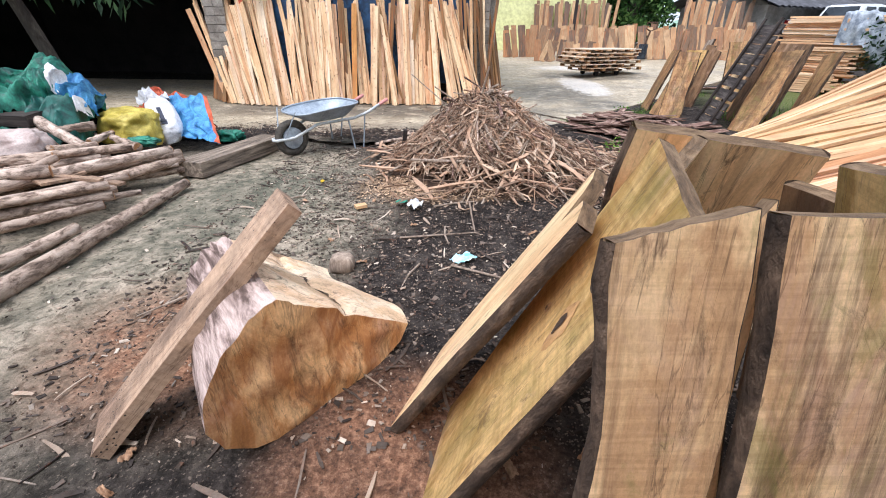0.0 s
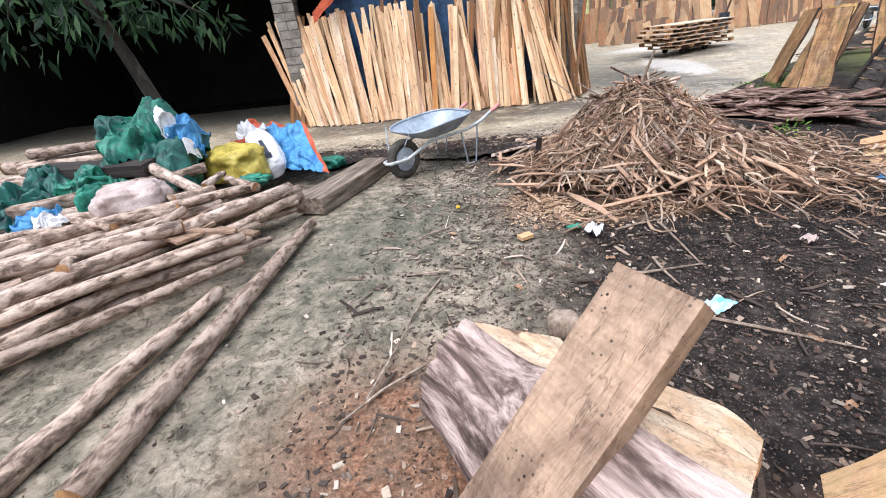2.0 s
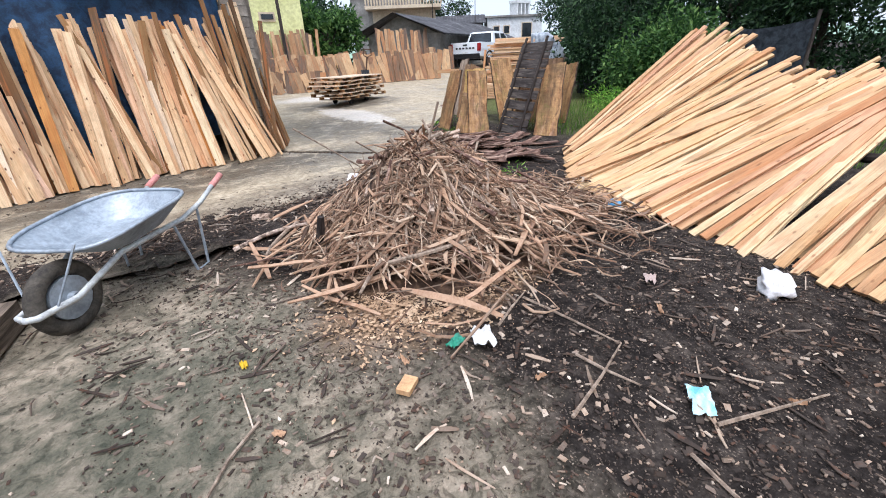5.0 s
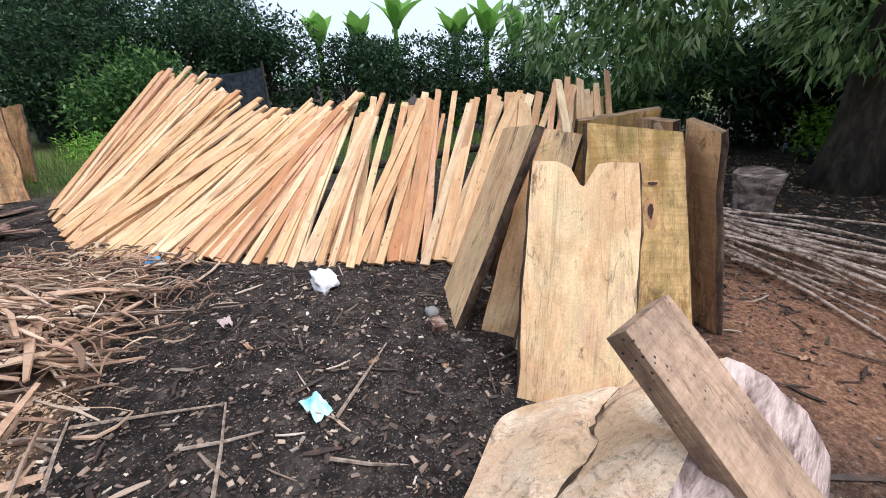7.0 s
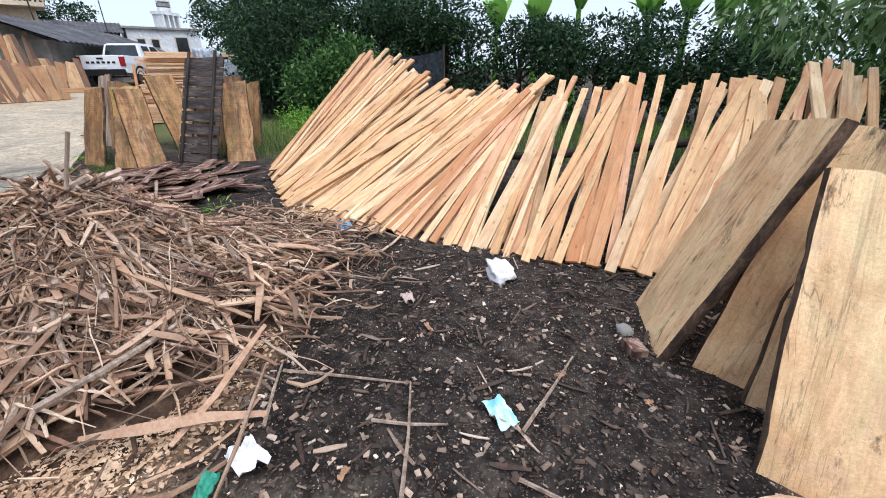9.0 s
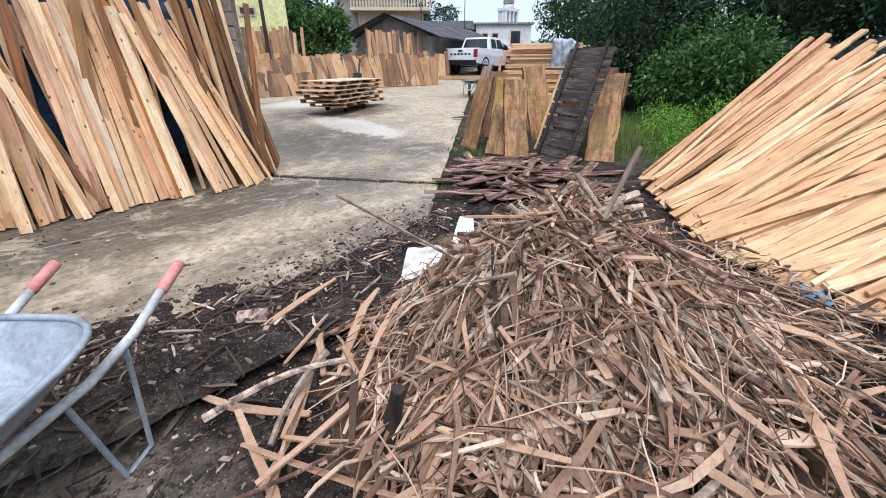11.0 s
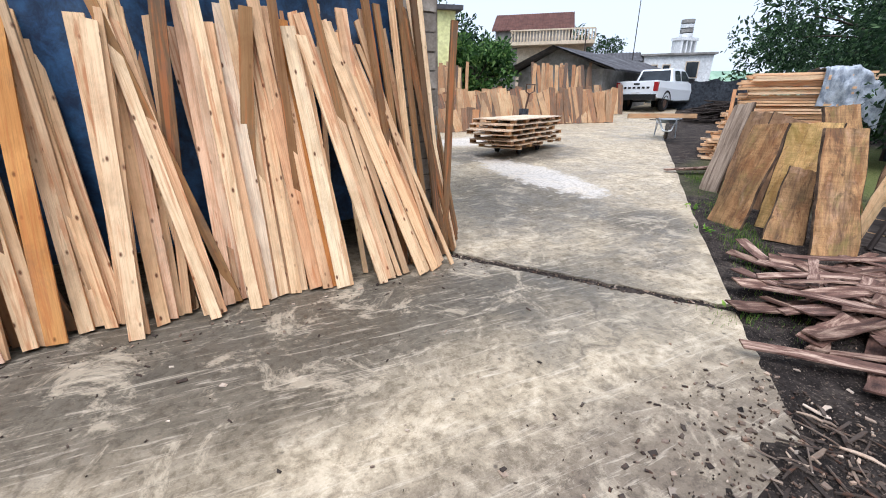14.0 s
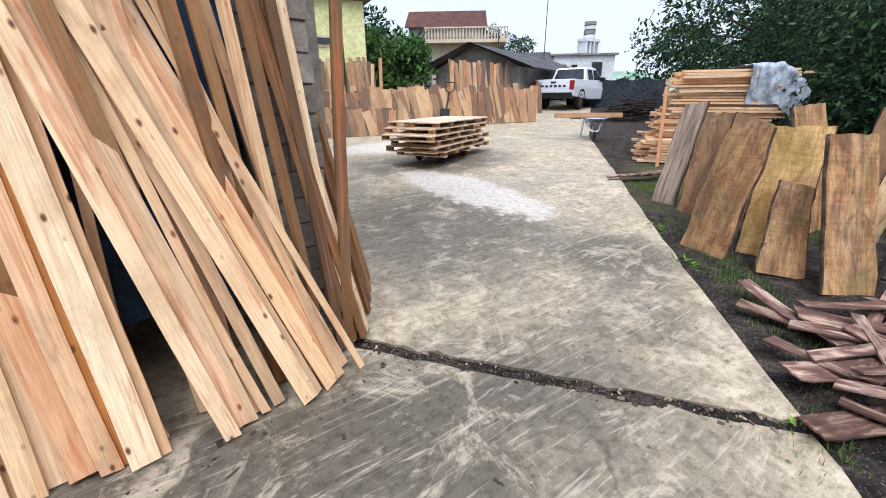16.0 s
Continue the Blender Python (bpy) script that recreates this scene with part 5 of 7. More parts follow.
# ---- chips strewn over the soil ----
def crumb(b, p, a, ln, w, th):
    """A small angular chip."""
    c, s = math.cos(a), math.sin(a)
    q = []
    for u, v, z in ((-1, -1, 0), (1, -1, 0), (1, 1, 0), (-1, 1, 0), (-1, -1, 1), (1, -1, 1), (1, 1, 1), (-1, 1, 1)):
        x, y = u * ln / 2 * rnd(0.6, 1.0), v * w / 2 * rnd(0.35, 1.0)
        q.append((p[0] + x * c - y * s, p[1] + x * s + y * c, p[2] + z * th * rnd(0.5, 1.4) + 0.15 * x))
    b.add(q, [(0, 1, 5, 4), (1, 2, 6, 5), (2, 3, 7, 6), (3, 0, 4, 7), (4, 5, 6, 7)])


random.seed(35)
chips = Build()
for k in range(42000):
    if k % 3:
        x, y = rnd(-1.7, 2.0), rnd(0.9, 5.7)
    else:
        x, y = rnd(-2.6, 3.8), rnd(-1.4, 6.6)
    if in_drive(x, y + 0.1) and rnd(0, 1) < 0.985:
        continue
    if x < -1.2 and rnd(0, 1) < 0.45:
        continue
    ln = 0.006 + 0.036 * rnd(0, 1) ** 4
    crumb(chips, (x, y, 0.003 + 0.035 * rough(x, y, 0, 0.9) + 0.018 * rough(x, y, 4, 3.5)), rnd(0, 6.283), ln, ln * rnd(0.2, 0.8), 0.004)
for k in range(9000):
    x, y = rnd(0.3, 5.5), rnd(-4.5, 0.2)
    ln = 0.012 + 0.05 * rnd(0, 1) ** 3
    crumb(chips, (x, y, 0.004 + 0.035 * rough(x, y, 0, 0.9) + 0.018 * rough(x, y, 4, 3.5)), rnd(0, 6.283), ln, ln * rnd(0.2, 0.7), 0.005)
for k in range(700):
    x, y = rnd(-1.9, 3.2), rnd(-1.0, 5.7)
    a = rnd(0, 6.283)
    strip(chips, (x, y, 0.01 + 0.035 * rough(x, y, 0, 0.9) + 0.018 * rough(x, y, 4, 3.5)), (math.cos(a), math.sin(a), rnd(-0.1, 0.1)), rnd(0.06, 0.2), rnd(0.006, 0.02), 0.004, rnd(-0.01, 0.01))
for k in range(4200):
    x = rnd(-3.2, 1.55)
    y = edge_y(x) + random.gauss(-0.05, 0.26)
    ln = 0.006 + 0.034 * rnd(0, 1) ** 3
    crumb(chips, (x, y, max(0.008, spill_z(x, y))), rnd(0, 6.283), ln, ln * rnd(0.25, 0.9), 0.007)
for k in range(420):
    x = rnd(-1.6, 1.5)
    y = edge_y(x) - abs(random.gauss(0.0, 0.35)) + 0.12
    a = rnd(0, 6.283)
    strip(chips, (x, y, max(0.01, spill_z(x, y)) + 0.008), (math.cos(a), math.sin(a), rnd(-0.15, 0.15)), rnd(0.05, 0.22), rnd(0.005, 0.02), 0.005, rnd(-0.015, 0.015))
for k in range(420):
    t = rnd(0, 1)
    x, y = 0.80 + 1.27 * t + random.gauss(0, 0.04), 8.41 - 1.64 * t + random.gauss(0, 0.04)
    ln = 0.006 + 0.03 * rnd(0, 1) ** 3
    crumb(chips, (x, y, gz(x, y) + 0.006), rnd(0, 6.283), ln, ln * rnd(0.25, 0.9), 0.007)
for k in range(420):
    x = rnd(-4.0, 1.0)
    y = rnd(5.9, 7.9) if k % 2 else foot_y(x) - abs(random.gauss(0, 0.12))
    ln = 0.006 + 0.05 * rnd(0, 1) ** 4
    crumb(chips, (x, y, gz(x, y) + 0.01), rnd(0, 6.283), ln, ln * rnd(0.2, 0.7), 0.005)
single("wood_chips", chips, CHIP, "scattered wood chips and bark bits on dark soil", "wood chips", kind="stuff")

# ---- split log with a sawn face, and the thick offcut that leans over it ----
def split_log():
    t_ob = thing("split_log", pose(-0.45, 1.08, 0.0, 0, 0, 37.5), "split section of a thick log, bark on one side", "log")
    ln = 0.78
    key = [(0.45, 0.12), (0.40, 0.05), (0.27, 0.0), (0.1, -0.03), (-0.12, -0.03), (-0.25, 0.02), (-0.33, 0.1), (-0.36, 0.2), (-0.34, 0.32), (-0.27, 0.43), (-0.17, 0.5), (-0.08, 0.52)]
    prof = []
    for p, q in zip(key, key[1:]):
        prof += [(p[0] + (q[0] - p[0]) * i / 5, p[1] + (q[1] - p[1]) * i / 5) for i in range(5)]
    prof.append(key[-1])

    def ring(t):
        k = 1.0 - 0.17 * t + 0.05 * math.sin(t * 6)
        out = []
        for i, (a, z) in enumerate(prof):
            ridge = (0.25 + t) * 0.05 * noise.noise((a * 22, z * 22, t * 2.0)) + (0.2 + t) * 0.03 * noise.noise((a * 55, z * 55, t * 4.0))
            g = k + 0.08 * noise.noise((a * 4, t * 3, 2)) + ridge
            jag = 0.05 * noise.noise((i * 0.5, 3, 1)) * max(0, t - 0.85) * 6
            out.append(Vector((a * g, t * ln + a * 0.21 * (1 - t) + jag, max(-0.02, z * g))))
        return out

    rings = [ring(i / 30) for i in range(31)]
    n = len(prof) - 1
    b = Build()
    b.grid(30, n, lambda u, v: tuple(rings[int(round(u * 30))][int(round(v * n))]))
    part("bark", b, LOG_SIDE, t_ob, "grey and pinkish rough bark", True)

    def face(u, v, lift=0.0):
        r = rings[int(round(u * 30))]
        h = 0.018 * noise.noise((u * 4, v * 4, 1)) + 0.008 * noise.noise((u * 3, v * 24, 4))
        h -= 0.022 * math.exp(-((v - 0.56 - 0.1 * noise.noise((u * 4, 2, 0))) / 0.045) ** 2)
        edge = min(1.0, 8 * v, 8 * (1 - v))
        return tuple(r[0].lerp(r[-1], v) + Vector((0.4, 0, 0.9)) * (h * edge + lift))

    s = Build()
    s.grid(30, 30, face)
    part("split_face", s, SPLIT, t_ob, "pale freshly split wood", True)
    g = Build()
    g.grid(30, 1, lambda u, v: face(u, 0.56 + 0.1 * noise.noise((u * 4, 2, 0)) + 0.03 * noise.noise((u * 16, 6, 0)) + (v - 0.5) * 0.05 * abs(noise.noise((u * 9, 5, 1))), 0.005))
    part("dark_crack", g, SLAB_BARK, t_ob, "dark jagged crack across the split face")
    for t, mat, name, label, sign in ((0, LOG_FACE, "sawn_end", "blotchy tan and brown sawn end with a pale rim", 1), (30, GREY_WOOD, "broken_end", "jagged grey end", -1)):
        e = Build()
        r = rings[t]
        close = r + [r[-1].lerp(r[0], i / 14) for i in range(1, 14)]
        if t == 0:
            close = r + [Vector(face(0, 1 - i / 30)) for i in range(1, 30)]
        mid = sum(close, Vector()) / len(close)
        m = len(close)

        def cap(u, v):
            p = close[int(round(u * m)) % m].lerp(mid, v)
            return tuple(p + Vector((0, sign * 0.03 * noise.noise(p * 7) * min(1, v * 4), 0)))

        e.grid(m, 9, cap) if sign > 0 else e.grid(m, 9, lambda u, v: cap(1 - u, v))
        part(name, e, mat, t_ob, label, True)


split_log()
offcut = board_mesh("thick_offcut", 1.03, 0.205, 0.055, OFFCUT, 0.004, 0.03)
o = new("thick_offcut", offcut)
o.matrix_world = stand((-1.165, 0.92, 0.01), (-0.54, 1.345, 0.735), (-0.70, -0.37, 0.75))
tagged(o, "thick grey weathered board leaning over the split log", "board")

# ---- logs ----
random.seed(41)


def log(p, q, r, label, group):
    b = Build()
    L = (Vector(q) - Vector(p)).length
    k = 7
    s = rnd(0, 50)
    b.tube([(0.02 * noise.noise((i, s, 0)), 0.02 * noise.noise((i, s, 5)), L * i / k) for i in range(k + 1)], [r * (1.05 - 0.25 * i / k + 0.08 * noise.noise((i, s, 9))) for i in range(k + 1)], 10, True, 0.2)
    t_ob = thing("log", stand(p, q, (0.1, 0.3, 1)), label, "log", group)
    part("bark", b, LOG_BARK, t_ob, smooth=True)
    for z, flip in ((-0.003, 1), (L + 0.003, -1)):
        e = Build()
        rr = r * (1.05 if flip > 0 else 0.8) * 0.98
        e.add([(0, 0, z)] + [(rr * math.cos(a * 0.628), rr * math.sin(a * 0.628), z) for a in range(10)], [(0, (a + 1) % 10 + 1, a + 1) if flip > 0 else (0, a + 1, (a + 1) % 10 + 1) for a in range(10)])
        part("cut_end", e, CUT_END, t_ob)


LOGS = "round logs in the heap"
log((-2.28, 1.28, 0.055), (-2.27, 3.42, 0.055), 0.052, "long pale debarked log lying beside the heap", LOGS)
log((-2.62, 1.25, 0.05), (-2.5, 2.5, 0.05), 0.048, "short mottled log lying beside the heap", LOGS)
for k in range(45):
    layer = k // 16
    cx = rnd(-4.3, -2.8) + 0.1 * layer
    cy = 1.9 + (k % 16) * 0.17 + rnd(-0.1, 0.1)
    a = math.radians(rnd(30, 72))
    L = rnd(1.3, 2.3)
    z = 0.05 + 0.075 * layer + max(0, -cx - 3.0) * 0.05
    dx, dy = math.cos(a) * L / 2, math.sin(a) * L / 2
    if cy + dy > 3.75:
        cy = 3.75 - dy
    if cx + dx > -2.45:
        cx = -2.45 - dx
    log((cx - dx, cy - dy, z + 0.03), (cx + dx, cy + dy, z + rnd(-0.03, 0.06)), rnd(0.026, 0.048), "mottled round log in a loose heap", LOGS)
for k in range(14):
    cx, cy, a = rnd(-4.9, -3.9), rnd(3.3, 4.6), math.radians(rnd(20, 70))
    z = 0.08 + 0.1 * (k // 4)
    log((cx - 0.7 * math.cos(a), cy - 0.7 * math.sin(a), z), (cx + 0.7 * math.cos(a), cy + 0.7 * math.sin(a), z + rnd(-0.02, 0.05)), rnd(0.04, 0.06), "mottled round log under green sheets", LOGS)
for k in range(10):
    a = rnd(0, 6.283)
    x, y, L = rnd(-3.9, -2.7), rnd(2.6, 4.2), rnd(0.25, 0.6)
    log((x, y, 0.3), (x + L * math.cos(a), y + L * math.sin(a), 0.34), rnd(0.03, 0.05), "short broken branch on the log heap", "branches on the log heap")
for k, (x, y, z, a, L, w) in enumerate(((-3.12, 3.0, 0.30, 60, 0.42, 0.2), (-2.86, 3.12, 0.27, -40, 0.4, 0.24), (-3.0, 2.86, 0.28, 95, 0.45, 0.07), (-2.75, 3.0, 0.24, 75, 0.35, 0.06))):
    ob = new("offcut", board_mesh("offcut", L, w, 0.02, OFFCUT, 0.01, 0.15))
    ob.matrix_world = pose(x, y, z, 93, 4, a)
    tagged(ob, "tan sawn offcut lying among the logs", "offcut", "offcuts on the log heap")
for p, q, r in (((-4.5, 2.45, 0.30), (-2.8, 3.7, 0.30), 0.05), ((-3.55, 1.75, 0.30), (-2.5, 3.7, 0.27), 0.05), ((-4.2, 1.95, 0.36), (-2.85, 2.85, 0.33), 0.055), ((-4.9, 2.75, 0.3), (-3.2, 3.3, 0.28), 0.045), ((-3.1, 2.75, 0.30), (-2.95, 3.05, 0.38), 0.035), ((-3.9, 3.95, 0.5), (-3.2, 3.6, 0.32), 0.05)):
    log(p, q, r, "long mottled log lying across the heap", LOGS)
for k in range(16):
    x, y, z = rnd(-5.7, -5.1), rnd(3.6, 4.7), 0.1 + 0.11 * (k // 3)
    a = math.radians(rnd(-20, 25))
    log((x, y, z), (x + 1.2 * math.cos(a), y + 1.2 * math.sin(a), z + rnd(-0.02, 0.03)), rnd(0.04, 0.06), "grey round log stacked under the sheets", LOGS)
old_beam = new("squared_beam", board_mesh("squared_beam", 1.15, 0.1, 0.2, DARK_WOOD, 0.004, 0.05))
old_beam.matrix_world = stand((-4.95, 3.95, 0.52), (-3.95, 3.9, 0.5), (0, 1, 0.1))
tagged(old_beam, "dark weathered beam lying across the log heap", "beam")

# squared beam
beam = new("squared_beam", board_mesh("squared_beam", 1.2, 0.28, 0.14, BEAM, 0.004, 0.06))
beam.matrix_world = stand((-2.39, 3.70, 0.09), (-2.04, 4.83, 0.09), (0, 0, 1))
tagged(beam, "thick dark squared beam lying on the ground", "beam")


# ---- sacks and tarpaulins ----
def crumple(name, m, sx, sy, sz, mat, label, category, fold=0.25, seed=0.0, nu=56, nv=34):
    """A crumpled closed form resting on its base."""
    b = Build()

    def f(u, v):
        a, e = u * 2 * math.pi, (v - 0.5) * math.pi
        d = Vector((math.cos(e) * math.cos(a), math.cos(e) * math.sin(a), math.sin(e)))
        w = Vector((noise.noise(d * 2.2 + Vector((seed, 3, 0))), noise.noise(d * 2.2 + Vector((seed, 0, 8))), noise.noise(d * 2.2 + Vector((4, seed, 0)))))
        e1 = d * 2.6 + w * 1.4
        k = 1 + fold * noise.noise(d * 1.7 + Vector((seed, 0, 0))) - fold * 0.6 * (0.4 - abs(noise.noise(e1 + Vector((0, seed, 0))))) - fold * 0.32 * (0.4 - abs(noise.noise(e1 * 2.6 + Vector((0, 0, seed)))))
        flat = lambda c, s: math.copysign(abs(c) ** 0.75, c) * s
        return (flat(d.x, sx) * k, flat(d.y, sy) * k, max(0.0, sz * 0.8 + flat(d.z, sz) * k))

    b.grid(nu, nv, f)
    return single(name, b, mat, label, category, m=m, smooth=True)


def drape(cx, cy, turn, sx, sy, base, top, mat, label, seed, fold=0.07, category="tarpaulin"):
    """A thrown-down sheet: ragged outline, sharp folds running off its crest, edges hanging."""
    b = Build()
    ca, sa = math.cos(math.radians(turn)), math.sin(math.radians(turn))

    def f(u, v):
        x, y = u * 2 - 1, v * 2 - 1
        r = math.hypot(x, y) / 1.2
        rag = 1 + 0.3 * noise.noise((x * 1.6 + seed, y * 1.6, 3)) + 0.12 * noise.noise((x * 6, y * 6, seed))
        px, py = x * sx * rag, y * sy * rag
        wx = px + 0.12 * noise.noise((px * 3, py * 3, seed + 5))
        wy = py + 0.12 * noise.noise((px * 3, py * 3, seed + 9))
        crease = lambda k, o: 0.5 - 1.6 * abs(noise.noise((wx * k + seed, wy * k * 0.6, o)))
        hang = math.exp(-(r * 1.25) ** 4)
        z = base + (top - base) * hang * (0.8 + 0.45 * noise.noise((px * 3.2, py * 3.2, seed + 2)))
        z += fold * 1.3 * crease(5, 1) + fold * 1.1 * crease(12, 4) + fold * 0.5 * crease(26, 7)
        pull = 1 - 0.25 * (1 - hang)
        px, py = px * pull + fold * 1.2 * noise.noise((wx * 8, wy * 8, 11)), py * pull + fold * 1.2 * noise.noise((wx * 8, wy * 8, 15))
        return (cx + px * ca - py * sa, cy + px * sa + py * ca, max(0.02, z))

    b.grid(96, 84, f)
    return single("tarpaulin" if category == "tarpaulin" else category, b, mat, label, category, smooth=True)


drape(-4.1, 4.36, 15, 0.52, 0.46, 0.36, 0.94, CLOTH_GREEN, "crumpled green woven plastic sheet over the log heap", 1.0)
drape(-3.85, 4.1, -25, 0.34, 0.34, 0.16, 0.70, CLOTH_TEAL, "dark green woven sheet hanging off the heap", 31.0)
drape(-4.25, 3.72, 40, 0.42, 0.26, 0.14, 0.5, CLOTH_GREEN, "crumpled dark green sheet hanging over logs", 2.0, 0.09)
drape(-3.98, 3.5, 10, 0.32, 0.2, 0.14, 0.42, CLOTH_GREEN, "torn green woven sheet tangled in logs", 5.0, 0.08)
drape(-4.75, 3.4, 10, 0.42, 0.34, 0.2, 0.5, CLOTH_TEAL, "torn green sheet trailing off the log heap", 21.0, 0.09)
# added sheet: stands for the dark shade under the beam and hides pale floor
drape(-4.8, 3.95, 0, 0.5, 0.3, 0.2, 0.55, CLOTH_TEAL, "dusty dark green sheet under an old beam", 37.0)
drape(-4.3, 3.22, 70, 0.22, 0.14, 0.2, 0.38, CLOTH_BLUE, "scrap of blue plastic sheet between logs", 23.0, 0.06)
drape(-4.1, 3.12, 20, 0.12, 0.1, 0.24, 0.36, CLOTH_WHITE, "torn white plastic scrap between logs", 27.0, 0.06)
drape(-4.5, 4.5, 0, 0.3, 0.18, 0.5, 0.86, CLOTH_TEAL, "bunched dark green sheet under the green one", 29.0, 0.06)
drape(-3.74, 4.38, 30, 0.2, 0.2, 0.5, 0.82, CLOTH_BLUE, "bunched bright blue plastic sheet on the heap", 3.0, 0.07)
drape(-3.84, 4.3, 60, 0.09, 0.16, 0.66, 0.92, CLOTH_WHITE, "crumpled white plastic bag on the heap", 4.0, 0.06)
drape(-3.62, 4.2, 40, 0.09, 0.09, 0.42, 0.64, CLOTH_WHITE, "small crumpled white bag under blue sheet", 22.0, 0.05)
crumple("sack", pose(-3.66, 3.42, 0.26, 0, 0, 30), 0.26, 0.19, 0.13, CLOTH_PINK, "slumped dusty pale sack on the logs", "sack", 0.2, 5)
crumple("sack", pose(-3.4, 4.5, 0.14, 0, 0, -35), 0.38, 0.27, 0.2, CLOTH_YELLOW, "full yellow woven sack lying on logs", "sack", 0.25, 6)
white_sack = crumple("sack", pose(-3.3, 4.92, 0.2, 0, 20, -52), 0.42, 0.155, 0.15, CLOTH_WHITE, "full white printed woven sack on a tarpaulin", "sack", 0.13, 7)
drape(-3.5, 5.12, 20, 0.17, 0.16, 0.42, 0.6, CLOTH_WHITE, "tied crumpled mouth of a white sack", 41.0, 0.06, "sack_mouth")
for k in range(9):
    b = Build()
    mx = 0.03 + 0.034 * k
    dx = (mx / 0.42) ** 1.333
    b.box(pose(mx, -0.03, 0.125 + 0.15 * (1 - dx * dx) ** 0.375, 0, 8 + 46 * dx, 0), 0.024, 0.04 if k < 7 else 0.06, 0.02)
    part("print_mark", b, PRINT_DARK, white_sack)
drape(-3.5, 5.42, -14, 0.62, 0.2, 0.12, 0.56, CLOTH_ORANGE, "orange tarpaulin bunched behind the sacks", 8.0, 0.05)


def fall(u, v):
    """A tarpaulin sloping from a bunched ridge down over the log ends."""
    x = (-3.5 + 0.62 * u) * (1 - v) + (-3.05 + 0.62 * u) * v
    y = (5.34 - 0.16 * u) * (1 - v) + (4.72 - 0.3 * u) * v
    crease = 0.4 - abs(noise.noise((u * 3.2 + v, v * 1.5, 4)))
    z = 0.14 + 0.44 * (1 - v) ** 1.3 * (0.9 + 0.3 * noise.noise((u * 2.5, v * 2, 1))) + 0.09 * crease + 0.03 * noise.noise((u * 11 + 3 * v, v * 5, 8))
    return (x + 0.05 * noise.noise((u * 4, v * 5, 12)), y + 0.05 * noise.noise((u * 4, v * 5, 16)), max(0.05, z))


sheet = Build()
sheet.grid(60, 60, fall)
blue_sheet = single("tarpaulin", sheet, CLOTH_BLUE, "bright blue tarpaulin with an orange edge spread over log ends", "tarpaulin", smooth=True)
hem = Build()
hem.grid(4, 60, lambda u, v: tuple(Vector(fall(0.93 + 0.08 * u, v)) + Vector((0, 0, 0.008))))
part("hem", hem, CLOTH_ORANGE, blue_sheet, "orange reverse side at the turned edge", True)
crumple("sack", pose(-2.66, 5.1, 0.02, 0, 0, 0), 0.15, 0.11, 0.08, CLOTH_GREEN, "small crumpled green plastic sheet", "sack", 0.5, 10)
crumple("sack", pose(-3.0, 4.05, 0.22, 0, 0, 0), 0.16, 0.08, 0.05, CLOTH_GREEN, "torn green plastic scrap on logs", "sack", 0.5, 11)

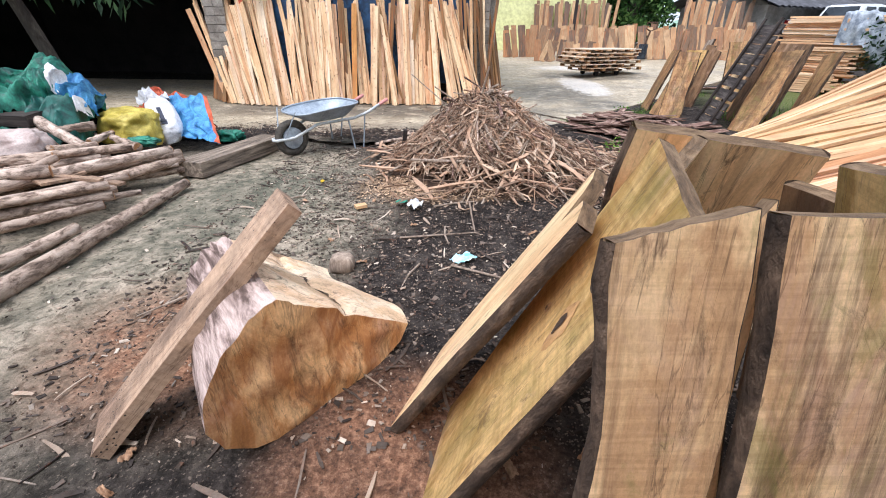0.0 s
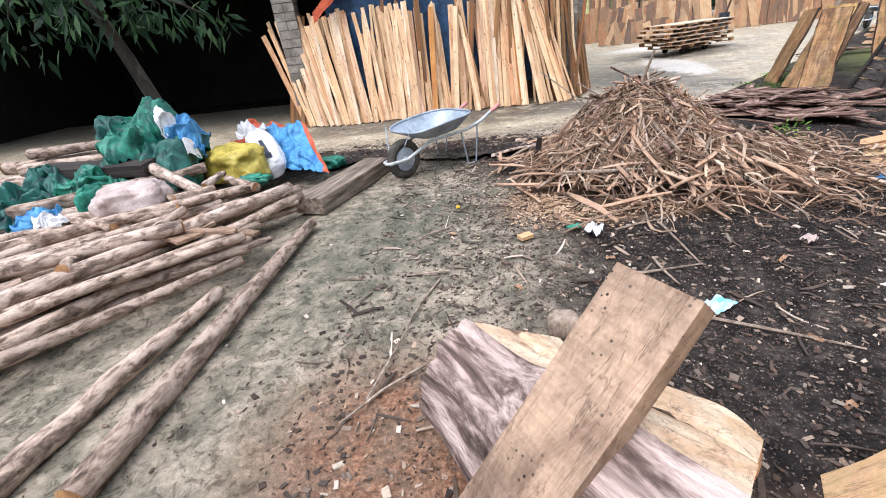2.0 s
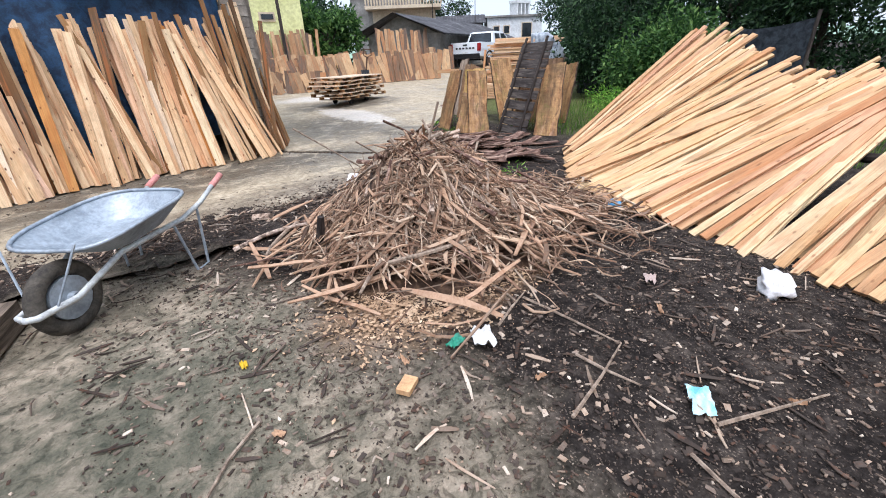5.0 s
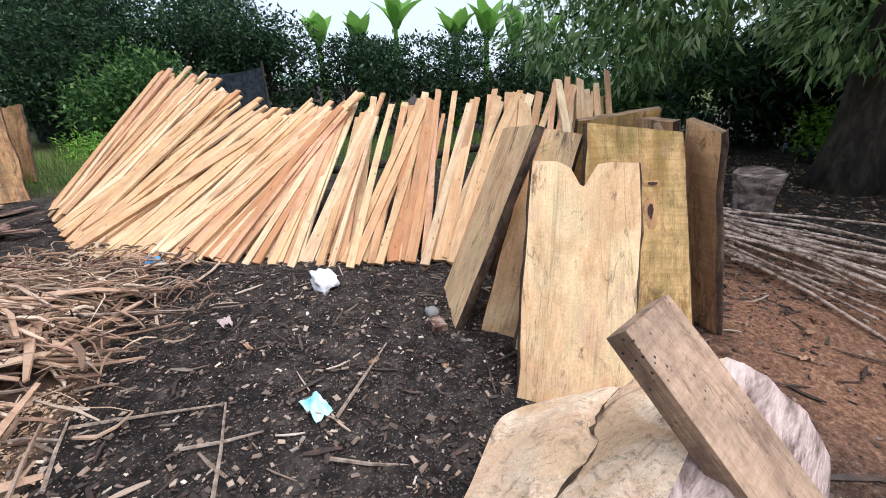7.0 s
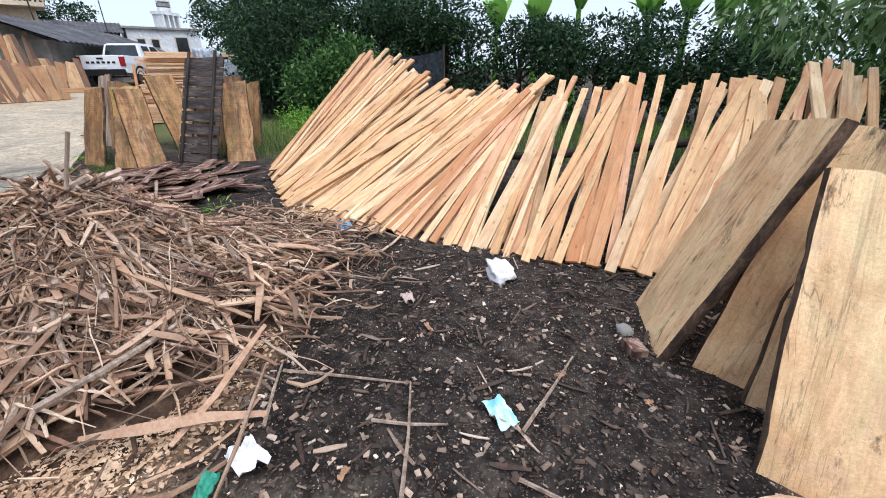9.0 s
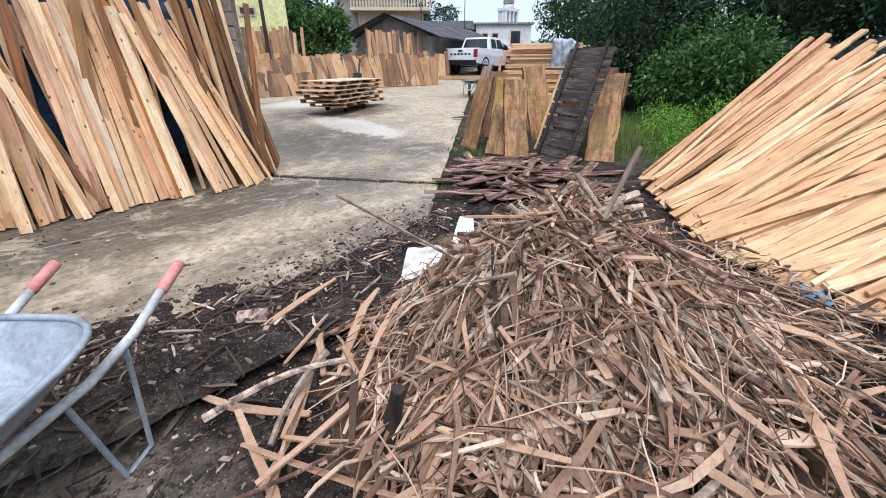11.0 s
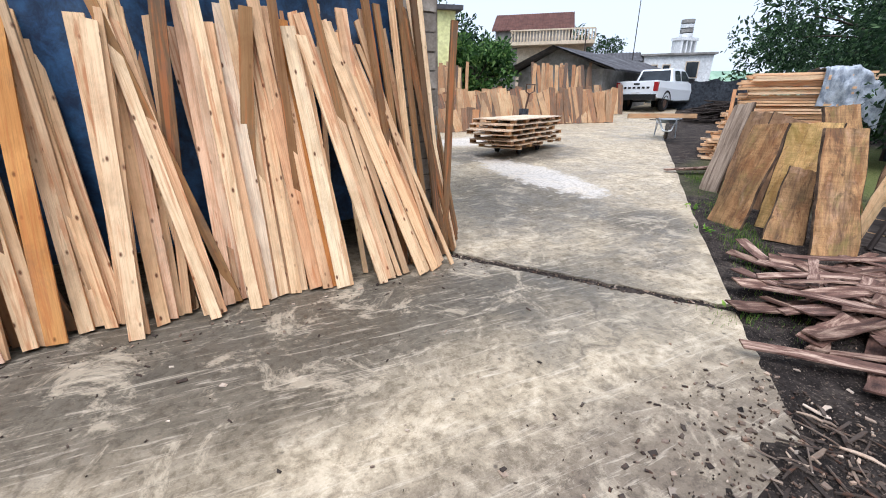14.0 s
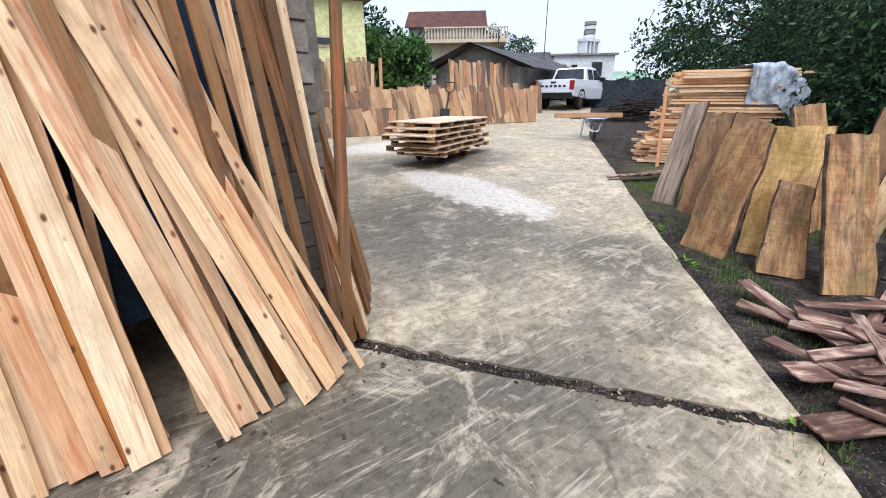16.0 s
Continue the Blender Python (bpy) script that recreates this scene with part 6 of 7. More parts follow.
# ---- wheelbarrows ----
def wheelbarrow(m, label, load=False):
    """x runs from the wheel to the handles; the wheel stands at the origin."""
    t_ob = thing("wheelbarrow", m, label, "wheelbarrow", "wheelbarrows")
    w = Build()
    R, r = 0.155, 0.042
    w.grid(26, 10, lambda u, v: ((R + r * math.cos(v * 6.2832)) * math.cos(u * 6.2832), r * 0.95 * math.sin(v * 6.2832), 0.197 + (R + r * math.cos(v * 6.2832)) * math.sin(u * 6.2832)))
    wheel = part("wheel", w, RUBBER, t_ob, "muddy rubber tyre", True)
    h = Build()
    h.tube([(0, -0.035, 0.197), (0, 0.035, 0.197)], 0.115, 16)
    h.tube([(0, -0.07, 0.197), (0, 0.07, 0.197)], 0.03, 10)
    part("rim", h, GALVANISED, wheel)
    tray = Build()
    low = [(0.16, 0.17), (0.72, 0.2)]

    def bowl(u, v, off):
        a = u * 6.2832
        cx, hx, hy = 0.40, 0.40 - 0.17 * v, 0.30 - 0.12 * v
        ca, sa = math.cos(a), math.sin(a)
        q = 0.55
        x = cx + hx * math.copysign(abs(ca) ** q, ca) + 0.03 * v
        y = hy * math.copysign(abs(sa) ** q, sa)
        z = 0.50 - 0.13 * v + 0.05 * (x - cx) + off
        if ca < 0:
            z += 0.03 * (1 - v) * ca
        return (x, y, z)

    tray.grid(28, 5, lambda u, v: bowl(u, v, 0))
    tray.grid(28, 5, lambda u, v: (lambda p: (0.42 + (p[0] - 0.42) * 1.015, p[1] * 1.015, p[2] - 0.004))(bowl(1 - u, v, 0)))
    for off in (0.0, -0.006):
        k = len(tray.v)
        rim_pts = [bowl(i / 28, 1.0, off) for i in range(28)]
        tray.add([(0.45, 0, 0.372 + off)] + rim_pts, [(0, i + 1, (i + 1) % 28 + 1) for i in range(28)])
    tr = part("tray", tray, GALVANISED, t_ob, "grey steel tray", True)
    lip = Build()
    lip.tube([bowl(i / 28, 0, 0.004) for i in range(29)], 0.011, 6, False)
    part("rolled_lip", lip, GALVANISED, tr, smooth=True)
    for s in (-1, 1):
        b = Build()
        b.tube([(-0.22, 0, 0.2), (-0.2, s * 0.05, 0.2), (-0.02, s * 0.095, 0.21), (0.25, s * 0.15, 0.33), (0.7, s * 0.21, 0.35), (0.88, s * 0.235, 0.40), (1.07, s * 0.24, 0.475)], 0.016, 8)
        part("frame_tube", b, PALE_PAINT, t_ob, "chipped white painted tube", True)
        g = Build()
        g.tube([(1.05, s * 0.24, 0.468), (1.18, s * 0.242, 0.515)], 0.021, 10)
        part("grip", g, GRIP, t_ob, "pink rubber grip", True)
        e = Build()
        e.tube([(0.62, s * 0.2, 0.36), (0.66, s * 0.24, 0.0), (0.78, s * 0.24, 0.0), (0.84, s * 0.23, 0.38)], 0.009, 6)
        part("leg", e, GALVANISED, t_ob)
        f = Build()
        f.tube([(-0.12, s * 0.07, 0.2), (-0.02, s * 0.2, 0.5)], 0.006, 6)
        part("stay", f, GALVANISED, t_ob)
    return t_ob


wheelbarrow(pose(-1.69, 4.56, 0.0, 0, 0, 47), "galvanised wheelbarrow with pink grips standing empty")
wheelbarrow(pose(8.4, 12.45, gz(8.4, 12.45) + 0.045, 0, 0, 40), "wheelbarrow with a board laid across it")
ob = new("board", board_mesh("board", 1.5, 0.12, 0.1, FAR_BOARD, 0.004))
ob.matrix_world = stand((7.75, 13.07, 0.82), (8.92, 12.25, 0.82), (0.1, 0.1, 1))
tagged(ob, "squared timber laid across the far wheelbarrow", "timber")


# ---- pallets on a cart ----
def pallet(m):
    t_ob = thing("pallet", m, "pale new wooden pallet in a stack", "pallet", "stacked pallets")
    L, W = 2.0, 0.92
    for y in (-W / 2 + 0.05, 0, W / 2 - 0.05):
        for x in (-L / 2 + 0.06, -L / 4, 0, L / 4, L / 2 - 0.06):
            b = Build()
            b.box(pose(x, y, 0.045), 0.09, 0.09, 0.055)
            part("block", b, OLD_BOARD, t_ob)
    for k in range(9):
        b = Build()
        b.box(pose(0, -W / 2 + 0.055 + k * (W - 0.11) / 8, 0.082), L, 0.1, 0.018)
        part("deck_board", b, PALLET, t_ob)
    for x in (-L / 2 + 0.06, 0, L / 2 - 0.06):
        b = Build()
        b.box(pose(x, 0, 0.009), 0.1, W, 0.018)
        part("base_board", b, PALLET, t_ob)


base_z = 0.2 + 0.13
for k in range(6):
    slide = (0.22, -0.08, 0.1, -0.2, -0.06, 0.04)[k]
    pallet(pose(4.41 + slide * 0.88, 12.77 + slide * 0.47, base_z + k * 0.092, 0, 0, 27.5 + rnd(-2.5, 2.5)))
cart = thing("hand_cart", pose(4.45, 12.8, 0.2, 0, 0, 27.5), "low flat trolley under the pallet stack", "cart")
b = Build()
b.box(pose(0, 0, 0.13), 1.1, 0.6, 0.05)
part("deck", b, IRON, cart)
for sx in (-0.4, 0.4):
    for sy in (-0.25, 0.25):
        b = Build()
        b.tube([(sx, sy - 0.025, 0.075), (sx, sy + 0.025, 0.075)], 0.075, 14)
        part("wheel", b, BLACK, cart)

# ---- rows of boards across the yard ----
random.seed(61)
far_boards = boards("stored_board", 12, 0.95, 1.2, 0.14, 0.3, 0.025, FAR_BOARD, 0.02, 0.15)
low_boards = boards("short_board", 8, 0.6, 0.75, 0.14, 0.3, 0.025, FAR_BOARD, 0.02, 0.15)
tall_boards = boards("tall_board", 8, 1.9, 2.2, 0.1, 0.16, 0.025, FAR_BOARD, 0.02, 0.1)


def row(p, q, n, meshes, back, h, label, group, name="stored_board", spread=0.3):
    p, q = Vector(p), Vector(q)
    d = (q - p).normalized()
    nrm = Vector((d.y, -d.x))
    for i in range(n):
        f = p.lerp(q, i / (n - 1)) + d * rnd(-0.08, 0.08)
        z = gz(f.x, f.y) + 0.03
        g = f - nrm * back + d * rnd(-spread, spread)
        lean_board(meshes, (f.x, f.y, z), (g.x, g.y, z + h), (nrm.x, nrm.y, 0.2), label, group, name)


row((4.6, 17.6), (10.4, 16.5), 46, far_boards, 0.35, 1.1, "brown sawn board leaning in a long row", "boards in the long row")
row((8.4, 17.0), (10.6, 16.3), 16, far_boards, 0.45, 1.2, "brown sawn board leaning at the row end", "boards in the long row")
row((3.5, 16.8), (5.3, 16.3), 14, low_boards, 0.2, 0.7, "short board leaning in a low row", "short boards in front")
row((2.5, 18.6), (9.0, 18.4), 44, far_boards, 0.3, 1.25, "brown sawn board leaning in a back row", "boards in the back row")
row((10.6, 20.9), (13.0, 19.9), 30, tall_boards, 0.45, 1.9, "tall plank leaning against the old shed", "planks against the old shed", "tall_plank", 0.2)
row((4.2, 21.8), (7.5, 21.3), 40, tall_boards, 0.4, 1.9, "tall plank leaning against the yellow house", "planks against the yellow house", "tall_plank", 0.2)
row((12.6, 19.0), (13.4, 18.7), 8, far_boards, 0.3, 1.1, "brown board leaning by the shed door", "boards by the shed door")

# hand pallet truck parked by the row
jack = thing("pallet_jack", pose(7.2, 16.6, gz(7.2, 16.6) + 0.045, 0, 0, 20), "blue-grey hand pallet truck by the board row", "pallet truck")
b = Build()
b.box(pose(0, 0, 0.28), 0.22, 0.2, 0.5)
part("pump_body", b, NET, jack)
b = Build()
b.tube([(0, -0.05, 0.5), (0.05, -0.12, 0.95)], 0.03, 8)
part("tow_bar", b, IRON, jack)
b = Build()
b.tube([(0.05, -0.12, 0.95), (-0.16, -0.15, 1.02), (-0.18, -0.17, 1.22), (0.26, -0.17, 1.22), (0.26, -0.15, 1.02), (0.05, -0.12, 0.95)], 0.02, 8)
part("loop_handle", b, IRON, jack)
for s in (-0.2, 0.2):
    b = Build()
    b.box(pose(s, 0.6, 0.07), 0.15, 1.1, 0.05)
    part("fork", b, IRON, jack)

# ---- lumber stack with a grey sheet ----
random.seed(71)
stack_dir = Vector((0.62, -0.785, 0))
stack_back = Vector((0.785, 0.62, 0))
lum = [board_mesh("lumber_board", rnd(1.55, 1.75), 0.14, 0.035, ORANGE_WOOD, 0.004) for _ in range(6)]
for lvl in range(32):
    for j in range(3):
        o0 = Vector((7.45, 10.3, 0)) + stack_back * (0.05 + j * 0.3 + rnd(-0.06, 0.06)) + stack_dir * (rnd(-0.14, 0.14) + (0.0 if lvl > 17 else -0.45 + 0.02 * lvl) * (1 if lvl % 3 else 0.7))
        z = 0.24 + lvl * 0.044 + rnd(-0.004, 0.004)
        ob = new("lumber", random.choice(lum))
        ob.matrix_world = stand((o0.x, o0.y, z), (o0.x + stack_dir.x, o0.y + stack_dir.y, z), (0, 0, 1))
        tagged(ob, "orange sawn board in a tall stack", "lumber", "stacked lumber boards")
for lvl in range(9):
    for j in range(2):
        o0 = Vector((7.0, 10.3, 0)) + stack_back * (0.05 + j * 0.25) + stack_dir * rnd(-0.3, 0.15)
        ob = new("lumber", random.choice(lum))
        ob.matrix_world = stand((o0.x, o0.y, 0.2 + lvl * 0.042), (o0.x + stack_dir.x, o0.y + stack_dir.y, 0.2 + lvl * 0.042), (0, 0, 1))
        tagged(ob, "orange sawn board in a low stack", "lumber", "low lumber boards")
drape = Build()


def draped(u, v):
    c = Vector((7.45, 10.3, 0)) + stack_dir * (1.0 + 0.85 * u)
    s = v * 2.2 - 0.5
    if s < 0:
        q = c + stack_back * (-0.06 - 0.03 * noise.noise((u * 9, v * 3, 0)))
        z = 1.66 + s * 1.2
    elif s < 1.0:
        q, z = c + stack_back * s, 1.66 + 0.03 * noise.noise((u * 6, v * 6, 1))
    else:
        q, z = c + stack_back * 1.03, 1.66 - (s - 1.0) * 1.5
    z -= 0.8 * max(0, u - 0.52)
    fold = 0.07 * abs(noise.noise((u * 5 + v, v * 4, 2))) + 0.03 * noise.noise((u * 16, v * 14, 5))
    return (q.x - fold, q.y - fold, z + 0.03 + fold * 0.5)


drape.grid(44, 50, draped)
single("tarpaulin", drape, CLOTH_GREY, "silver grey plastic sheet draped over stacked lumber", "tarpaulin", smooth=True)
ob = new("prop", board_mesh("prop", 1.35, 0.05, 0.03, FRESH, 0.004))
ob.matrix_world = stand((6.8, 10.05, 0.14), (7.25, 10.35, 1.3), (-1, -0.3, 0.2))
tagged(ob, "narrow batten leaning on the lumber stack", "batten")
for k in range(5):
    ob = new("scrap_board", board_mesh("scrap_board", rnd(0.6, 0.9), 0.1, 0.02, SCRAP, 0.01, 0.2))
    ob.matrix_world = stand((5.3 + 0.1 * k, 9.95 - 0.1 * k, gz(5.3, 9.9) + 0.06 + 0.015 * k), (6.3, 9.4 + 0.05 * k, gz(5.3, 9.9) + 0.1), (0, 0, 1))
    tagged(ob, "thin brown offcut board lying at the lane edge", "offcut", "offcuts at the lane edge")

# ---- flat heap of bark scrap boards ----
random.seed(73)
scraps = [board_mesh("bark_board", rnd(0.3, 0.8), rnd(0.05, 0.13), 0.01, SCRAP, 0.02, 0.4) for _ in range(14)]
for k in range(110):
    x, y = random.gauss(2.8, 0.5), random.gauss(6.2, 0.45)
    if in_drive(x - 0.15, y + 0.15):
        continue
    a = math.radians(random.gauss(-25, 45))
    z = 0.03 + 0.09 * math.exp(-((x - 2.8) ** 2 + (y - 6.35) ** 2) / 0.35) + rnd(0, 0.05)
    ob = new("bark_board", random.choice(scraps))
    ob.matrix_world = stand((x - 0.35 * math.cos(a), y - 0.35 * math.sin(a), z), (x + 0.35 * math.cos(a), y + 0.35 * math.sin(a), z + rnd(-0.03, 0.06)), (rnd(-0.2, 0.2), rnd(-0.2, 0.2), 1))
    tagged(ob, "reddish brown waste board with bark, in a flat heap", "bark board", "waste bark boards")

# bamboo and sticks beyond the slabs
random.seed(75)
for k in range(26):
    x, y = rnd(0.9, 1.9), rnd(-1.3, -0.5)
    b = Build()
    L = rnd(0.9, 1.9)
    b.tube([(0, 0, 0), (L / 2, 0.02, 0.02), (L, 0, 0)], [0.014, 0.011, 0.007], 6)
    single("stick", b, LOG_BARK, "thin pale stick lying on the ground", "stick", "loose sticks", m=pose(x, y, 0.03 + 0.006 * k, 0, rnd(-3, 4), rnd(165, 235)))
b = Build()
b.tube([(0, 0, -0.02), (0.01, 0, 0.2), (0, 0.02, 0.42)], [0.15, 0.17, 0.2], 12, True, 0.3)
single("tree_stump", b, BARK, "grey weathered stump under the dark tree", "stump", m=pose(1.85, -1.62, 0))

# ---- litter ----
def scrap_sheet(x, y, z, sx, sy, turn, mat, label, amp=0.03, seed=0, tilt=0):
    b = Build()
    def torn_edge(u, v):
        a = math.atan2(v - 0.5, u - 0.5)
        k = 0.95 + 0.2 * noise.noise((math.cos(a) * 1.6, math.sin(a) * 1.6, seed + 0.5))
        return ((u - 0.5) * sx * k, (v - 0.5) * sy * k, 0.008 + amp * (0.5 + noise.noise((u * 4, v * 4, seed))))

    b.grid(10, 8, torn_edge)
    return single("litter", b, mat, label, "litter", m=pose(x, y, z, tilt, 0, turn), smooth=True)


scrap_sheet(0.12, 2.2, 0.0, 0.16, 0.085, 35, PAPER_CYAN, "pale blue torn wrapper on dark soil", 0.03, 1)
scrap_sheet(-0.23, 3.02, 0.02, 0.13, 0.1, 60, PAPER_WHITE, "crumpled white paper with dark print", 0.05, 2)
scrap_sheet(-0.34, 3.08, 0.02, 0.1, 0.06, 10, CLOTH_GREEN, "scrap of green plastic by the heap", 0.03, 3)
crumple("plastic_bag", pose(1.27, 2.26, 0.0, 0, 0, 20), 0.13, 0.08, 0.05, CLOTH_WHITE, "crumpled white plastic bag on the soil", "bag", 0.5, 12, 20, 12)
scrap_sheet(1.9, 3.55, 0.02, 0.24, 0.13, 30, CLOTH_BLUE, "bright blue plastic scrap at the plank feet", 0.03, 4)
scrap_sheet(1.55, 3.6, 0.02, 0.2, 0.1, 80, CLOTH_PINK, "dirty pink plastic scrap", 0.03, 5)
def torn_face(u, v, lift=0.0):
    """A torn sack: a low wing on one side, a taller raised corner on the other."""
    low = -0.09 + 0.035 * noise.noise((u * 8, 3, 1)) - 0.04 * math.exp(-((u - 0.58) / 0.1) ** 2)
    high = 0.05 - 0.05 * math.exp(-((u - 0.63) / 0.05) ** 2) + 0.13 * min(1.0, max(0.0, (u - 0.66) / 0.16))
    x = 0.34 * (u - 0.5) + 0.07 * v * max(0.0, 0.6 - u)
    return (x, low + (high - low) * v, 0.02 + lift + 0.04 * noise.noise((u * 3, v * 2, 2)) + 0.02 * noise.noise((u * 8, v * 5, 6)) + 0.04 * max(0.0, u - 0.6) * v)


torn = Build()
torn.grid(40, 24, torn_face)
torn_sack = single("sack", torn, CLOTH_WHITE, "torn white sack with red print on the heap", "sack", m=pose(0.29, 4.86, 0.34, 42, 0, -35) @ Matrix.Scale(1.15, 4), smooth=True)
for u0, v0, du, dv in ((0.78, 0.55, 0.1, 0.14), (0.7, 0.22, 0.1, 0.06), (0.6, 0.3, 0.03, 0.2), (0.93, 0.6, 0.025, 0.14)):
    b = Build()
    b.grid(5, 5, lambda u, v: torn_face(u0 + du * u, v0 + dv * v, 0.004))
    part("print_mark", b, PRINT_RED, torn_sack, "faded red print")
scrap_sheet(0.86, 2.75, 0.02, 0.09, 0.06, 30, CLOTH_PINK, "small pale plastic scrap", 0.03, 6)
scrap_sheet(-0.62, 5.45, 0.01, 0.06, 0.08, 20, PAPER_WHITE, "small white card on the soil", 0.005, 7)
crumple("coconut", pose(-0.59, 2.07, 0.0), 0.075, 0.07, 0.06, GREY_WOOD, "old dry coconut on the ground", "coconut", 0.12, 14, 20, 12)
crumple("stone", pose(0.75, 1.62, 0.0), 0.05, 0.04, 0.022, RENDER_GREY, "small grey stone near the slabs", "stone", 0.3, 15, 14, 8)
for k in range(14):
    b = Build()
    x, y = rnd(-1.6, 0.3), rnd(1.6, 3.6)
    L = rnd(0.25, 0.6)
    b.tube([(-L / 2, 0, 0), (0, rnd(-0.02, 0.02), 0.006), (L / 2, 0, 0)], [0.008, 0.007, 0.004], 5, True, 0.3)
    single("stick", b, GREY_WOOD, "thin dry stick lying on trodden soil", "stick", "loose sticks", m=pose(x, y, 0.015, 0, 0, rnd(0, 360)))
b = Build()
b.tube([(-0.5, 5.5, 0.04), (-0.38, 5.42, 0.045)], 0.042, 10)
single("log_offcut", b, LOG_BARK, "short round log offcut on the soil", "offcut")
b = Build()
b.box(pose(0, 0, 0.012), 0.09, 0.06, 0.024)
single("offcut", b, FRESH, "small yellow wood offcut on the soil", "offcut", m=pose(-0.66, 3.02, 0.012, 0, 0, 30))
b = Build()
b.box(pose(0, 0, 0.03), 0.1, 0.07, 0.06)
single("brick_piece", b, SCRAP, "broken dark brick piece on the soil", "brick", m=pose(0.58, 1.62, 0.0, 0, 0, 15))
random.seed(81)
for k in range(46):
    x, y = rnd(-1.5, 0.6), rnd(-0.8, 0.9)
    if k > 30:
        x, y = rnd(-1.6, 1.5), rnd(1.5, 5.4)
    scrap_sheet(x, y, 0.0, rnd(0.05, 0.09), rnd(0.02, 0.035), rnd(0, 360), LEAF_YELLOW if k % 9 == 0 else LEAF_BROWN, "curled fallen leaf on the ground", 0.02, k)

litter = Build()
random.seed(82)
for k in range(900):
    x, y = rnd(0.4, 5.2), rnd(-4.0, 0.4)
    if x < 0.9 and y > -0.6:
        continue
    a, ln = rnd(0, 6.283), rnd(0.04, 0.1)
    c, s = math.cos(a), math.sin(a)
    w, up = ln * rnd(0.18, 0.32), rnd(0.004, 0.03)
    z = 0.012 + 0.035 * rough(x, y, 0, 0.9) + 0.018 * rough(x, y, 4, 3.5)
    litter.add([(x - c * ln / 2, y - s * ln / 2, z), (x - s * w, y + c * w, z + up), (x + c * ln / 2, y + s * ln / 2, z + 0.006), (x + s * w, y - c * w, z + up)], [(0, 1, 2), (0, 2, 3)])
single("leaf_litter", litter, DEAD_LEAF, "brown dead leaves strewn under the dark tree", "leaf litter", kind="stuff")

# ---- grass ----
random.seed(83)
blades = Build()
for k in range(14000):
    if k % 3 == 0:
        t = rnd(0, 1) ** 0.8
        x, y = 1.9 + 3.6 * t + rnd(0, 0.3), 6.5 + 3.3 * t - rnd(0.0, 0.35)
        if k % 8 == 0:
            x, y = 1.98 + random.gauss(0, 0.12), 6.75 + random.gauss(0, 0.08)
        if in_drive(x, y) and rnd(0, 1) < 0.8:
            continue
        h = rnd(0.012, 0.05)
    else:
        x, y = rnd(4.6, 9.0), rnd(-2, 7.5)
        h = rnd(0.08, 0.3)
    a = rnd(0, 6.283)
    c, s = math.cos(a), math.sin(a)
    z = gz(x, y)
    w_ = 0.003 if h < 0.06 else 0.007
    blades.add([(x - w_ * c, y - w_ * s, z - 0.01), (x + w_ * c, y + w_ * s, z - 0.01), (x + 0.3 * h * s, y + 0.3 * h * c, z + h)], [(0, 1, 2)])
single("grass", blades, GRASS, "rough green grass and weeds along the verge", "grass", kind="stuff")
weeds = leaf_mesh("weeds", crowd(6.8, 5.6, 0.05, 0.5, 1.4, 0.9, 16, 0.3, 90) + crowd(5.6, 5.4, 0.05, 0.25, 0.5, 0.4, 6, 0.2, 91) + [(2.0, 4.75, 0.1, 0.14, 0.1, 0.08), (2.02, 6.78, 0.025, 0.09, 0.05, 0.02), (3.3, 7.9, 0.03, 0.15, 0.15, 0.03), (3.9, 8.5, 0.03, 0.2, 0.15, 0.04)], 5200, 0.06, 0.018, LEAF_BRIGHT, 0.0, 90, 0.3)
tagged(part("weeds", weeds, LEAF_BRIGHT), "bright green weeds by the planks", "weeds", kind="stuff")

clump = leaf_mesh("weeds", crowd(2.7, -5.4, 0.1, 0.55, 1.3, 0.9, 18, 0.4, 92), 6000, 0.09, 0.05, LEAF_BRIGHT, 0.0, 92, 0.3)
tagged(part("weeds", clump, LEAF_BRIGHT), "bright green weeds beyond the dark tree", "weeds", kind="stuff")

# ---- black shade net on posts ----
net = thing("net_fence", pose(9.0, 6.4, 0), "sagging black shade net fence before the hedge", "fence")
b = Build()
b.grid(40, 10, lambda u, v: (5.2 * (u - 0.5) * 0.25 + 0.06 * noise.noise((u * 9, v * 4, 0)), 5.2 * (u - 0.5), 0.15 + v * (1.45 - 0.12 * abs(math.sin(u * 9.4)))))
part("net", b, NET, net, smooth=True)
for k in (-2.6, 0, 2.6):
    b = Build()
    b.tube([(k * 0.25, k, -0.05), (k * 0.25, k, 1.7)], 0.03, 7)
    part("post", b, DARK_WOOD, net)
net2 = thing("net_screen", pose(19.6, 19.2, 0.6), "dark net screen by the far sheds", "screen")
b = Build()
b.grid(30, 8, lambda u, v: (3.6 * (u - 0.5), -2.5 * (u - 0.5) + 0.1 * noise.noise((u * 9, v * 4, 0)), 1.45 * v - 0.15 * abs(math.sin(u * 12)) * v))
part("net", b, NET, net2, smooth=True)

# ---- heap of branches by the truck ----
random.seed(85)
br = Build()
for k in range(260):
    x, y = random.gauss(14.6, 0.6), random.gauss(15.2, 0.5)
    a = rnd(-0.5, 0.6)
    z = 0.5 + rnd(0, 0.7) * math.exp(-((x - 14.6) ** 2 + (y - 15.2) ** 2) / 0.7)
    br.tube([(x - 0.7 * math.cos(a), y - 0.7 * math.sin(a), z), (x + 0.7 * math.cos(a), y + 0.7 * math.sin(a), z + rnd(-0.1, 0.1))], 0.018, 5)
single("branch_heap", br, DARK_WOOD, "low heap of dark cut branches", "branch heap", kind="stuff")


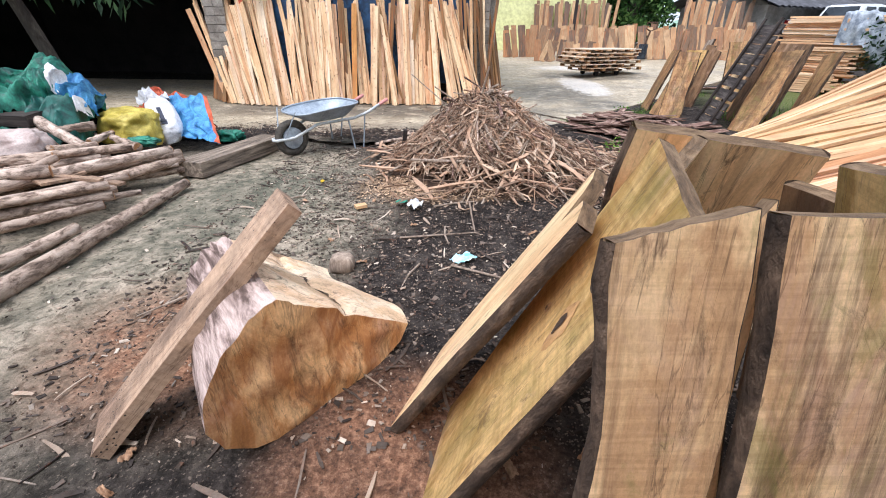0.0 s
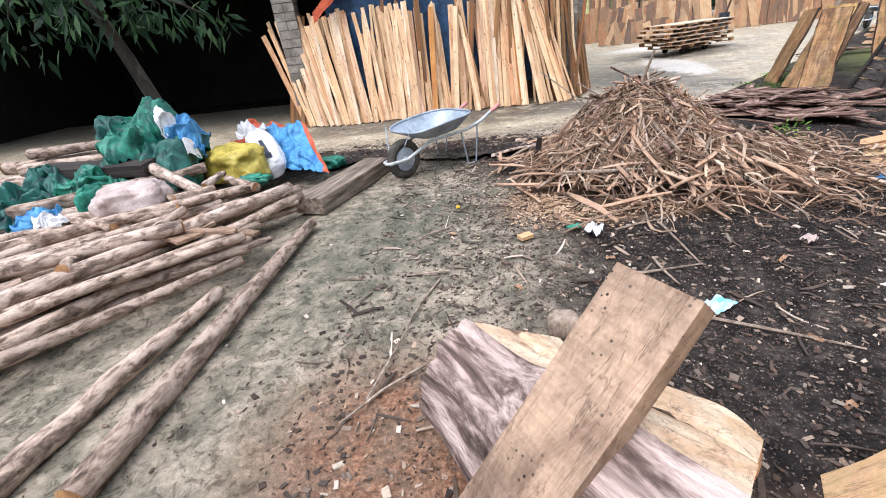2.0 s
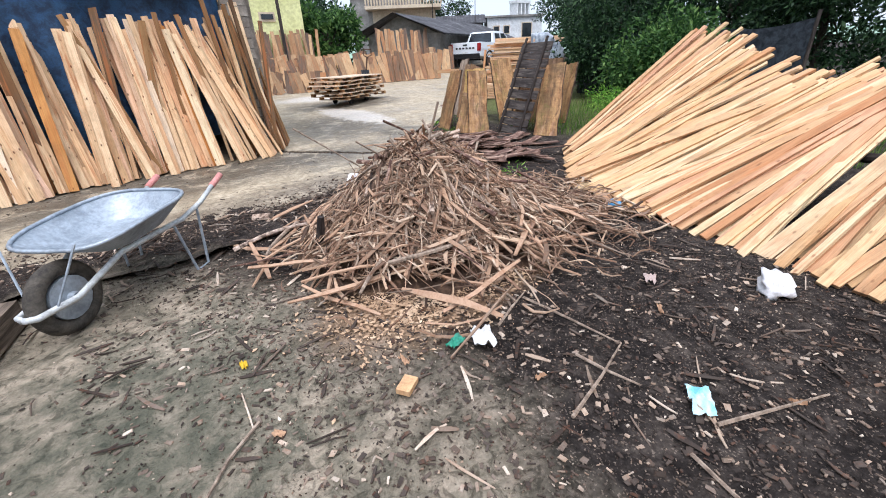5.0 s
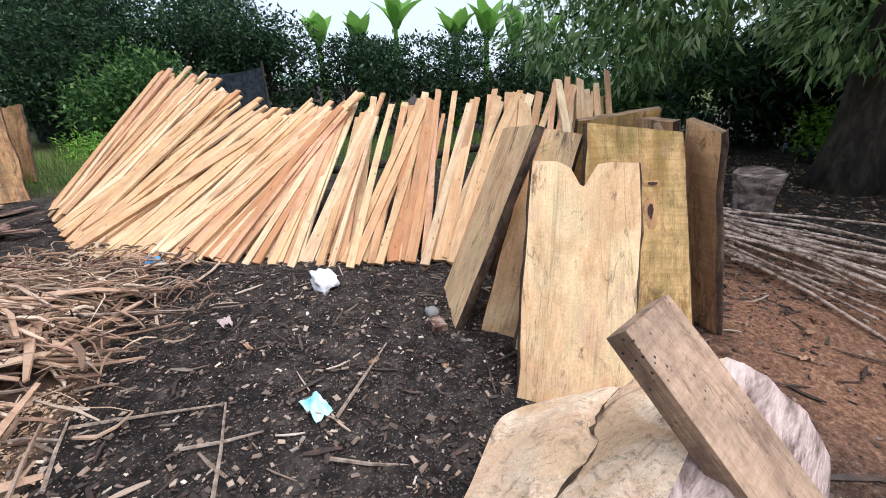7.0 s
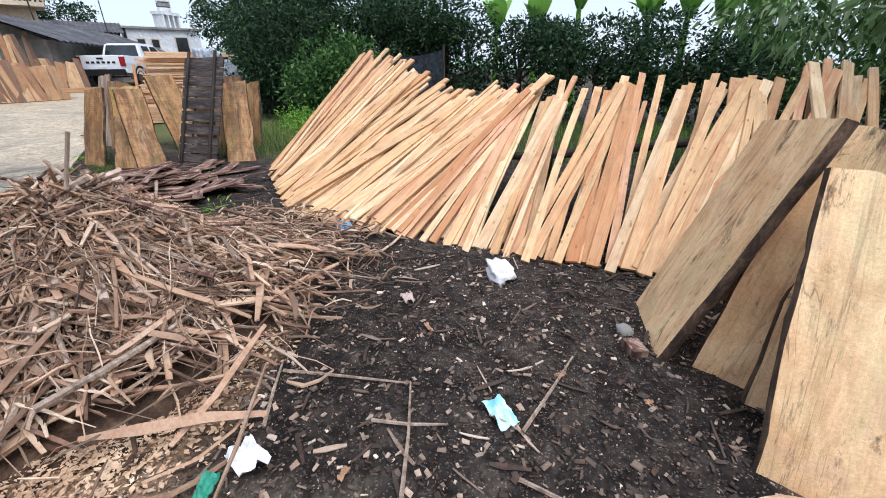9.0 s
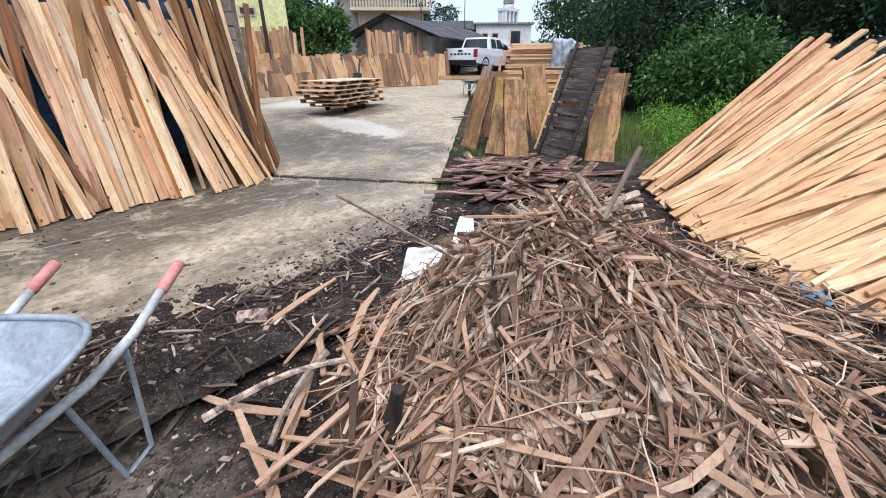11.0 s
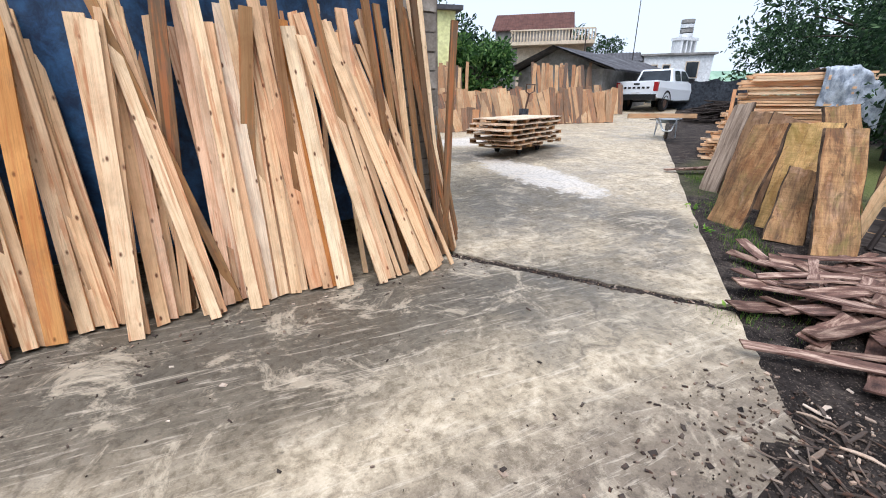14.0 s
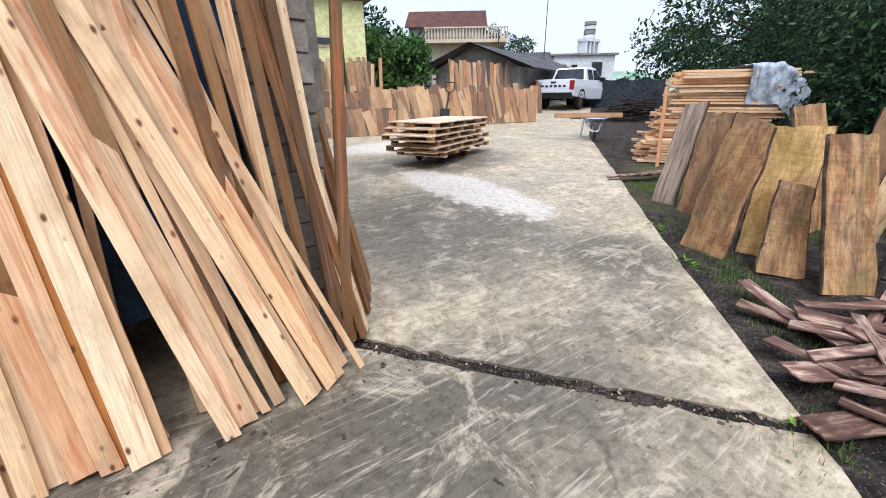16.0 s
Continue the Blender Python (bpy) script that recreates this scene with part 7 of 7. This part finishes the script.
# ---- pickup truck ----
def pickup(m):
    """x runs forward from the tailgate; the ground is z = 0."""
    white, nt, bsdf = material("white_car_paint", 0.25, 0, 0.5)
    bsdf.inputs["Base Color"].default_value = (*lin(228, 232, 236), 1)
    bsdf.inputs["Coat Weight"].default_value = 0.4
    t_ob = thing("pickup_truck", m, "parked white double-cab pickup truck", "pickup truck")
    W = 1.8

    def loft(name, sections, mat, parent, label="", smooth=False, bulge=True):
        """sections: x, half width low, half width top, z low, z top."""
        b = Build()
        for x_, wl, wt_, z0, z1 in sections:
            zm = z0 + (z1 - z0) * 0.6
            wm = wl * 1.02 if bulge else wl + (wt_ - wl) * 0.6
            b.v += [(x_, -wl, z0), (x_, -wm, zm), (x_, -wt_, z1), (x_, wt_, z1), (x_, wm, zm), (x_, wl, z0)]
        k = len(sections)
        b.f = [(i * 6 + j, i * 6 + (j + 1) % 6, i * 6 + 6 + (j + 1) % 6, i * 6 + 6 + j) for i in range(k - 1) for j in range(6)]
        b.f += [tuple(reversed(range(6))), tuple((k - 1) * 6 + j for j in range(6))]
        return part(name, b, mat, parent, label, smooth)

    body = loft("body", [(0.0, 0.87, 0.86, 0.66, 1.26), (0.12, 0.9, 0.88, 0.6, 1.28), (2.0, 0.91, 0.88, 0.46, 1.24), (3.8, 0.91, 0.87, 0.46, 1.2), (4.9, 0.9, 0.82, 0.5, 1.12), (5.25, 0.84, 0.72, 0.55, 1.0)], white, t_ob)
    cabin = loft("cabin", [(1.7, 0.84, 0.80, 1.2, 1.34), (1.85, 0.84, 0.68, 1.2, 1.76), (2.05, 0.85, 0.66, 1.2, 1.82), (2.9, 0.86, 0.66, 1.2, 1.83), (3.3, 0.86, 0.67, 1.2, 1.78), (4.2, 0.84, 0.78, 1.18, 1.22)], white, t_ob, bulge=False)
    b = Build()
    b.add([(1.68, -0.70, 1.29), (1.68, 0.70, 1.29), (1.69, 0.70, 1.34), (1.69, -0.70, 1.34), (1.83, 0.61, 1.74), (1.83, -0.61, 1.74)], [(0, 1, 2, 3), (3, 2, 4, 5)])
    part("rear_window", b, WINDOW_DARK, cabin)
    for s in (-1, 1):
        for x0, x1 in ((1.95, 2.6), (2.68, 3.55)):
            b = Build()
            b.add([(x0, s * 0.842, 1.29), (x1 + (0.2 if x1 > 3 else 0), s * 0.846, 1.29), (x1 - (0.3 if x1 > 3 else 0), s * 0.722, 1.72), (x0 + 0.08, s * 0.722, 1.72)], [(0, 1, 2, 3)])
            part("side_window", b, WINDOW_DARK, cabin)
        b = Build()
        b.box(pose(0.03, s * 0.82, 1.04), 0.12, 0.17, 0.36)
        red = mottled("tail_lamp_red", [(0.3, lin(120, 20, 24)), (0.7, lin(170, 36, 38))], 9, 0.3)
        part("tail_light", b, red, body, "red tail light")
        for x_ in (1.05, 4.25):
            w = Build()
            w.grid(24, 8, lambda u, v: (x_ + (0.28 + 0.1 * math.cos(v * 6.2832)) * math.cos(u * 6.2832), s * 0.8 + 0.12 * math.sin(v * 6.2832), 0.38 + (0.28 + 0.1 * math.cos(v * 6.2832)) * math.sin(u * 6.2832)))
            tyre = part("tyre", w, BLACK, t_ob, smooth=True)
            h = Build()
            h.tube([(x_, s * 0.76, 0.38), (x_, s * 0.87, 0.38)], 0.22, 14)
            part("rim", h, IRON, tyre)
            a = Build()
            a.grid(16, 2, lambda u, v: (x_ + (0.4 + 0.09 * v) * math.cos(u * math.pi), s * 0.925, 0.4 + (0.4 + 0.09 * v) * math.sin(u * math.pi)))
            part("wheel_arch", a, BLACK, body)
        b = Build()
        b.box(pose(3.45, s * 1.0, 1.32), 0.12, 0.2, 0.18)
        part("mirror", b, BLACK, cabin)
        b = Build()
        b.box(pose(2.6, s * 0.92, 0.42), 1.9, 0.12, 0.06)
        part("side_step", b, BLACK, body)
    b = Build()
    b.box(pose(-0.06, 0, 0.62), 0.16, 1.74, 0.24)
    part("rear_bumper", b, BLACK, t_ob, "black rear bumper")
    b = Build()
    b.box(pose(-0.02, 0, 0.77), 0.02, 0.34, 0.1)
    part("number_plate", b, PAPER_WHITE, body)
    for k in range(6):
        b = Build()
        b.box(pose(-0.012, 0.5 - 0.2 * k, 1.0), 0.012, 0.12, 0.08)
        part("badge_bar", b, BLACK, body)
    b = Build()
    b.box(pose(-0.014, 0, 1.15), 0.02, 0.24, 0.07)
    part("tailgate_handle", b, BLACK, body)
    return t_ob


tx, ty = 14.95, 19.4
pickup(pose(tx, ty, gz(tx, ty) + 0.02, 0, 0, 17.7))


# ---- buildings ----
def house(name, m, sx, sy, h, wall_mat, label, roof_fn, windows=(), category="house"):
    t_ob = thing(name, m, label, category)
    b = Build()
    b.box(pose(0, 0, h / 2 - 0.5), sx, sy, h + 1.0)
    w = part("wall", b, wall_mat, t_ob)
    roof_fn(t_ob, sx, sy, h)
    for x_, z, ww, wh in windows:
        f = Build()
        f.box(pose(x_, -sy / 2 - 0.02, z), ww + 0.16, 0.06, wh + 0.16)
        win = part("window", f, RENDER_CREAM, t_ob)
        g = Build()
        g.box(pose(x_, -sy / 2 - 0.06, z), ww, 0.04, wh)
        part("pane", g, WINDOW_DARK, win)
    return t_ob


def gable(mat, rise, over=0.5, along_x=True):
    def fn(t_ob, sx, sy, h):
        b = Build()
        n_ = 60
        X, Y = sx / 2 + over, sy / 2 + over
        for sgn in (-1, 1):
            for lift in (0.0, 0.06):
                if along_x:
                    b.grid(n_, 2, lambda u, v: (-X + 2 * X * u, sgn * Y * (1 - v), h - 0.12 + rise * v + lift + 0.025 * math.cos(u * n_ * math.pi)))
                else:
                    b.grid(n_, 2, lambda u, v: (sgn * X * (1 - v), -Y + 2 * Y * u, h - 0.12 + rise * v + lift + 0.025 * math.cos(u * n_ * math.pi)))
        part("roof", b, mat, t_ob)
        for s in (-1, 1):
            g = Build()
            if along_x:
                g.add([(s * sx / 2, -sy / 2, h), (s * sx / 2, sy / 2, h), (s * sx / 2, 0, h + rise * 0.92)], [(0, 1, 2)])
            else:
                g.add([(-sx / 2, s * sy / 2, h), (sx / 2, s * sy / 2, h), (0, s * sy / 2, h + rise * 0.92)], [(0, 1, 2)])
            part("gable", g, RENDER_GREY, t_ob)
    return fn


def flat(mat):
    def fn(t_ob, sx, sy, h):
        b = Build()
        b.box(pose(0, 0, h + 0.06), sx + 0.5, sy + 0.5, 0.16)
        part("roof", b, mat, t_ob)
    return fn


house("yellow_house", pose(3.75, 25.0, 0.5, 0, 0, -10), 8.2, 5.0, 3.95, RENDER_YELLOW, "pale yellow rendered house with a flat roof", flat(ROOF), [(2.6, 2.6, 0.5, 0.2)])
old_shed = house("old_shed", pose(18.0, 24.5, 0.6, 0, 0, 25), 11.5, 4.2, 1.8, RENDER_GREY, "low grey shed with an old corrugated roof", gable(ROOF, 1.05, 0.7), [(1.5, 0.9, 1.2, 1.2)], "shed")
balcony_house = house("balcony_house", pose(24.0, 39.9, 1.3, 0, 0, -38), 6.2, 6.0, 5.3, RENDER_GREY, "two-storey house with a red-brown tiled roof", gable(ROOF_TILE, 1.7, 0.3, True), [(0.5, 3.4, 0.8, 1.0)])
balc = thing("balcony", pose(22.6, 36.4, 1.4, 0, 0, -38), "cream balcony with a turned balustrade", "balcony")
b = Build()
b.box(pose(0.6, 0.2, 3.95), 6.6, 2.6, 0.25)
b.box(pose(0.6, 0.8, 1.8), 5.6, 1.2, 4.2)
part("slab", b, RENDER_CREAM, balc)
b = Build()
b.box(pose(0.6, -1.05, 4.9), 6.6, 0.14, 0.1)
b.box(pose(-2.65, 0.2, 4.9), 0.14, 2.6, 0.1)
part("handrail", b, RENDER_CREAM, balc)
for k in range(27):
    b = Build()
    b.tube([(-2.6 + 0.25 * k, -1.05, 4.06), (-2.6 + 0.25 * k, -1.05, 4.3), (-2.6 + 0.25 * k, -1.05, 4.6), (-2.6 + 0.25 * k, -1.05, 4.86)], [0.05, 0.08, 0.045, 0.05], 6)
    part("baluster", b, RENDER_CREAM, balc)
house("white_building", pose(35.9, 34.7, 0.6, 0, 0, -42), 5.4, 6.0, 4.0, RENDER_WHITE, "white flat-roofed building in the distance", flat(RENDER_GREY), [(-1.8, 2.9, 0.5, 0.6), (-0.8, 2.9, 0.5, 0.6), (1.2, 2.8, 0.9, 1.2)], "building")
house("distant_shed", pose(29.5, 38.5, 0.6, 0, 0, -42), 8.0, 5.0, 3.6, RENDER_GREY, "long roofed building in the distance", gable(ROOF, 0.9, 0.4), (), "building")
tower = thing("water_tower", pose(36.6, 34.2, 4.6), "rooftop tank tower on arches", "tower")
for k in range(4):
    b = Build()
    b.box(pose(-0.9 + 0.6 * k, 0, 0.7), 0.18, 1.0, 1.4)
    part("pier", b, RENDER_WHITE, tower)
b = Build()
b.box(pose(0, 0, 1.5), 2.2, 1.1, 0.25)
part("platform", b, RENDER_WHITE, tower)
for k in range(4):
    b = Build()
    b.tube([(0, 0, 1.65 + 0.38 * k), (0, 0, 1.95 + 0.38 * k)], 0.55, 14)
    part("tank_band", b, RENDER_GREY if k % 2 else RENDER_WHITE, tower)
for x_, y_, h_, r_ in ((5.2, 18.9, 5.2, 0.07), (27.0, 31.0, 9.5, 0.04), (38.0, 36.0, 6.0, 0.12), (23.5, 32.5, 6.0, 0.06)):
    b = Build()
    b.tube([(x_, y_, 0), (x_, y_, h_)], [r_, r_ * 0.7], 8)
    single("utility_pole", b, DARK_WOOD, "slim dark utility pole", "pole")
for k, (hx, hy, hh, r, mat) in enumerate(((9.6, 24.2, 3.6, 1.3, LEAF_MID), (10.6, 26.5, 5.2, 1.7, LEAF_DARK), (30.6, 39.7, 7.2, 1.8, LEAF_DARK), (8.2, 27.5, 5.6, 1.6, LEAF_DARK), (19.2, 13.0, 5.0, 2.0, LEAF_DARK), (26.0, 19.0, 4.5, 2.4, LEAF_DARK))):
    tree((hx, hy, 0.5), hh * 0.6, 0.13, crowd(0, 0, 0.9, hh - 0.8, r, r, 16, r * 0.55, 70 + k), 5000, 0.26, 0.12, mat, "leafy green tree among the houses", (0, 0), 0.2, 70 + k)
hill = Build()
hill.grid(80, 6, lambda u, v: (-60 + 420 * u, 300 - 330 * u + 60 * v, -2 + (10 + 9 * noise.noise((u * 7, 3, 0)) + 3 * noise.noise((u * 26, 5, 0))) * math.sin(v * math.pi / 2)))
# distance haze is mixed into these pale woodland greens
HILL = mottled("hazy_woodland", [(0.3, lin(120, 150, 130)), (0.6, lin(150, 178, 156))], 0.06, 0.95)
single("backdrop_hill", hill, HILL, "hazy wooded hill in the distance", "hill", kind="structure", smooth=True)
